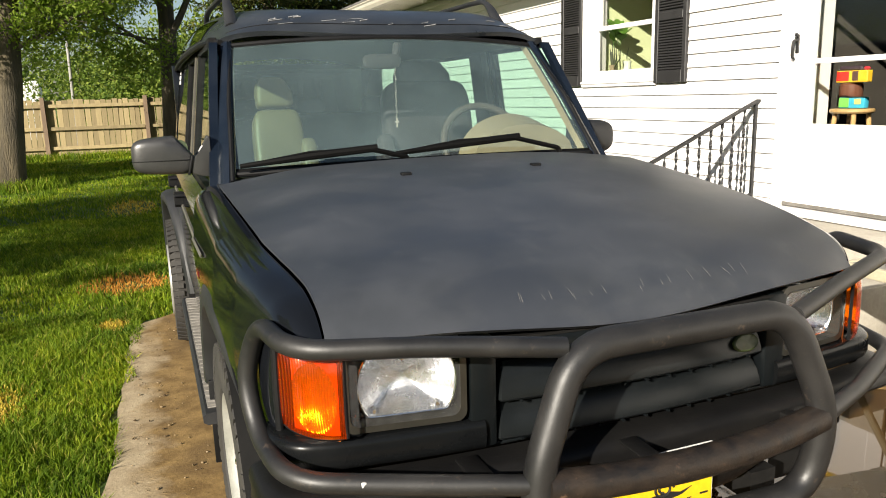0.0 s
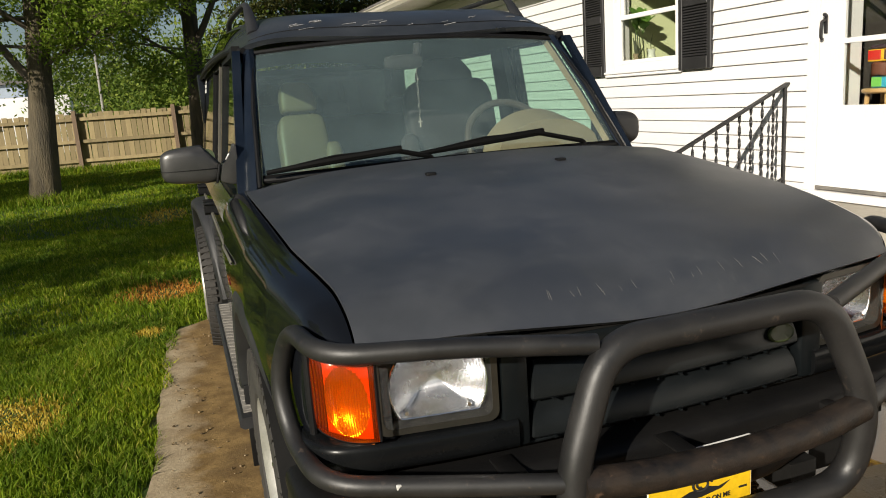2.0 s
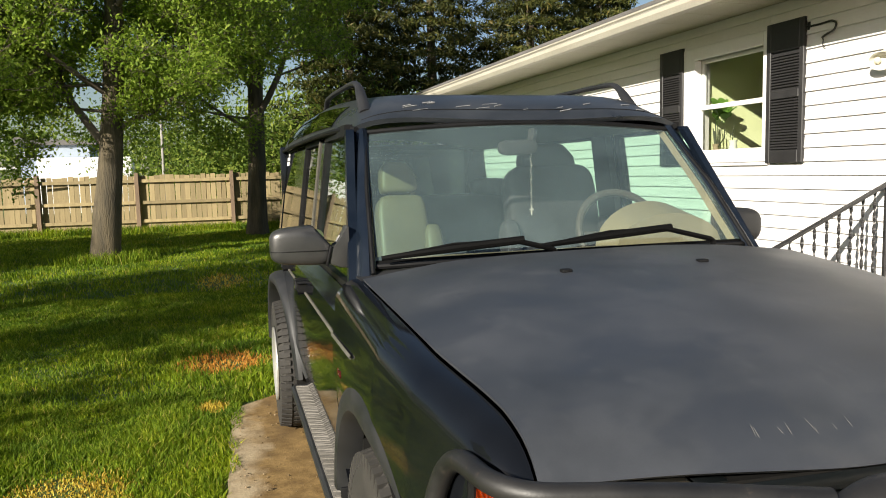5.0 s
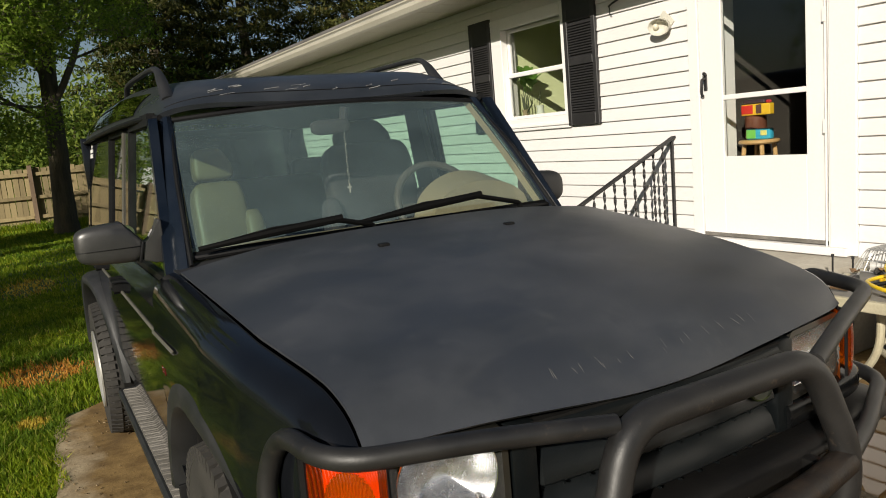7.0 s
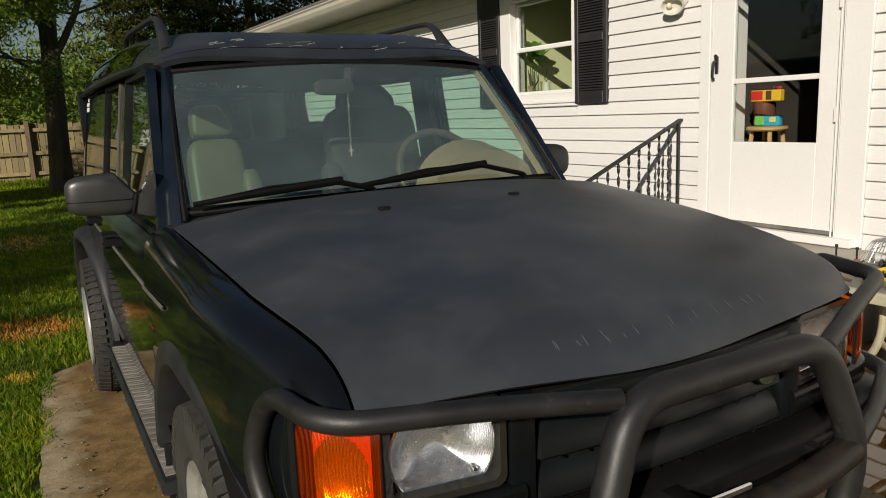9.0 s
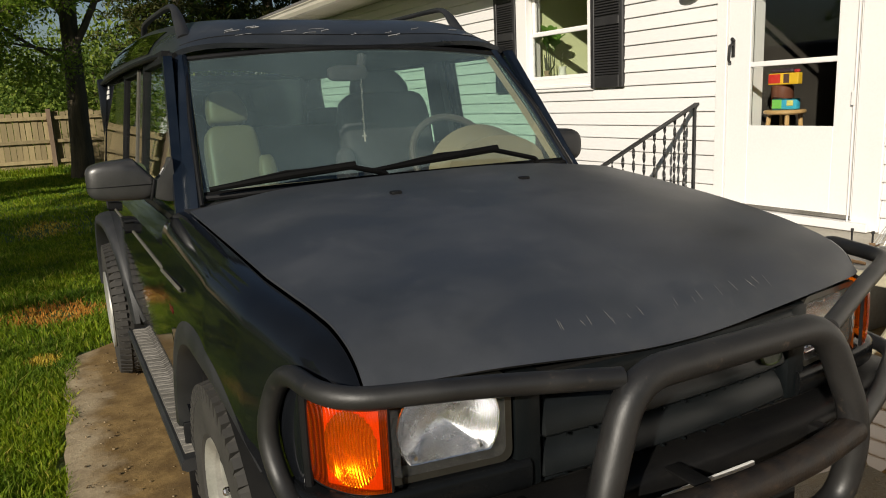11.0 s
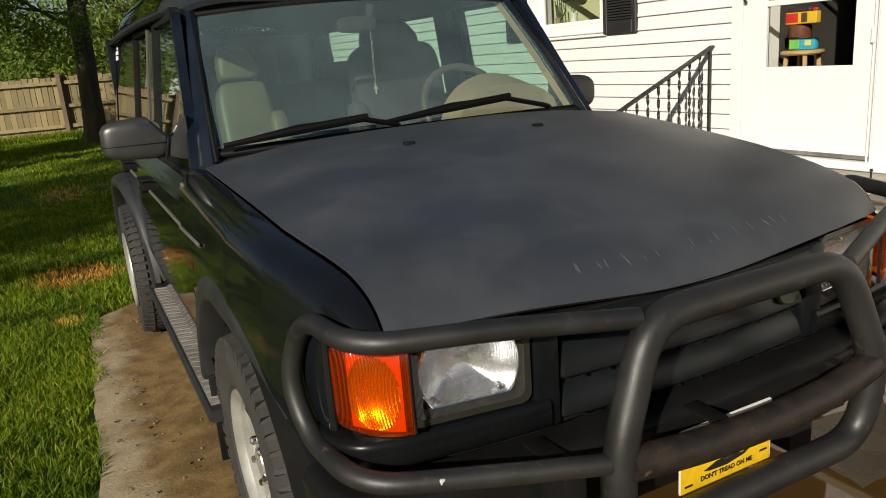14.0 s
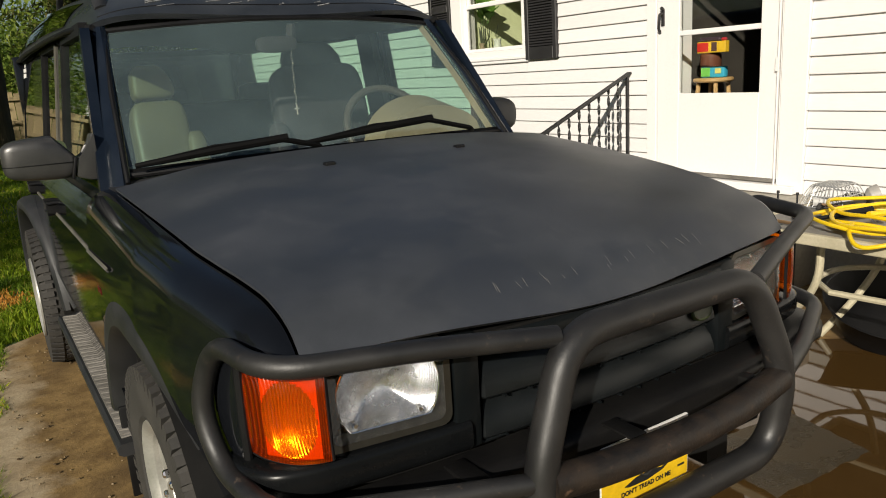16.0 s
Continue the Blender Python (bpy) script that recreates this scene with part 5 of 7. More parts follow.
def thing_part(name, at):
    ob = new(name)
    ob.parent = car
    ob.matrix_parent_inverse = WORLD[car.name].inverted()
    ob.matrix_basis = Matrix.Translation(at)
    WORLD[ob.name] = Matrix.Translation(at)
    return ob


for sx in (-1, 1):
    wheel(sx, 0.754, 1)
    wheel(sx, 3.29, 0)
    # running board
    bm = bmesh.new()
    prism(bm, [(0.0, 0.0), (0.105, 0.0), (0.118, 0.010), (0.118, 0.030), (0.108, 0.040), (0.0, 0.040)], 1.56, Matrix.Translation((sx * 0.772, 1.04, 0.385)) @ Matrix(((sx, 0, 0, 0), (0, 0, 1, 0), (0, 1, 0, 0), (0, 0, 0, 1))))
    board = part("running_board", bm, TRIM, car, "dusty black running board", smooth=20)
    for y in (1.25, 2.40):
        part("bracket", boxed((min(sx * 0.55, sx * 0.80), y, 0.36), (max(sx * 0.55, sx * 0.80), y + 0.05, 0.386)), DARK, board, smooth=0)
    bm = bmesh.new()
    xa = sx * 0.788
    box(bm, (min(xa, xa + sx * 0.084), 1.08, 0.4255), (max(xa, xa + sx * 0.084), 2.56, 0.430), 0.001)
    for k in range(60):                                 # zigzag grip ribs
        y = 1.09 + k * 0.0245
        d = 0.012 if k % 2 else -0.012
        tube(bm, [(xa + sx * 0.004, y - d * 0.5, 0.431), (xa + sx * 0.080, y + 0.012 + d * 0.5, 0.431)], 0.0036, 5)
    part("tread_strip", bm, ALU, board, "dusty ribbed aluminium tread strip")
    # mud flap behind the front wheel
    bm = bmesh.new()
    box(bm, (min(sx * 0.70, sx * 0.86), 1.135, 0.20), (max(sx * 0.70, sx * 0.86), 1.147, 0.50), 0.004)
    part("mud_flap", bm, BLACKRUB, car, "dusty black mud flap")

# front end ------------------------------------------------------------
bm = bmesh.new()                                        # lamp panel behind the lamps and grille
box(bm, (-0.70, 0.115, 0.66), (0.70, 0.14, 0.93), 0.004)
part("front_panel", bm, DARK, car, "black front panel")


def face_y(x):
    """How far forward the lamps and grille stand."""
    return -0.055 + 0.05 * (abs(x) / 0.72) ** 2.5


bm = bmesh.new()                                        # shelf that closes the lamps at the top
grid(bm, 24, 3, lambda u, v: ((2 * u - 1) * 0.665, hood_front((2 * u - 1) * 0.665) + 0.016 + 0.10 * v, 0.931))
thicken(bm, 0.006)
part("lamp_shelf", bm, DARK, car)
# valance under the lamps
bm = bmesh.new()
vp = [(x, face_y(x) - 0.004) for x in np.linspace(-0.70, 0.70, 31)]
vp = [(-0.80, 0.13), (-0.790, 0.05), (-0.755, 0.005)] + vp + [(0.755, 0.005), (0.790, 0.05), (0.80, 0.13)]
vp = [(q.x, q.y) for q in filleted([(a, b, 0) for a, b in vp], 0.035, 4)]
prof = [(0.004, 0.765), (-0.003, 0.763), (-0.008, 0.758), (-0.010, 0.751), (-0.010, 0.718), (-0.006, 0.708), (0.004, 0.700), (0.03, 0.695), (0.03, 0.765)]


def sweep_front(bm, path, prof):
    rings = []
    for i, (x, y) in enumerate(path):
        a, b = Vector((*path[max(0, i - 1)], 0)), Vector((*path[min(len(path) - 1, i + 1)], 0))
        d = (b - a).normalized()
        out = Vector((d.y, -d.x, 0))
        rings.append([bm.verts.new(Vector((x, y, z)) - out * o) for o, z in prof])
    k = len(prof)
    for a, b in zip(rings, rings[1:]):
        for j in range(k):
            bm.faces.new((a[j], a[(j + 1) % k], b[(j + 1) % k], b[j]))
    bm.faces.new(rings[0])
    bm.faces.new(rings[-1][::-1])
    return bm


bm.free()
for half in (vp[:next(i for i, q in enumerate(vp) if q[0] > -0.375)], vp[next(i for i, q in enumerate(vp) if q[0] > 0.375):]):
    part("valance", sweep_front(bmesh.new(), half, prof), VALANCE, car)
bm = bmesh.new()
bp = [(-0.842, 0.12), (-0.841, 0.06), (-0.837, 0.02), (-0.829, -0.015), (-0.815, -0.042), (-0.79, -0.063), (-0.74, -0.082), (-0.63, -0.101), (-0.5, -0.115)] + [(x, -0.125) for x in np.linspace(-0.3, 0.3, 9)] + [(0.36, -0.1235), (0.43, -0.120), (0.5, -0.115), (0.74, -0.085), (0.815, -0.045), (0.85, 0.02), (0.866, 0.12), (0.868, 0.30)]
prof = [(0.06, 0.690), (0.028, 0.689), (0.012, 0.684), (0.003, 0.674), (0.0, 0.660), (0.003, 0.646), (0.001, 0.64), (0.003, 0.60), (0.012, 0.575), (0.03, 0.560), (0.07, 0.560), (0.09, 0.690)]
sweep_front(bm, bp, prof)
for v in bm.verts:                                      # deep at the passenger end, cut short at the other
    if v.co.z < 0.65:
        low = lerp(v.co.x, [(-0.80, 0.455), (-0.42, 0.47), (-0.30, 0.505), (0.20, 0.500), (0.27, 0.522), (0.39, 0.572), (0.43, 0.645), (0.9, 0.650)])
        v.co.z = 0.66 - (0.66 - v.co.z) * (0.66 - low) / 0.10
bumper = part("bumper", bm, BUMPERM, car, "scuffed black bumper, cut short at one end")
for sx in (-1, 1):
    bm = bmesh.new()
    box(bm, (-0.009, -0.022, -0.045), (0.009, 0.022, 0.045), 0.006, Matrix.Translation((-0.834, 0.006, 0.615)) @ pose(0, 0, 0, 0, 0, 14))
    if sx < 0:
        part("reflector", bm, REDLENS, bumper, "red reflector")
        # flat black disc in place of the dark inside a hole
        bm = bmesh.new()
        lathe(bm, [(0.0, 0.003), (0.9, 0.003), (1.0, 0.0), (1.0, -0.004), (0.0, -0.004)], 16, Matrix.Translation((-0.715, -0.088, 0.656)) @ pose(0, 0, 0, 80, 0, -10) @ Matrix.Diagonal((0.023, 0.009, 1, 1)))
        part("hole", bm, HOLESHADE, bumper, "small ragged hole")
    else:
        bm.free()
    # indicator: an amber lens that wraps round the corner
    ind = thing_part("indicator", Vector((sx * 0.73, 0.0, 0.76)))
    inset = 0.046 if sx > 0 else 0.0
    path = [(0.672, -0.052), (0.70, -0.042), (0.728, -0.020), (0.750, 0.015), (0.764, 0.050), (0.770, 0.085)]
    path = [(p.x, p.y) for p in filleted([(a, b, 0) for a, b in path], 0.02, 3)]
    bm = bmesh.new()

    def lens(u, v, o=0.0):
        k = u * (len(path) - 1)
        i = min(int(k), len(path) - 2)
        x = path[i][0] + (path[i + 1][0] - path[i][0]) * (k - i)
        y = path[i][1] + (path[i + 1][1] - path[i][1]) * (k - i)
        bulge = 0.006 * (1 - (2 * v - 1) ** 4) - o
        return (sx * (x + bulge * 0.55) - inset, y - bulge, 0.782 + 0.156 * v - 0.006 * u)

    grid(bm, 40, 14, lens)
    part("lens", bm, AMBER, ind, "amber ribbed lens").visible_shadow = False
    bm = bmesh.new()                                    # bright bowl behind it

    def dish(u, v):
        r2 = ((u - 0.54) / 0.50) ** 2 + ((v - 0.50) / 0.46) ** 2
        return (sx * (0.678 + 0.074 * u) - inset, -0.026 + 0.074 * u + 0.034 * max(0.0, 1 - r2), 0.766 + 0.160 * v)

    vs = grid(bm, 36, 30, dish)
    bm.faces.ensure_lookup_table()
    for j in range(30):
        for i in range(36):
            if ((i + 0.5) / 36 - 0.54) ** 2 / 0.25 + ((j + 0.5) / 30 - 0.50) ** 2 / 0.2116 > 1:
                bm.faces[j * 36 + i].material_index = 1
    part("bowl", bm, [BOWL, AMBERBACK], ind, "silver bowl in an orange plate")
    bm = bmesh.new()
    tube(bm, [lens(i / 20, 0.0, 0.004) for i in range(21)] + [lens(1 - i / 20, 1.0, 0.004) for i in range(21)], 0.0045, 6, closed=True)
    part("rim", bm, BLACKRUB, ind, "black surround")
    # made-up black strip, added to cover the sun glint on the wing edge
    bm = bmesh.new()
    tube(bm, [(sx * 0.776 - inset, 0.083, 0.752), (sx * 0.777 - inset, 0.084, 0.85), (sx * 0.775 - inset, 0.086, 0.940)], 0.0085, 10)
    part("seal", bm, BLACKRUB, ind, "black rubber seal")
    # headlamp
    hl = thing_part("headlamp", Vector((sx * 0.545, -0.04, 0.77)))
    cx, w, z0, z1 = 0.543, 0.248, 0.770, 0.944
    m = Matrix.Translation((sx * cx - 0.5 * inset, face_y(cx) + 0.012, (z0 + z1) / 2)) @ pose(0, 0, 0, 90, 0, sx * 8)
    bm = bmesh.new()
    ring_o, ring_i = rounded(w, z1 - z0, 0.022), rounded(w - 0.026, z1 - z0 - 0.026, 0.018)
    a = [bm.verts.new(m @ Vector((x, y, 0.012))) for x, y in ring_o]
    b = [bm.verts.new(m @ Vector((x, y, 0.012))) for x, y in ring_i]
    c2 = [bm.verts.new(m @ Vector((x, y, -0.05))) for x, y in ring_o]
    d2 = [bm.verts.new(m @ Vector((x, y, -0.03))) for x, y in ring_i]
    for i in range(len(a)):
        j = (i + 1) % len(a)
        for q in ((a[i], a[j], b[j], b[i]), (a[i], c2[i], c2[j], a[j]), (b[i], b[j], d2[j], d2[i])):
            bm.faces.new(q)
    part("bezel", bm, LAMPRIM, hl, "dark lamp surround")
    bm = bmesh.new()                                    # bowl with cut-off top and bottom
    rings = []
    for k in range(11):
        q = k / 10
        row = []
        for j in range(48):
            ang = 2 * math.pi * j / 48
            x, y = 0.098 * math.cos(ang), max(-0.064, min(0.062, 0.098 * math.sin(ang)))
            row.append(bm.verts.new(m @ Vector((x * q - sx * 0.006, y * q, -0.058 + 0.054 * q * q))))
        rings.append(row)
    for r0, r1 in zip(rings, rings[1:]):
        for j in range(48):
            bm.faces.new((r0[j], r0[(j + 1) % 48], r1[(j + 1) % 48], r1[j]))
    part("reflector", bm, REFLECTOR, hl, "silver reflector bowl")
    bm = bmesh.new()                                    # bright glass edge round the bowl
    tube(bm, [m @ Vector((0.100 * math.cos(q) - sx * 0.006, max(-0.062, min(0.064, 0.100 * math.sin(q))), -0.002)) for q in np.linspace(0, 2 * math.pi, 49)[:-1]], 0.0022, 6, closed=True)
    part("glass_edge", bm, CHROME, hl)
    for px, py in ((-0.002, 0.054), (-0.062, -0.050), (0.066, -0.050)):
        bm = bmesh.new()
        lathe(bm, [(0.0, 0.004), (0.004, 0.004), (0.006, 0.0), (0.006, -0.012), (0.0, -0.012)], 10, m @ Matrix.Translation((px, py, -0.004)))
        part("aiming_stud", bm, CHROME, hl)
    bm = bmesh.new()
    grid(bm, 12, 8, lambda u, v: m @ Vector(((u - 0.5) * (w - 0.022), (v - 0.5) * (z1 - z0 - 0.022), 0.010 + 0.006 * (1 - (2 * u - 1) ** 2) * (1 - (2 * v - 1) ** 2))))
    part("lens", bm, HEADLENS, hl, "clear ribbed lens").visible_shadow = False
    part("backing", boxed((sx * cx - w / 2 - 0.5 * inset, 0.068, z0 + 0.004), (sx * cx + w / 2 - 0.5 * inset, 0.078, z1 - 0.004)), LAMPRIM, hl, smooth=0)
    part("trim_post", boxed((sx * 0.384 - 0.030, face_y(0.4) - 0.004, 0.70), (sx * 0.384 + 0.030, 0.02, 0.935), 0.008), GRILLE, car)

# grille
grille = thing_part("grille", Vector((0, -0.05, 0.70)))
for zc, half in ((0.752, 0.358), (0.836, 0.355)):
    path = [(x, -0.040 - 0.026 * (1 - (x / 0.385) ** 2)) for x in np.linspace(-half + 0.012, half - 0.012, 25)]
    path = [(-half, -0.018), (-half + 0.003, -0.030)] + path + [(half - 0.003, -0.030), (half, -0.018)]
    prof = [(0.022, zc - 0.046), (0.004, zc - 0.045), (0.0, zc - 0.040), (0.001, zc - 0.030), (0.010, zc - 0.002), (0.026, zc + 0.022), (0.040, zc + 0.031), (0.046, zc + 0.026), (0.030, zc + 0.012), (0.022, zc - 0.010)]
    slat = part("slat", sweep_front(bmesh.new(), path, prof), SLATM, grille, "satin black grille louvre with rounded ends")
    for x in np.linspace(-0.30, 0.30, 11):              # small clips along the lower edge
        part("clip", boxed((x - 0.0025, -0.044 - 0.026 * (1 - (x / 0.385) ** 2), zc - 0.0475), (x + 0.0025, -0.030, zc - 0.043)), GRILLE, slat, smooth=0)
# black sheet painted as the deep shade behind the louvres
part("backing", boxed((-0.388, 0.006, 0.70), (0.388, 0.018, 0.905)), HOLESHADE, grille, smooth=0)
part("grille_frame", boxed((-0.390, -0.030, 0.690), (0.390, 0.02, 0.699), 0.004), GRILLE, grille)
part("grille_frame", sweep_front(bmesh.new(), [(x, -0.046 - 0.022 * (1 - (x / 0.39) ** 2)) for x in np.linspace(-0.39, 0.39, 21)], [(0.060, 0.886), (0.010, 0.886), (0.002, 0.892), (0.0, 0.902), (0.004, 0.922), (0.012, 0.930), (0.060, 0.930)]), GRILLE, grille, "curved black bar below the bonnet")
bm = bmesh.new()
lathe(bm, [(0.0, 0.006), (0.82, 0.006), (0.92, 0.0085), (1.0, 0.005), (1.0, -0.004), (0.0, -0.004)], 28, Matrix.Translation((0.288, -0.050, 0.826)) @ pose(0, 0, 0, 72, 0, 6) @ Matrix.Diagonal((0.040, 0.021, 0.7, 1)))
part("badge", bm, paint("badge_green", (0.030, 0.042, 0.008), 0.45), grille, "small oval green badge")

# brush guard
guard = thing_part("brush_guard", Vector((0, -0.2, 0.5)))
H = [(-0.335, -0.205, 0.515), (-0.363, -0.220, 0.70), (-0.265, -0.195, 0.945), (0.265, -0.195, 0.945), (0.363, -0.220, 0.70), (0.335, -0.205, 0.515)]
bm = bmesh.new()
mid = [tuple((Vector(H[0]) + Vector(H[5])) / 2)]
line = filleted([mid[0]] + H + [mid[0]], 0.085, 8)
tube(bm, line[:-1], 0.0315, 18, closed=True)
part("hoop", bm, TUBEP, guard, "thick black hoop, rubbed paint")
bm = bmesh.new()
tube(bm, [(-0.342, -0.224, 0.692), (-0.2, -0.234, 0.680), (0.0, -0.240, 0.674), (0.2, -0.235, 0.682), (0.340, -0.222, 0.700)], 0.0325, 18, 0.15)
part("cross_bar", bm, RUSTY, guard, "cross bar with worn rusty patches")
for sx in (-1, 1):
    bm = bmesh.new()
    pts = [(0.275, -0.183, 0.944), (0.52, -0.120, 0.964), (0.767, -0.045, 0.968), (0.797, 0.133, 0.981), (0.828, 0.178, 0.85), (0.815, 0.125, 0.742), (0.790, -0.068, 0.727), (0.55, -0.150, 0.708), (0.37, -0.215, 0.700)]
    if sx > 0:                                          # bent further back on the driver's side
        pts[0:7] = [(0.275, -0.197, 0.935), (0.52, -0.105, 0.960), (0.775, -0.012, 0.980), (0.848, 0.225, 0.985), (0.866, 0.262, 0.87), (0.852, 0.215, 0.745), (0.803, -0.030, 0.727)]
    tube(bm, [(sx * x, y, z) for x, y, z in pts], 0.0200, 16, 0.085 if sx < 0 else 0.060, steps=8)
    part("wing_bar", bm, TUBEP, guard, "bent black side loop")
    bm = bmesh.new()
    if sx < 0:
        box(bm, (sx * 0.43 - 0.025, -0.19, 0.50), (sx * 0.43 + 0.025, -0.05, 0.695), 0.006)
    else:
        box(bm, (sx * 0.352 - 0.02, -0.20, 0.63), (sx * 0.352 + 0.02, -0.05, 0.675), 0.010)
    part("mounting_bracket", bm, BUMPERM, guard)
bm = bmesh.new()
box(bm, (-0.668, -0.1310, 0.718), (-0.658, -0.122, 0.729), 0.002)
part("paint_chip", bm, paint("bare_chip", (0.6, 0.6, 0.58)), guard, "pale chip in the paint")

# front plate
plate = thing_part("front_plate", Vector((-0.023, -0.16, 0.54)))
PX, PY, PZ = -0.023, -0.158, 0.593
bm = bmesh.new()
prism(bm, rounded(0.262, 0.146, 0.006), 0.003, Matrix.Translation((PX, PY, PZ)) @ pose(0, 0, 0, 90, 0, 0))
part("plate_sheet", bm, paint("plate_white", (0.8, 0.8, 0.78)), plate, "white plate edge", smooth=0)
bm = bmesh.new()
prism(bm, rounded(0.258, 0.128, 0.005), 0.001, Matrix.Translation((PX, PY - 0.003, PZ - 0.007)) @ pose(0, 0, 0, 90, 0, 0))
part("plate_face", bm, paint("plate_yellow", (0.80, 0.50, 0.012), 0.35), plate, "yellow plate face", smooth=0)
INK = paint("plate_ink", (0.015, 0.015, 0.015))
bm = bmesh.new()                                        # a coiled shape over a low mound
tube(bm, [(PX + 0.026 * math.cos(a) * (1 - i / 60), PY - 0.0045, PZ - 0.012 + 0.021 * math.sin(a) * (1 - i / 60)) for i, a in enumerate(np.linspace(0, 11, 40))], 0.003, 6)
prism(bm, [(-0.066, 0.0), (-0.03, 0.012), (0.02, 0.014), (0.045, 0.008), (0.075, 0.016), (0.05, 0.002), (0.0, -0.006), (-0.05, -0.004)], 0.001, Matrix.Translation((PX, PY - 0.0042, PZ - 0.035)) @ pose(0, 0, 0, 90, 0, 0))
part("emblem", bm, INK, plate, "black coiled emblem", smooth=0)


def words(text, size, m, mat, parent, name):
    cu = bpy.data.curves.new(name, "FONT")
    cu.body, cu.size, cu.align_x, cu.extrude, cu.offset = text, size, "CENTER", 0.0005, 0.0004
    tmp = bpy.data.objects.new(name, cu)
    scene.collection.objects.link(tmp)
    me = bpy.data.meshes.new_from_object(tmp.evaluated_get(bpy.context.evaluated_depsgraph_get()))
    bpy.data.objects.remove(tmp)
    me.transform(m)
    me.materials.clear()
    me.materials.append(mat)
    return part(name, me, None, parent)


words("DON'T TREAD ON ME", 0.0150, Matrix.Translation((PX, PY - 0.0045, PZ - 0.056)) @ pose(0, 0, 0, 90, 0, 0), INK, plate, "lettering")
for x in (-0.108, 0.108):
    part("slot", boxed((PX + x - 0.011, PY - 0.0048, PZ - 0.058 + (0.012 if x > 0 else 0)), (PX + x + 0.011, PY - 0.0041, PZ - 0.053 + (0.012 if x > 0 else 0)), 0.0003), INK, plate, smooth=0)
part("bracket", boxed((-0.112, -0.205, 0.690), (-0.068, -0.120, 0.696), 0.003), BUMPERM, guard, "small bracket on the cross bar")

# mirrors
def super_shell(bm, c, r, e, nu=28, nv=16, m=None):
    def p(a, k):
        return math.copysign(abs(a) ** k, a)
    rings = []
    for j in range(1, nv):
        t = -math.pi / 2 + math.pi * j / nv
        rings.append([bm.verts.new((m or Matrix()) @ Vector((c[0] + r[0] * p(math.cos(t), e) * p(math.cos(q), e), c[1] + r[1] * p(math.cos(t), e) * p(math.sin(q), e), c[2] + r[2] * p(math.sin(t), e)))) for q in [2 * math.pi * i / nu for i in range(nu)]])
    for a, b in zip(rings, rings[1:]):
        for i in range(nu):
            bm.faces.new((a[i], a[(i + 1) % nu], b[(i + 1) % nu], b[i]))
    bm.faces.new(rings[0][::-1])
    bm.faces.new(rings[-1])
    return bm


for sx in (-1, 1):
    shift = Vector((-0.086, 0.05, -0.018)) if sx > 0 else Vector((0, 0, 0))
    mir = thing_part("door_mirror", Vector((sx * 0.82, 1.38, 1.15)))
    bm = super_shell(bmesh.new(), (sx * 0.922, 1.405, 1.238), (0.102 if sx < 0 else 0.094, 0.060, 0.068 if sx < 0 else 0.078), 0.46 if sx < 0 else 0.66)
    for v in bm.verts:                                  # taper to the outer end, flat at the back
        q = (abs(v.co.x) - 0.82) / 0.2
        v.co.z = 1.232 + (v.co.z - 1.232) * (1.04 - 0.20 * q)
        if v.co.y < 1.40:
            v.co.y = 1.40 + (v.co.y - 1.40) * (1.15 - 0.45 * q)
        if v.co.z > 1.22:
            v.co.z -= 0.055 * max(0.0, min(1.0, (0.885 - abs(v.co.x)) / 0.06)) * (v.co.z - 1.22) / 0.07
    for v in bm.verts:
        v.co += shift
    part("housing", bm, MIRRORP if sx < 0 else TRIM, mir, "satin grey-black mirror housing")
    bm = super_shell(bmesh.new(), (sx * 0.922, 1.405, 1.222), (0.1032 if sx < 0 else 0.080, 0.0625 if sx < 0 else 0.05, 0.0022), 0.46)
    for v in bm.verts:
        q = (abs(v.co.x) - 0.82) / 0.2
        if v.co.y < 1.40:
            v.co.y = 1.40 + (v.co.y - 1.40) * (1.15 - 0.45 * q)
        v.co += shift
    part("seam", bm, BLACKRUB, mir, "dark seam round the housing")
    bm = bmesh.new()
    # wedge from the door corner to the housing
    side = [(0.768, 1.160), (0.800, 1.162), (0.838, 1.176), (0.832, 1.232), (0.806, 1.238), (0.790, 1.262), (0.780, 1.300), (0.768, 1.300)]
    if sx > 0:
        side = [(0.70, 1.150), (0.74, 1.150), (0.76, 1.18), (0.76, 1.222), (0.735, 1.226), (0.715, 1.30), (0.705, 1.30)]
    prism(bm, side, 0.060, Matrix.Translation((0, 1.405 if sx < 0 else 1.46, 0)) @ Matrix(((sx, 0, 0, 0), (0, 0, -1, 0), (0, 1, 0, 0), (0, 0, 0, 1))))
    bmesh.ops.bevel(bm, geom=list(bm.edges), offset=0.006, segments=2, affect="EDGES", profile=0.5)
    part("mirror_arm", bm, MIRRORP if sx < 0 else TRIM, mir)
    if sx < 0:
        bm = bmesh.new()                                # dark folding joint
        box(bm, (-0.004, -0.034, -0.034), (0.004, 0.034, 0.034), 0.002, Matrix.Translation((-0.838, 1.374, 1.203)) @ pose(0, 0, 0, 0, 14, 0))
        part("folding_joint", bm, BLACKRUB, mir)
    bm = bmesh.new()
    prism(bm, rounded(0.165, 0.105, 0.025), 0.002, Matrix.Translation(Vector((sx * 0.92, 1.467, 1.232)) + shift) @ pose(0, 0, 0, 90, 0, 0))
    part("mirror_glass", bm, CHROME, mir, "mirror glass", smooth=0)

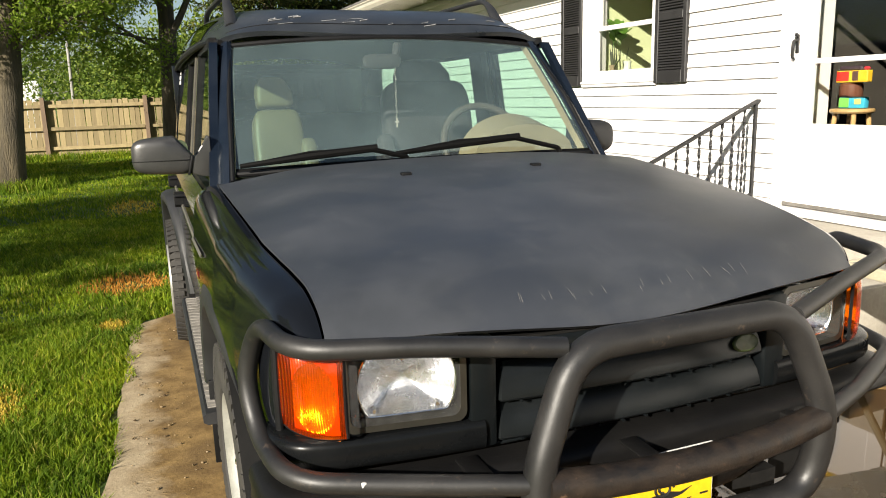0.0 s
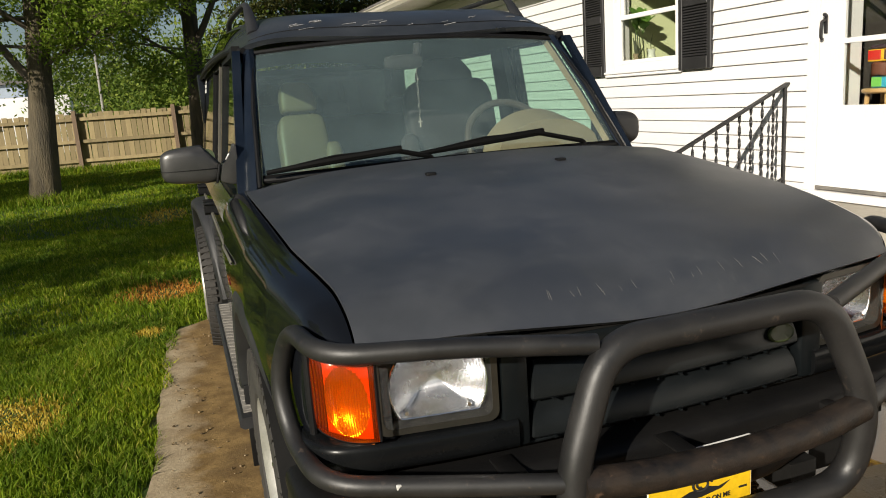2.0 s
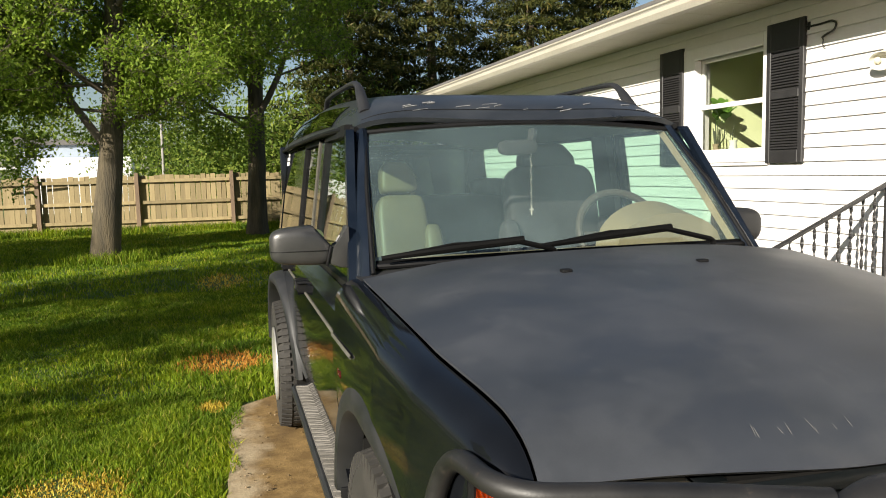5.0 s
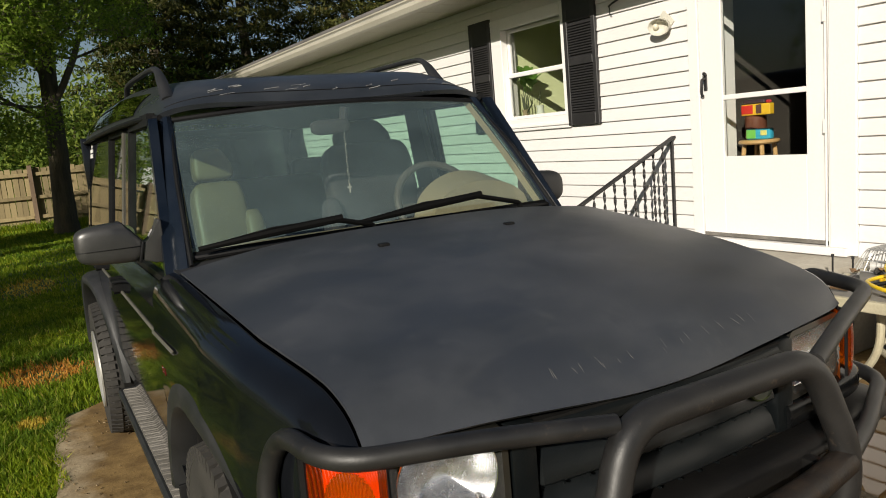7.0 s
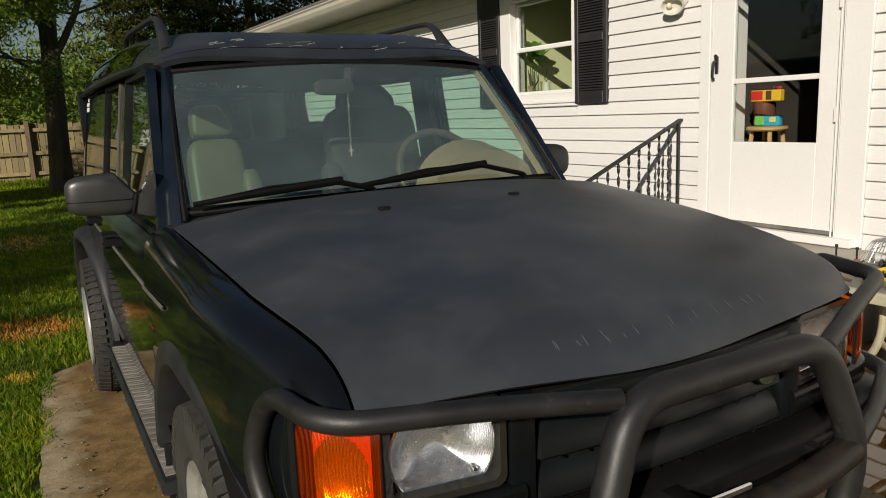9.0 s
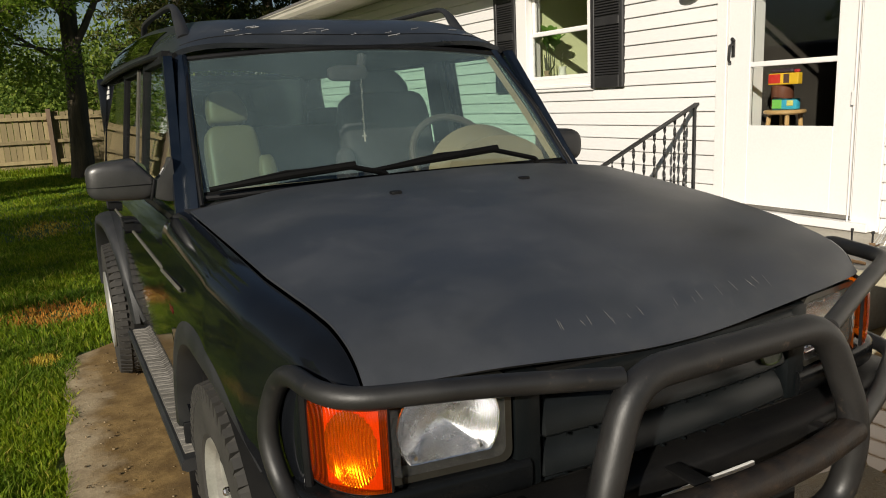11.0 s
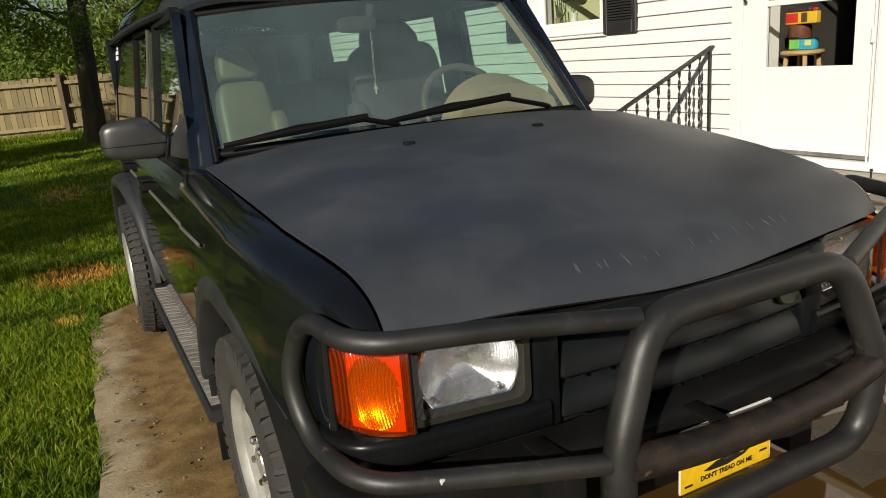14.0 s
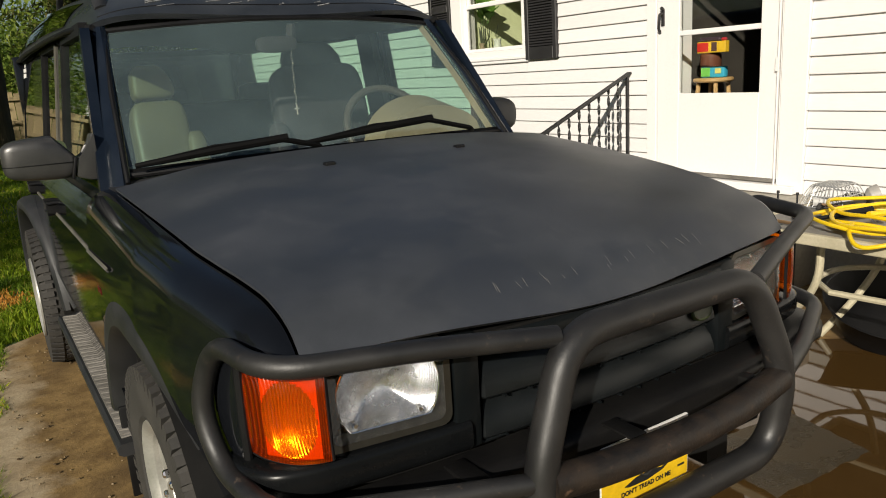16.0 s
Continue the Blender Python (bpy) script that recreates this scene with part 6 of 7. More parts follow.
# cabin ---------------------------------------------------------------
bm = bmesh.new()
grid(bm, 16, 10, lambda u, v: ((2 * u - 1) * 0.70, 1.20 + 0.36 * v + 0.06 * (1 - (2 * u - 1) ** 2) * (v - 1) + 0.16 * abs(2 * u - 1) ** 3 * (1 - v), 1.150 + 0.028 * math.sin(math.pi * v)))
thicken(bm, 0.02)
box(bm, (-0.70, 1.45, 0.72), (0.70, 1.56, 1.145), 0.03)
part("dashboard", bm, DASH, car, "tan dashboard")
bm = bmesh.new()
grid(bm, 20, 8, lambda u, v: (0.455 + (u - 0.5) * 0.46, 1.36 + 0.16 * v, 1.165 + 0.165 * max(0.0, 1 - (2 * u - 1) ** 2) ** 0.55 * (0.75 + 0.25 * v)))
rim_v = [v for v in bm.verts if abs(v.co.y - 1.36) < 1e-4]
rim_v.sort(key=lambda v: v.co.x)
foot = [bm.verts.new((v.co.x, v.co.y, 1.150)) for v in rim_v]
for a, b, c, d in zip(rim_v, rim_v[1:], foot[1:], foot):
    bm.faces.new((a, b, c, d))
thicken(bm, 0.012)
part("instrument_hood", bm, DASH, car, "tan instrument hood")
sw = thing_part("steering_wheel", Vector((0.34, 1.58, 1.15)))
m = Matrix.Translation((0.385, 1.585, 1.195)) @ pose(0, 0, 0, 62, 0, 0)
bm = bmesh.new()
tube(bm, [m @ Vector((0.19 * math.cos(a), 0.19 * math.sin(a), 0)) for a in np.linspace(0, 2 * math.pi, 41)[:-1]], 0.0155, 10, closed=True)
part("rim", bm, DASHDARK, sw, "grey-tan wheel rim")
bm = bmesh.new()
box(bm, (-0.075, -0.06, -0.02), (0.075, 0.055, 0.03), 0.02, m)
box(bm, (-0.18, -0.02, -0.008), (0.18, 0.02, 0.008), 0.006, m)
box(bm, (-0.02, -0.18, -0.008), (0.02, 0.0, 0.008), 0.006, m)
tube(bm, [m @ Vector((0, 0, -0.02)), m @ Vector((0, 0, -0.20))], 0.03, 10)
part("hub", bm, DASHDARK, sw)


def seat(cx, cy, mat, head_z, label, k=1.0):
    th = thing_part("front_seat", Vector((cx, cy, 0.5)))
    bm = bmesh.new()
    super_shell(bm, (cx, cy - 0.26, 0.80), (0.26, 0.28, 0.09), 0.5)
    part("cushion", bm, mat, th, label)
    part("base", boxed((cx - 0.20, cy - 0.46, 0.515), (cx + 0.20, cy - 0.04, 0.73), 0.02), DARK, th)
    tilt = Matrix.Translation((cx, cy, 0.82)) @ pose(0, 0, 0, -14, 0, 0)
    bm = bmesh.new()
    tall = 0.06 if k > 1 else 0.0
    super_shell(bm, (0, 0, 0.26 + tall), (0.215 * k, 0.065, 0.30 + tall), 0.30, m=tilt)
    for sx in (-1, 1) if k > 1 else (1,):                                  # side bolsters
        super_shell(bm, (sx * (0.215 * k + 0.012), -0.040, 0.20), (0.042, 0.065, 0.22), 0.50, 16, 12, m=tilt)
    part("backrest", bm, mat, th, label)
    bm = bmesh.new()
    super_shell(bm, (0, 0.0, head_z), (0.135 * (0.2 + 0.8 * k), 0.048, 0.070), 0.34, m=tilt)
    for v in bm.verts:
        up = max(0.0, (v.co.z - (0.80 + head_z)) / 0.07)
        v.co.x = cx + (v.co.x - cx) * (1.0 - 0.30 * min(1.0, up)) - 0.012 * min(1.0, up)
    h = part("headrest", bm, mat, th, label)
    bm = bmesh.new()
    for x in (-0.05, 0.05):
        tube(bm, [tilt @ Vector((x, 0, 0.55)), tilt @ Vector((x, 0, head_z))], 0.006, 6)
    part("headrest_posts", bm, BLACKRUB, h)


seat(-0.415, 2.00, LEATHER, 0.640, "beige leather front seat", 0.52)
# driver's seat and bench carry the cabin's shade in their colour
seat(0.320, 2.02, SHADEGREY, 0.715, "front seat, cabin shade put into its grey", 1.05)
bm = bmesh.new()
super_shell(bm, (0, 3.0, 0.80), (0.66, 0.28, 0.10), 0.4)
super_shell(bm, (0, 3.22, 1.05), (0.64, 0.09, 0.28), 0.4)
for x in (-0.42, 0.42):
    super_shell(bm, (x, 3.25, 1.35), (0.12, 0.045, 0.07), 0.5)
part("rear_bench", bm, SHADEGREY, car, "rear bench seat, cabin shade put into its grey")
bm = bmesh.new()
box(bm, (-0.10, 1.55, 0.52), (0.10, 2.3, 0.86), 0.03)
part("centre_console", bm, CABIN, car)
bm = bmesh.new()
grid(bm, 14, 14, lambda u, v: ((2 * u - 1) * 0.66, 1.70 + 2.55 * v, 1.620 + 0.085 * (1 - (2 * u - 1) ** 2) * min(1, 0.25 + v * 3)))
part("headlining", bm, CABIN, car, "grey headlining")
bm = bmesh.new()
super_shell(bm, (-0.062, 1.60, 1.553), (0.080, 0.020, 0.030), 0.55)
tube(bm, [(0.0, 1.615, 1.57), (0.010, 1.625, 1.60), (0.014, 1.632, 1.622)], 0.018, 8)
rm = part("rear_view_mirror", bm, SHADEGREY, car, "grey rear-view mirror")
bm = bmesh.new()
for k in range(24):
    c = Vector((-0.012 + 0.0025 * math.sin(k * 1.3), 1.59, 1.535 - k * 0.0088))
    bmesh.ops.create_icosphere(bm, subdivisions=1, radius=0.0026 if k % 6 else 0.0042, matrix=Matrix.Translation(c))
box(bm, (-0.014, 1.5885, 1.290), (-0.010, 1.5915, 1.328))
box(bm, (-0.0215, 1.5885, 1.310), (-0.0025, 1.5915, 1.315))
part("hanging_beads", bm, paint("pale_beads", (0.72, 0.70, 0.64), 0.3), rm, "pale beads hanging from the mirror")

# ---- table with cable and clutter beside the steps ----
BEIGE = surface("beige_tube_enamel", (0.42, 0.38, 0.26), (0.52, 0.47, 0.34), (0.35, 0.5), 8, 90, 0.06)
TOPGREY = surface("dirty_grey_tabletop", (0.16, 0.15, 0.135), (0.28, 0.265, 0.235), (0.5, 0.75), 5, 60, 0.1)
YELLOW = paint("yellow_cable", (0.88, 0.60, 0.01), 0.35)
WIREM = surface("grey_wire", (0.45, 0.45, 0.44), (0.55, 0.55, 0.54), (0.3, 0.45), 8, 90, 0.03, metal=0.6)
TZ = 0.665
table = thing("patio_table", "rectangular patio table with grey top and beige tube frame", "table", (2.15, 0.1, 0))
part("tabletop", boxed((1.769, -0.92, TZ - 0.022), (2.72, 0.90, TZ), 0.006), TOPGREY, table, smooth=0)
bm = bmesh.new()
for a, b in (((1.740, -0.95, TZ - 0.045), (1.769, 0.93, TZ + 0.004)), ((2.721, -0.95, TZ - 0.045), (2.75, 0.93, TZ + 0.004)), ((1.769, 0.901, TZ - 0.045), (2.721, 0.93, TZ + 0.004)), ((1.769, -0.95, TZ - 0.045), (2.721, -0.921, TZ + 0.004))):
    box(bm, a, b, 0.006)
part("table_rim", bm, BEIGE, table, "beige metal rim", smooth=0)
for pts in (((1.90, 0.60, 0.62), (1.90, 0.60, 0.42), (1.94, 0.72, 0.26), (2.06, 1.05, 0.016)), ((2.50, 0.60, 0.62), (2.46, 0.62, 0.40), (2.38, 0.69, 0.22), (2.315, 0.82, 0.016)),
            ((1.86, -0.60, 0.62), (1.86, -0.60, 0.42), (1.92, -0.72, 0.26), (2.05, -0.90, 0.016)), ((2.62, -0.60, 0.62), (2.60, -0.62, 0.42), (2.52, -0.72, 0.26), (2.40, -0.90, 0.016))):
    bm = bmesh.new()
    tube(bm, pts, 0.017, 10, 0.12)
    part("leg", bm, BEIGE, table)
bm = bmesh.new()
loop = [(1.92, 0.56, 0.38), (2.06, 0.72, 0.38), (2.30, 0.74, 0.38), (2.46, 0.60, 0.38), (2.50, 0.0, 0.38), (2.58, -0.58, 0.38), (2.2, -0.52, 0.38), (1.88, -0.58, 0.38), (1.98, 0.0, 0.38)]
tube(bm, filleted(loop + loop[:1], 0.09, 5)[:-1], 0.014, 8, closed=True)
part("brace", bm, BEIGE, table)

cable = thing("extension_cable", "coiled yellow extension cable lying on the patio table", "cable", (1.9, 0.2, TZ))
bm = bmesh.new()
rng = random.Random(3)
pts = []
for k in range(150):
    a = k * 0.21
    w = 1 + 0.16 * math.sin(k * 0.37) + 0.10 * math.sin(k * 0.11 + 1)
    pts.append((2.08 + 0.26 * w * math.cos(a) + 0.05 * math.sin(k * 0.05), 0.34 + 0.32 * w * math.sin(a), TZ + 0.016 + 0.018 * (k // 30) * 0.8 + 0.007 * math.sin(k * 0.9)))
tube(bm, pts, 0.0085, 8)
tube(bm, [(1.84, 0.44, TZ + 0.05), (1.73, 0.40, TZ + 0.040), (1.655, 0.32, TZ - 0.005), (1.69, 0.20, TZ + 0.03), (1.84, 0.12, TZ + 0.05)], 0.0085, 8, 0.07)
part("cord", bm, YELLOW, cable)
bm = bmesh.new()
tube(bm, [(1.88, 0.40, TZ + 0.085), (2.00, 0.37, TZ + 0.08)], 0.013, 8)
part("plug", bm, YELLOW, cable)
bm = bmesh.new()
tube(bm, [(1.96, 0.58, TZ + 0.045), (2.10, 0.50, TZ + 0.06)], 0.016, 8)
tube(bm, [(1.84, 0.66, TZ + 0.03), (1.96, 0.58, TZ + 0.045)], 0.009, 8)
part("coupling", bm, BLACKRUB, cable, "black cable coupling")

basket = thing("wire_basket", "grey wire basket upside down on the patio table", "basket", (2.35, 0.75, TZ))
bx0, bx1, by0, by1, bz = 2.24, 2.50, 0.72, 0.93, TZ + 0.105
rim = [(bx0, by0, TZ + 0.006), (bx1, by0, TZ + 0.006), (bx1, by1, TZ + 0.006), (bx0, by1, TZ + 0.006)]
top = [(bx0 + 0.04, by0 + 0.04, bz), (bx1 - 0.04, by0 + 0.04, bz), (bx1 - 0.04, by1 - 0.04, bz), (bx0 + 0.04, by1 - 0.04, bz)]
for lp in (rim, top, [tuple((Vector(a) + Vector(b)) / 2) for a, b in zip(rim, top)]):
    part("hoop_wire", tube(bmesh.new(), filleted([*lp, lp[0]], 0.05, 4)[:-1], 0.0032, 6, closed=True), WIREM, basket)
for i in range(9):
    q = i / 8
    x, y = bx0 + (bx1 - bx0) * q, by0 + (by1 - by0) * q
    xt, yt = bx0 + 0.04 + (bx1 - bx0 - 0.08) * q, by0 + 0.04 + (by1 - by0 - 0.08) * q
    part("wire", tube(bmesh.new(), [(x, by0, TZ + 0.006), (xt, by0 + 0.04, bz), (xt, by1 - 0.04, bz), (x, by1, TZ + 0.006)], 0.0019, 5, 0.03), WIREM, basket)
    part("wire", tube(bmesh.new(), [(bx0, y, TZ + 0.006), (bx0 + 0.04, yt, bz), (bx1 - 0.04, yt, bz), (bx1, y, TZ + 0.006)], 0.0019, 5, 0.03), WIREM, basket)
pipe = thing("vacuum_pipe", "grey ribbed pipe with a round end on the patio table", "pipe", (2.05, 0.6, TZ))
bm = bmesh.new()
tube(bm, [(2.26, 0.86, TZ + 0.03), (2.33, 0.74, TZ + 0.032), (2.37, 0.67, TZ + 0.034)], 0.024, 14)
part("tube_body", bm, paint("pipe_grey", (0.48, 0.47, 0.45)), pipe)
bm = bmesh.new()
lathe(bm, [(0.024, 0.0), (0.044, 0.02), (0.050, 0.06), (0.042, 0.06), (0.036, 0.02), (0.0, 0.018)], 22, Matrix.Translation((2.37, 0.67, TZ + 0.05)) @ pose(0, 70, 0, 0, 0, 0) @ pose(0, -70, 0, 70, 0, 40))
part("collar", bm, paint("collar_grey", (0.40, 0.38, 0.35)), pipe, "dark grey ribbed collar")
rs = random.Random(17)
DEBRIS = [paint("dead_leaf_brown", (0.20, 0.12, 0.06), 0.7), paint("pale_scrap", (0.50, 0.46, 0.40), 0.6), paint("dark_scrap", (0.05, 0.045, 0.04), 0.6)]
for k in range(26):
    x, y = rs.uniform(1.80, 2.66), rs.uniform(0.45, 0.88)
    leaf_m = pose(x, y, TZ + 0.004, rs.uniform(-12, 12), rs.uniform(-12, 12), rs.uniform(0, 360))
    bm = bmesh.new()
    w, l = rs.uniform(0.012, 0.03), rs.uniform(0.02, 0.06)
    grid(bm, 4, 4, lambda u, v: leaf_m @ Vector(((u - 0.5) * 2 * w * math.sin(math.pi * (0.12 + 0.76 * v)), (v - 0.5) * 2 * l, 0.012 + 0.5 * w * (2 * u - 1) ** 2 * rs.uniform(0.8, 1.2))))
    thicken(bm, 0.0012)
    sc = tagged(part("scrap", bm, DEBRIS[rs.choice((0, 0, 1, 2))]), "curled dry leaf or scrap on the patio table", "scrap", "scraps on the table")
for k, (x, y, r, l, a) in enumerate(((2.05, 0.80, 0.016, 0.22, 25), (2.20, 0.62, 0.011, 0.30, -20), (2.45, 0.62, 0.020, 0.16, 60))):
    tool = thing("hand_tool", "dark worn hand tool lying on the patio table", "tool", (x, y, TZ), "tools on the table")
    d = Vector((math.cos(radians(a)), math.sin(radians(a)), 0)) * l / 2
    c0 = Vector((x, y, TZ + r + 0.001))
    bm = bmesh.new()
    tube(bm, [c0 - d, c0 - d * 0.2, c0 - d * 0.1, c0 + d * 0.2], [r, r * 1.08, r, r * 0.8], 10)
    part("handle", bm, BLACKRUB, tool)
    bm = bmesh.new()
    tube(bm, [c0 + d * 0.18, c0 + d], [r * 0.45, r * 0.35], 8)
    part("blade", bm, WIREM, tool, "grey metal shank")
tub = thing("tyre_tub", "black rubber tub lying under the patio table", "tub", (2.5, 0.6, 0))
bm = bmesh.new()
lathe(bm, [(0.0, 0.0), (0.26, 0.0), (0.33, 0.16), (0.345, 0.17), (0.335, 0.175), (0.315, 0.15), (0.25, 0.02), (0.0, 0.02)], 40, Matrix.Translation((2.50, 0.58, 0.075)) @ pose(0, 0, 0, 12, -14, 0) @ Matrix.Scale(0.9, 4))
part("tub_shell", bm, BLACKRUB, tub)
for k, (x, y, a) in enumerate(((2.50, 1.20, 20), (2.50, 1.09, -15))):
    pot = thing("garden_stake", "short dark iron stake standing beside the steps", "stake", (x, y, 0), "stakes by the steps")
    bm = bmesh.new()
    tube(bm, [(x, y, 0.0), (x, y, 0.668)], 0.0055, 6)
    tube(bm, [(x, y, 0.668), (x, y, 0.682)], 0.008, 8)
    part("rod", bm, IRON, pot)

# ---- fence ----
FY = 21.2
TURN = math.atan2(-0.12, 2.55)                          # the fence runs slightly askew
fence = thing("fence", "weathered wooden privacy fence at the end of the lawn", "fence", (-4, FY, 0), kind="structure")


def fence_y(x):
    return 21.05 - (x + 0.95) * 0.075


bm = bmesh.new()
rng = random.Random(8)
board = [finish(boxed((-0.066, -0.009, 0), (0.066, 0.009, h), 0.003, None, 1), "board", FENCEWOOD, 0) for h in (1.60, 1.62, 1.585)]
x = -13.0
while x < 3.0:
    ob = part("board", rng.choice(board), None, fence)
    ob.matrix_basis = pose(x, fence_y(x) + 0.05, -0.03, rng.uniform(-0.4, 0.4), rng.uniform(-0.7, 0.7), -4.3)
    x += 0.139
post = finish(boxed((-0.055, -0.055, 0), (0.055, 0.055, 1.70), 0.006, None, 1), "post", POSTWOOD, 0)
k = -13.70
while k < 3.0:
    ob = part("post", post, None, fence)
    ob.matrix_basis = pose(k, fence_y(k) - 0.06, -0.05, 0, 0, -4.3)
    for z in (0.30, 0.82, 1.42):
        rl = part("rail", boxed((0.056, -0.02, -0.045), (2.49, 0.02, 0.045), 0.004, None, 1), FENCEWOOD, fence, smooth=0)
        rl.matrix_basis = pose(k, fence_y(k) - 0.02, z, 0, 0, -4.3)
    k += 2.55
line_post = thing("clothes_post", "white metal clothesline post near the fence", "post", (-7.2, 20.6, 0))
bm = bmesh.new()
tube(bm, [(-7.2, 20.6, -0.05), (-7.2, 20.6, 1.85)], 0.045, 12)
tube(bm, [(-7.85, 20.6, 1.80), (-6.3, 20.6, 1.84)], 0.035, 10)
part("pole", bm, WHITEPAINT, line_post)


# ---- trees ----
def leaves_mesh(name, centres, size, mat, rng, squash=1.0):
    """Many small folded leaves about the given places, one mesh."""
    n = len(centres)
    c = np.asarray(centres)
    d = rng.normal(size=(n, 3))
    d /= np.linalg.norm(d, axis=1)[:, None]
    e = np.cross(d, rng.normal(size=(n, 3)))
    e /= np.linalg.norm(e, axis=1)[:, None]
    s = size * rng.uniform(0.6, 1.35, n)[:, None]
    v = np.stack([c - d * s, c + e * s * 0.45 * squash, c + d * s, c - e * s * 0.45 * squash], 1).reshape(-1, 3)
    f = np.arange(4 * n).reshape(-1, 4)
    me = bpy.data.meshes.new(name)
    me.vertices.add(4 * n)
    me.vertices.foreach_set("co", v.ravel())
    me.loops.add(4 * n)
    me.loops.foreach_set("vertex_index", f.ravel())
    me.polygons.add(n)
    me.polygons.foreach_set("loop_start", np.arange(0, 4 * n, 4))
    me.update()
    me.materials.append(mat)
    return me


def branches(bm, rnd, p, d, length, r, depth, ends, up=0.25, n=6):
    """A limb with its side limbs; gathers the places where leaves grow."""
    pts, rs = [p], [r]
    q, dd = p.copy(), d.normalized()
    steps = 5
    for i in range(steps):
        dd = (dd + Vector((rnd.uniform(-0.22, 0.22), rnd.uniform(-0.22, 0.22), rnd.uniform(-0.1, 0.2) * up * 2))).normalized()
        q = q + dd * length / steps
        pts.append(q.copy())
        rs.append(r * (1 - 0.6 * (i + 1) / steps))
        if depth <= 1:
            ends.append(q.copy())
        if depth > 0 and i >= 1:
            for _ in range(2 if depth > 1 else 3):
                side = Vector((rnd.uniform(-1, 1), rnd.uniform(-1, 1), rnd.uniform(-0.35, 0.75)))
                branches(bm, rnd, q.copy(), dd * 0.5 + side.normalized(), length * rnd.uniform(0.38, 0.62), max(0.004, rs[-1] * 0.5), depth - 1, ends, up, 4 if depth < 3 else 5)
    tube(bm, pts, rs, n if r > 0.02 else 4)


def tree(name, label, trunk, limbs, seed, per_end, size, mat=LEAF, spread=0.12):
    """trunk: (x, y, z, r) up the stem; limbs: (height along the stem, way, length, r)."""
    th = thing(name, label, "tree", (trunk[0][0], trunk[0][1], 0))
    rnd, rs = random.Random(seed), np.random.default_rng(seed)
    bm = bmesh.new()
    line = [Vector(t[:3]) for t in trunk]
    n = 16
    rings = []
    fine = []
    for (a, ra), (b, rb) in zip(zip(line, [t[3] for t in trunk]), zip(line[1:], [t[3] for t in trunk][1:])):
        for i in range(6):
            fine.append((a.lerp(b, i / 6), ra + (rb - ra) * i / 6))
    fine.append((line[-1], trunk[-1][3]))
    for c, r in fine:                                   # an uneven stem
        rings.append([bm.verts.new(c + Vector((math.cos(q), math.sin(q), 0)) * r * (1 + 0.13 * noise.noise(Vector((math.cos(q) * 2, math.sin(q) * 2, c.z * 1.3 + seed))))) for q in [2 * math.pi * j / n for j in range(n)]])
    for a, b in zip(rings, rings[1:]):
        for j in range(n):
            bm.faces.new((a[j], a[(j + 1) % n], b[(j + 1) % n], b[j]))
    part("trunk", bm, BARK, th, "rough grey-brown trunk", smooth=60)
    bm = bmesh.new()
    ends = []
    for h, way, length, r in limbs:
        k = min(range(len(fine)), key=lambda i: abs(fine[i][0].z - h))
        branches(bm, rnd, fine[k][0].copy(), Vector(way), length, r, 3, ends)
    part("branchwork", bm, TWIG, th, "spreading limbs and twigs", smooth=60)
    ends = np.array([tuple(e) for e in ends])
    pick = np.repeat(ends, per_end, axis=0) + rs.normal(size=(len(ends) * per_end, 3)) * spread
    part("crown", leaves_mesh("crown", pick, size, mat, rs), None, th, "airy crown of young green leaves")
    return th


tree("yard_tree", "young-leaved shade tree on the lawn before the fence",
     [(-3.33, 13.6, -0.1, 0.34), (-3.31, 13.6, 0.25, 0.27), (-3.14, 13.6, 1.6, 0.215), (-3.02, 13.6, 2.7, 0.185), (-2.90, 13.6, 4.2, 0.16), (-2.85, 13.7, 6.0, 0.11), (-2.8, 13.7, 8.0, 0.04)],
     [(2.05, (-0.55, 0.1, 1.0), 2.6, 0.085), (2.4, (0.8, -0.4, 0.55), 2.2, 0.05), (3.0, (-0.8, -0.5, 0.45), 2.6, 0.055), (3.5, (0.9, 0.3, 0.5), 2.8, 0.06), (4.1, (-0.7, 0.6, 0.6), 2.6, 0.06),
      (4.5, (0.4, -0.9, 0.5), 2.6, 0.05), (5.2, (-0.6, -0.5, 0.7), 2.5, 0.05), (5.8, (0.6, 0.5, 0.8), 2.4, 0.05), (6.8, (0, 0, 1), 2.0, 0.05), (2.7, (-1, 0.2, 0.1), 2.0, 0.035), (3.2, (-1.0, -0.2, -0.1), 2.3, 0.035)], 3, 3, 0.042)
tree("yard_tree", "tall shade tree close to the fence, fresh leaves",
     [(-0.40, 18.5, -0.1, 0.32), (-0.39, 18.5, 0.3, 0.25), (-0.30, 18.5, 2.5, 0.20), (-0.27, 18.5, 3.7, 0.19), (-0.15, 18.5, 5.5, 0.15), (-0.1, 18.5, 9.0, 0.05)],
     [(2.6, (-0.9, -0.2, 0.5), 2.8, 0.05), (3.0, (0.5, -0.4, 1.0), 3.2, 0.09), (3.4, (-0.7, 0.2, 0.9), 3.2, 0.08), (3.9, (-0.9, -0.5, 0.4), 3.0, 0.06), (4.4, (0.8, -0.3, 0.6), 2.8, 0.06), (5.0, (-0.7, 0.4, 0.7), 3.0, 0.06),
      (5.8, (0.5, 0.5, 0.8), 2.8, 0.05), (6.6, (-0.5, -0.4, 0.9), 2.8, 0.05), (7.4, (0.2, 0.1, 1.0), 2.4, 0.05), (2.9, (-1, -0.5, 0.1), 2.6, 0.035)], 6, 3, 0.046)
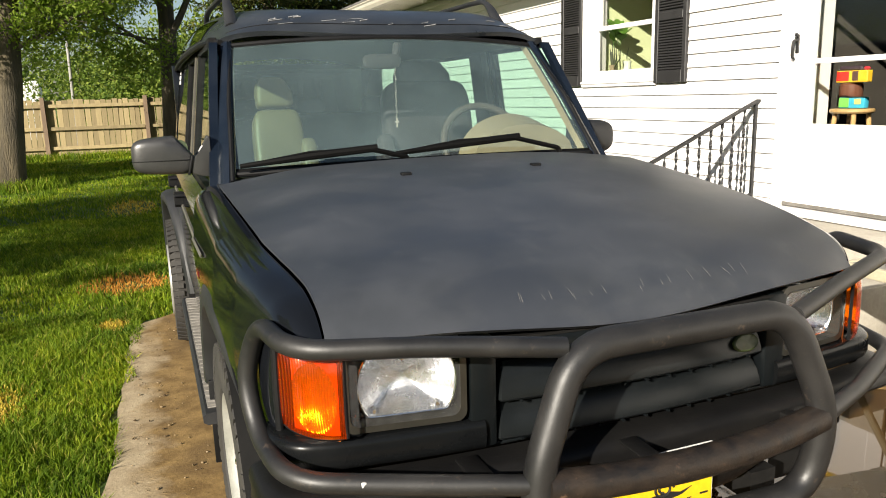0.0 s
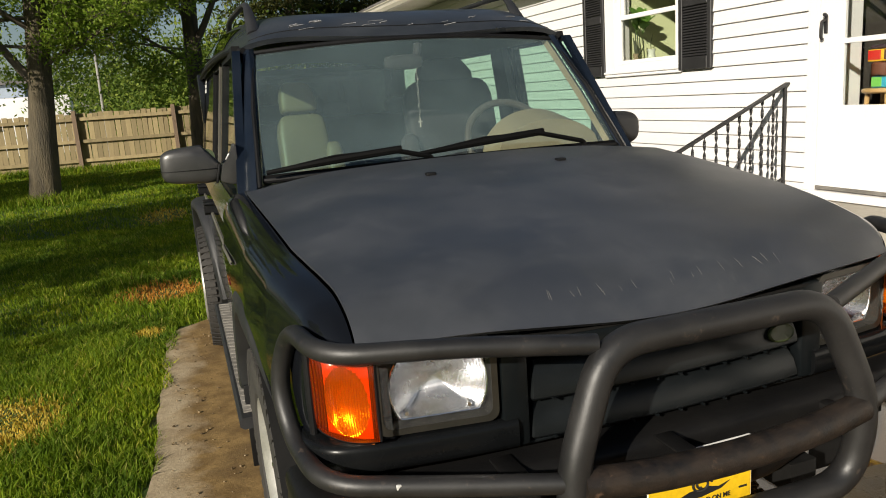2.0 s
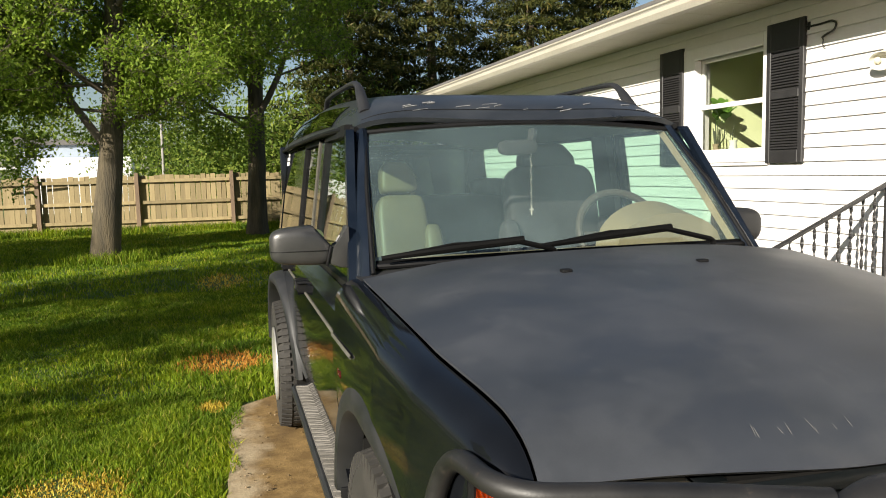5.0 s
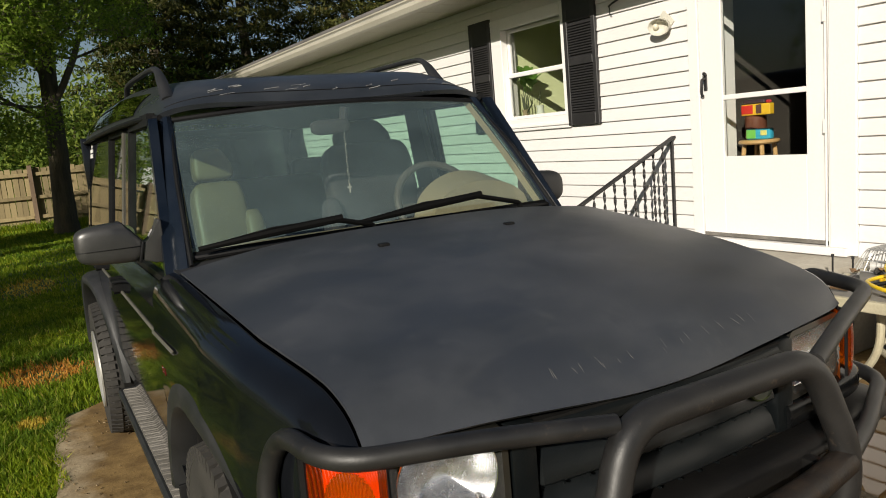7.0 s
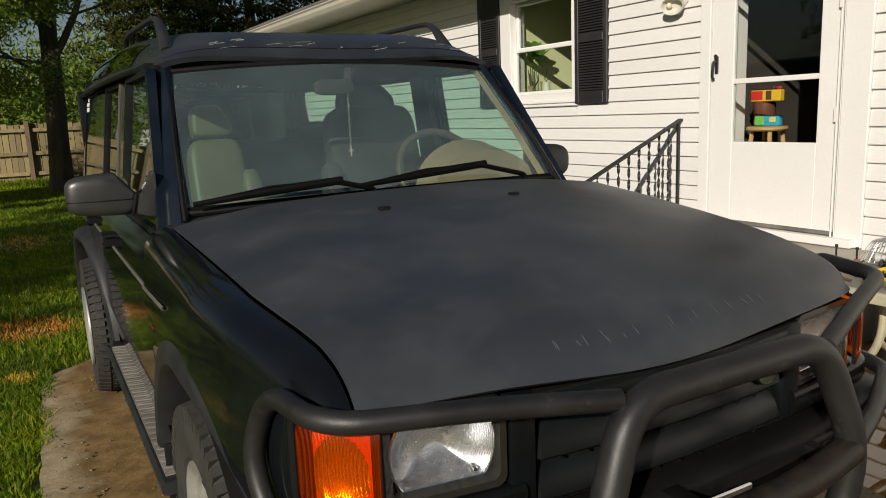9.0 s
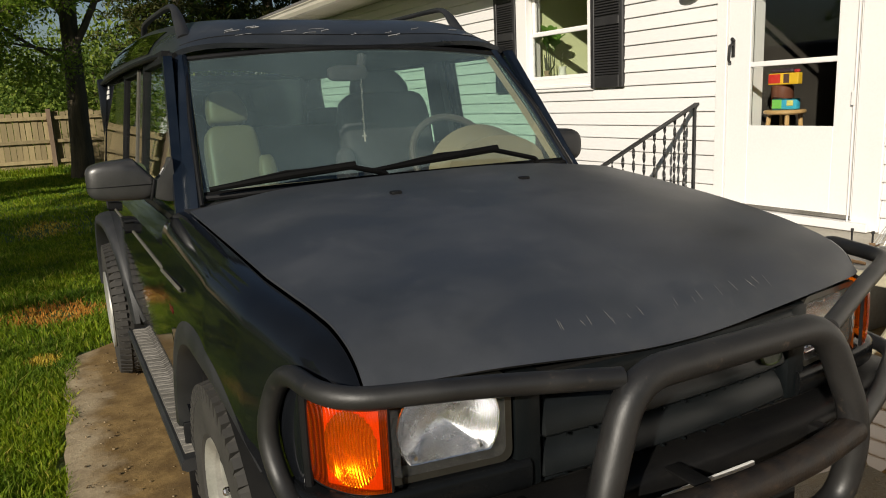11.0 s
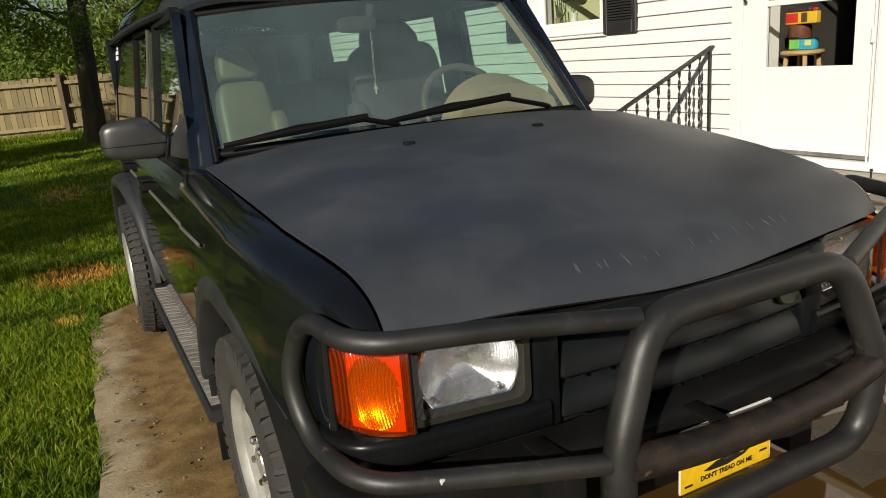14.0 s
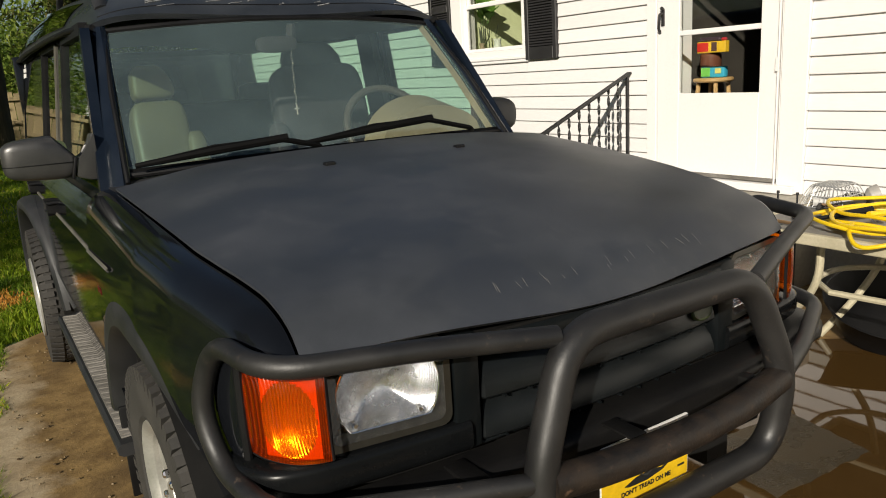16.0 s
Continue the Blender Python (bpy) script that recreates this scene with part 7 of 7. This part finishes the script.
tree("yard_tree", "broad shade tree at the side of the lawn",
     [(-10.6, 3.2, -0.1, 0.34), (-10.6, 3.2, 1.5, 0.24), (-10.5, 3.2, 4.0, 0.18), (-10.4, 3.2, 7.5, 0.05)],
     [(2.4, (0.9, -0.3, 0.4), 2.8, 0.06), (2.9, (-0.7, -0.4, 0.6), 2.8, 0.06), (3.3, (0.8, 0.5, 0.6), 3.0, 0.06), (3.9, (0.4, -0.8, 0.5), 2.8, 0.05), (4.6, (-0.6, 0.3, 0.8), 2.8, 0.05), (5.4, (0.6, -0.1, 0.9), 2.6, 0.05), (6.2, (0, 0, 1), 2.0, 0.04)], 9, 2, 0.06)

tree("yard_tree", "tall shade tree beyond the side of the lawn",
     [(-19.0, 5.2, -0.1, 0.36), (-19.0, 5.2, 1.8, 0.26), (-18.9, 5.2, 4.8, 0.20), (-18.8, 5.2, 9.5, 0.05)],
     [(3.6, (0.9, -0.3, 0.4), 3.0, 0.06), (4.2, (-0.7, -0.4, 0.6), 3.0, 0.06), (4.8, (0.8, 0.5, 0.6), 3.2, 0.06), (5.4, (0.4, -0.8, 0.5), 3.0, 0.05), (6.0, (-0.6, 0.3, 0.8), 3.0, 0.05), (6.8, (0.6, -0.1, 0.9), 2.8, 0.05), (5.0, (-0.2, 1.0, 0.4), 3.0, 0.05), (8.0, (0, 0, 1), 2.2, 0.04)], 12, 2, 0.07)


def conifer(x, y, h, w, seed):
    th = thing("conifer", "tall dark evergreen behind the house and fence", "tree", (x, y, 0), "evergreens behind the fence")
    rs = np.random.default_rng(seed)
    bm = bmesh.new()
    tube(bm, [(x, y, -0.3), (x, y, h)], [0.28, 0.03], 10)
    part("trunk", bm, BARK, th)
    n = 56000
    z = 0.6 + (h - 0.6) * rs.random(n) ** 1.25
    tiers = np.round(z / 0.55) * 0.55
    z = z * 0.45 + tiers * 0.55
    a = rs.random(n) * 6.283
    lob = 1 + 0.28 * np.sin(a * 5 + tiers * 7) + 0.14 * np.sin(a * 9 + tiers * 3)
    r = w * np.clip((1 - z / (h + 0.2)), 0.02, 1) ** 0.75 * lob * np.sqrt(0.15 + 0.85 * rs.random(n))
    c = np.stack([x + r * np.cos(a), y + r * np.sin(a), z - 0.16 * r + rs.normal(size=n) * 0.06], 1)
    part("crown", leaves_mesh("crown", c, 0.13, NEEDLE, rs, 0.45), None, th, "dense dark sprays, brown-tipped")


for i, (x, y, h, w) in enumerate(((3.4, 26.0, 12.0, 3.0), (6.8, 27.0, 14.0, 3.4), (10.5, 26.0, 13.0, 3.3), (14.0, 27.0, 12.0, 3.2))):
    conifer(x, y, h, w, 40 + i)

# far woods all round, one mass
rs = np.random.default_rng(77)
spots = []
trunks = bmesh.new()
for k in range(120):
    a = rs.uniform(0, 2 * math.pi)
    far = rs.uniform(40, 75)
    x, y = far * math.cos(a), 6 + far * math.sin(a)
    if -18 < x < 3 and 0 < y < 60:
        y += 26
    h = rs.uniform(6, 11)
    m = 800
    p = rs.normal(size=(m, 3)) * (h * 0.22, h * 0.22, h * 0.20)
    p += np.round(p * 0.6) * 0.35
    spots.append(p + (x, y, h * 0.58))
    tube(trunks, [(x, y, -0.6), (x, y, h * 0.6)], [0.22, 0.06], 6)
bushes = []
for k in range(34):                                     # low growth just behind the fence
    x, y = rs.uniform(-16, 4), rs.uniform(24, 34)
    h = rs.uniform(2.2, 4.8)
    if -0.32 < (x + 1.1) / (y + 1.1) < -0.07:                     # a gap towards the neighbour
        continue
    m = 5200
    bushes.append(rs.normal(size=(m, 3)) * (h * 0.30, h * 0.30, h * 0.24) + (x, y, h * 0.5))
    tube(trunks, [(x, y, -0.6), (x, y, h * 0.7)], [0.09, 0.03], 6)
tagged(new("undergrowth", leaves_mesh("undergrowth", np.concatenate(bushes), 0.085, FARLEAF, rs)), "young green undergrowth behind the fence", "bushes", kind="stuff")
woods = tagged(new("far_woods", leaves_mesh("far_woods", np.concatenate(spots), 0.24, FARLEAF, rs)), "distant spring woods round the yard", "woods", kind="stuff")
tr = part("stems", trunks, BARK, woods)
tr["kind"] = "stuff"

# neighbour's house beyond the fence
# siding colour lowered to blue-grey, with the wall's shade in it
NB = surface("shaded_blue_siding", (0.30, 0.36, 0.44), (0.37, 0.43, 0.51), (0.5, 0.7), 2, 30, 0.1)
nb = thing("neighbour_house", "pale blue sided house with a white trailer wing beyond the fence", "house", (-9.3, 40, 0))
part("wall", boxed((-10.75, 40, -0.6), (-7.6, 46, 3.28)), NB, nb, smooth=0)
part("wall", boxed((-9.75, 38.6, -0.6), (-5.5, 39.9, 2.62), 0.12), WHITEPAINT, nb, "white rounded trailer wing", smooth=30)
bm = bmesh.new()
prism(bm, [(-1.85, 0.0), (1.85, 0.0), (1.85, 0.12), (-1.85, 0.42)], 6.4, Matrix.Translation((-9.1, 46.2, 3.28)) @ pose(0, 0, 0, 90, 0, 0))
part("roof", bm, SHINGLE, nb, smooth=0)
w = part("window", boxed((-10.55, 39.96, 2.60), (-9.95, 39.998, 3.12), 0.01), WHITEPAINT, nb, smooth=0)
part("pane", boxed((-10.50, 39.94, 2.65), (-10.28, 39.959, 3.07)), BLACKRUB, w, smooth=0)
part("pane", boxed((-10.22, 39.94, 2.65), (-10.00, 39.959, 3.07)), BLACKRUB, w, smooth=0)
pole = thing("utility_pole", "thin grey metal pole standing behind the fence", "pole", (-3.15, 26, 0))
bm = bmesh.new()
tube(bm, [(-3.15, 26, -0.2), (-3.10, 26, 3.6)], [0.055, 0.045], 12)
part("shaft", bm, BLOCK, pole)
shed = thing("garden_shed", "low brown shed with a red end panel beyond the fence", "shed", (-1.2, 36.5, 0))
part("wall", boxed((-2.3, 36.1, -0.6), (0.4, 38.2, 2.40)), POSTWOOD, shed, smooth=0)
bm = bmesh.new()
prism(bm, [(-1.25, 0.0), (1.25, 0.0), (1.25, 0.06), (0.0, 0.30), (-1.25, 0.06)], 3.0, Matrix.Translation((-2.45, 37.15, 2.41)) @ Matrix(((0, 0, 1, 0), (1, 0, 0, 0), (0, 1, 0, 0), (0, 0, 0, 1))))
part("roof", bm, surface("brown_shed_roof", (0.16, 0.075, 0.035), (0.24, 0.12, 0.06), (0.7, 0.85), 2, 40, 0.1), shed, smooth=0)
part("panel", boxed((-1.35, 36.06, 1.9), (-0.75, 36.098, 2.38)), paint("panel_red", (0.45, 0.04, 0.05)), shed, "red panel", smooth=0)

# ---- grass ----
def blades(name, pts, h, mat, rng, width=0.004, lean=0.5):
    n = len(pts)
    a = rng.random(n) * 6.283
    hh = h * rng.uniform(0.45, 1.3, n)
    w = width * rng.uniform(0.7, 1.4, n)
    dx, dy = np.cos(a), np.sin(a)
    l = lean * hh * rng.random(n)
    b = rng.random(n) * 6.283
    lx, ly = np.cos(b) * l, np.sin(b) * l
    x, y, z = pts.T
    v = np.empty((n, 5, 3))
    v[:, 0] = np.stack([x - dx * w, y - dy * w, z], 1)
    v[:, 1] = np.stack([x + dx * w, y + dy * w, z], 1)
    v[:, 2] = np.stack([x + dx * w * 0.8 + lx * 0.35, y + dy * w * 0.8 + ly * 0.35, z + hh * 0.6], 1)
    v[:, 3] = np.stack([x + lx, y + ly, z + hh * 0.96], 1)
    v[:, 4] = np.stack([x - dx * w * 0.8 + lx * 0.35, y - dy * w * 0.8 + ly * 0.35, z + hh * 0.6], 1)
    me = bpy.data.meshes.new(name)
    me.vertices.add(5 * n)
    me.vertices.foreach_set("co", v.ravel())
    base = np.arange(n)[:, None] * 5
    idx = np.concatenate([base + [0, 1, 2, 4], base + [4, 2, 3]], 1)
    me.loops.add(7 * n)
    me.loops.foreach_set("vertex_index", idx.ravel())
    me.polygons.add(2 * n)
    starts = np.stack([np.arange(n) * 7, np.arange(n) * 7 + 4], 1).ravel()
    me.polygons.foreach_set("loop_start", starts)
    me.update()
    me.materials.append(mat)
    return me


def dry_patch(x, y):
    """How dry the lawn is at a place: worn straw patches."""
    d = np.zeros_like(x)
    for cx, cy, rx, ry in ((-1.98, 2.57, 0.40, 0.50), (-1.23, 5.02, 0.42, 0.46), (-1.27, 9.9, 0.42, 1.0), (-1.31, 3.80, 0.14, 0.22)):
        d = np.maximum(d, 1 - np.sqrt(((x - cx) / rx) ** 2 + ((y - cy) / ry) ** 2))
    return d


def scatter(n, x0, x1, y0, y1, rng, fade=(0.0, 0.0)):
    """Places on the lawn; with fade they thin out beyond the low sides."""
    x, y = rng.uniform(x0, x1, n), rng.uniform(y0, y1, n)
    if fade[0]:
        x = x0 - np.abs(rng.normal(0, fade[0], n))
    if fade[1]:
        y = y0 - np.abs(rng.normal(0, fade[1], n))
    edge = -1.15 - 0.034 * np.clip(3.8 - y, 0, 2.6) + 0.025 * np.sin(y * 2.1) + 0.03 * np.sin(y * 7.3) + 0.02 * np.sin(y * 19)
    keep = ((x < edge) | (y > 3.90)) & (x < 2.9)
    return x[keep], y[keep]


rng = np.random.default_rng(21)
gx, gy, gh = [], [], []
for n, x0, x1, y0, y1, h in ((90000, -3.6, -1.12, 1.0, 4.2, 1.0), (120000, -6.0, 0.0, 3.8, 9.0, 1.0), (110000, -10, 2.6, 9.0, 21.0, 1.15), (30000, -9, -3.6, 1.0, 5.0, 1.0), (36000, -6, -1.12, -5.0, 1.0, 1.0)):
    x, y = scatter(n, x0, x1, y0, y1, rng)
    gx.append(x), gy.append(y), gh.append(np.full(len(x), h))
for n, x0, x1, y0, y1, fade in ((30000, -3.6, -3.6, 0.7, 4.2, (1.1, 0.0)), (22000, -4.2, -1.12, 1.0, 1.0, (0.0, 0.8)), (14000, -6.0, -6.0, 4.0, 9.0, (1.2, 0.0))):
    x, y = scatter(n, x0, x1, y0, y1, rng, fade)
    gx.append(x), gy.append(y), gh.append(np.full(len(x), 1.0))
x, y = np.concatenate(gx), np.concatenate(gy)
tuft = np.array([noise.noise(Vector((a * 1.7, b * 1.7, 5.0))) for a, b in zip(x[::1], y[::1])])
dryness = dry_patch(x, y)
r0 = rng.random(len(x))
bare = (dryness > 0.25) & (r0 > 0.86)
straw = ~bare & (dryness > 0.03) & (r0 < dryness * 1.9)
rusty = straw & (np.hypot(x + 1.23, y - 5.02) < 0.55)
straw &= ~rusty
z = np.full(len(x), -0.03)
green = ~straw & ~bare & ~rusty
P = np.stack([x, y, z], 1)
heights = 0.052 * (1 + 0.9 * tuft) * np.concatenate(gh)
wide = np.where(y < 1, 0.006, np.clip(0.0028 + 0.00042 * (y - 1), 0.0028, 0.011))


def chunk(sel, name, mat, k):
    me = blades(name, P[sel], heights[sel] * k, mat, rng, wide[sel], 1.0)
    return new(name, me)


tagged(chunk(green, "grass", BLADE, 1.0), "uneven mown spring grass", "grass", kind="stuff")
tagged(chunk(straw, "dry_grass", STRAW, 0.72), "straw-yellow dry grass patches", "grass", kind="stuff")
tagged(chunk(rusty, "dry_grass", RUSTGRASS, 0.8), "rust-coloured dead grass patch", "grass", kind="stuff")
x, y = scatter(6000, -4.6, -2.2, 12.9, 14.4, rng)
near = np.hypot(x + 3.3, y - 13.6) < 0.75 * rng.random(len(x)) + 0.25
tall = np.stack([x[near], y[near], np.full(near.sum(), -0.03)], 1)
tagged(new("tall_grass", blades("tall_grass", tall, 0.22, BLADE, rng, 0.007, 0.8)), "tall uncut grass round the tree trunk", "grass", kind="stuff")
fx = rng.uniform(-12, 2.5, 9000)
tall = np.stack([fx, 21.05 - (fx + 0.95) * 0.075 - rng.uniform(0.05, 0.7, 9000) ** 1.5, np.full(9000, -0.03)], 1)
tagged(new("tall_grass", blades("tall_grass", tall, 0.22, BLADE, rng, 0.009, 0.8)), "tall uncut grass along the fence", "grass", kind="stuff")

# crumbs of soil and gravel along the slab
rs = np.random.default_rng(31)
bm = bmesh.new()
for k in range(300):
    x, y = -1.16 + 0.42 * rs.random() ** 1.6, rs.uniform(-0.2, 3.7)
    r = 0.0025 + 0.006 * rs.random() ** 3
    m = Matrix.Translation((x, y, 0.003 + r * 0.4)) @ Matrix.Rotation(rs.uniform(0, 6), 4, "Z") @ Matrix.Diagonal((1.0, rs.uniform(0.5, 1.0), 0.6, 1.0))
    bmesh.ops.create_icosphere(bm, subdivisions=1, radius=r, matrix=m)
GRAVEL = leafy("soil_crumbs", [(0.0, (0.05, 0.032, 0.015)), (0.7, (0.20, 0.14, 0.07)), (1.0, (0.30, 0.23, 0.14))], 0.9, 0.0)
tagged(part("gravel", bm, GRAVEL, smooth=0), "loose soil crumbs and gravel on the slab", "gravel", kind="stuff")

# ---- siding boards, last ----
course = 0.1035
z = 0.537
rng = random.Random(2)
while z < WTOP - 0.02:
    zt = min(z + course, WTOP - 0.003)
    runs = [(S0, 1.333, z, zt), (2.527, S1, z, zt)]
    if zt > 1.446 and z < 2.507:                        # cut round the window
        runs = [(S0, 1.333, z, zt), (2.527, 3.813, z, zt), (4.882, S1, z, zt)]
        if z < 1.44:
            runs.append((3.814, 4.881, z, 1.440))
        if zt > 2.52:
            runs.append((3.814, 4.881, 2.508, zt))
    for a, b, za, zb in runs:
        cuts = [a]
        while cuts[-1] + 4.2 < b:
            cuts.append(cuts[-1] + rng.uniform(2.8, 3.7))
        cuts.append(b)
        for c0, c1 in zip(cuts, cuts[1:]):
            bm = bmesh.new()
            prof = [(WX + 0.0105, za), (WX - 0.010, za), (WX - 0.011, za + 0.004), (WX + 0.008 - 0.019 * (zt - zb) / course, zb + 0.006), (WX + 0.0105, zb + 0.006)]
            prism(bm, prof, c1 - c0 - 0.001, HM @ Matrix.Translation((0, c0, 0)) @ Matrix(((1, 0, 0, 0), (0, 0, 1, 0), (0, 1, 0, 0), (0, 0, 0, 1))))
            part("siding_board", bm, SIDING, wall, smooth=0)
    z += course
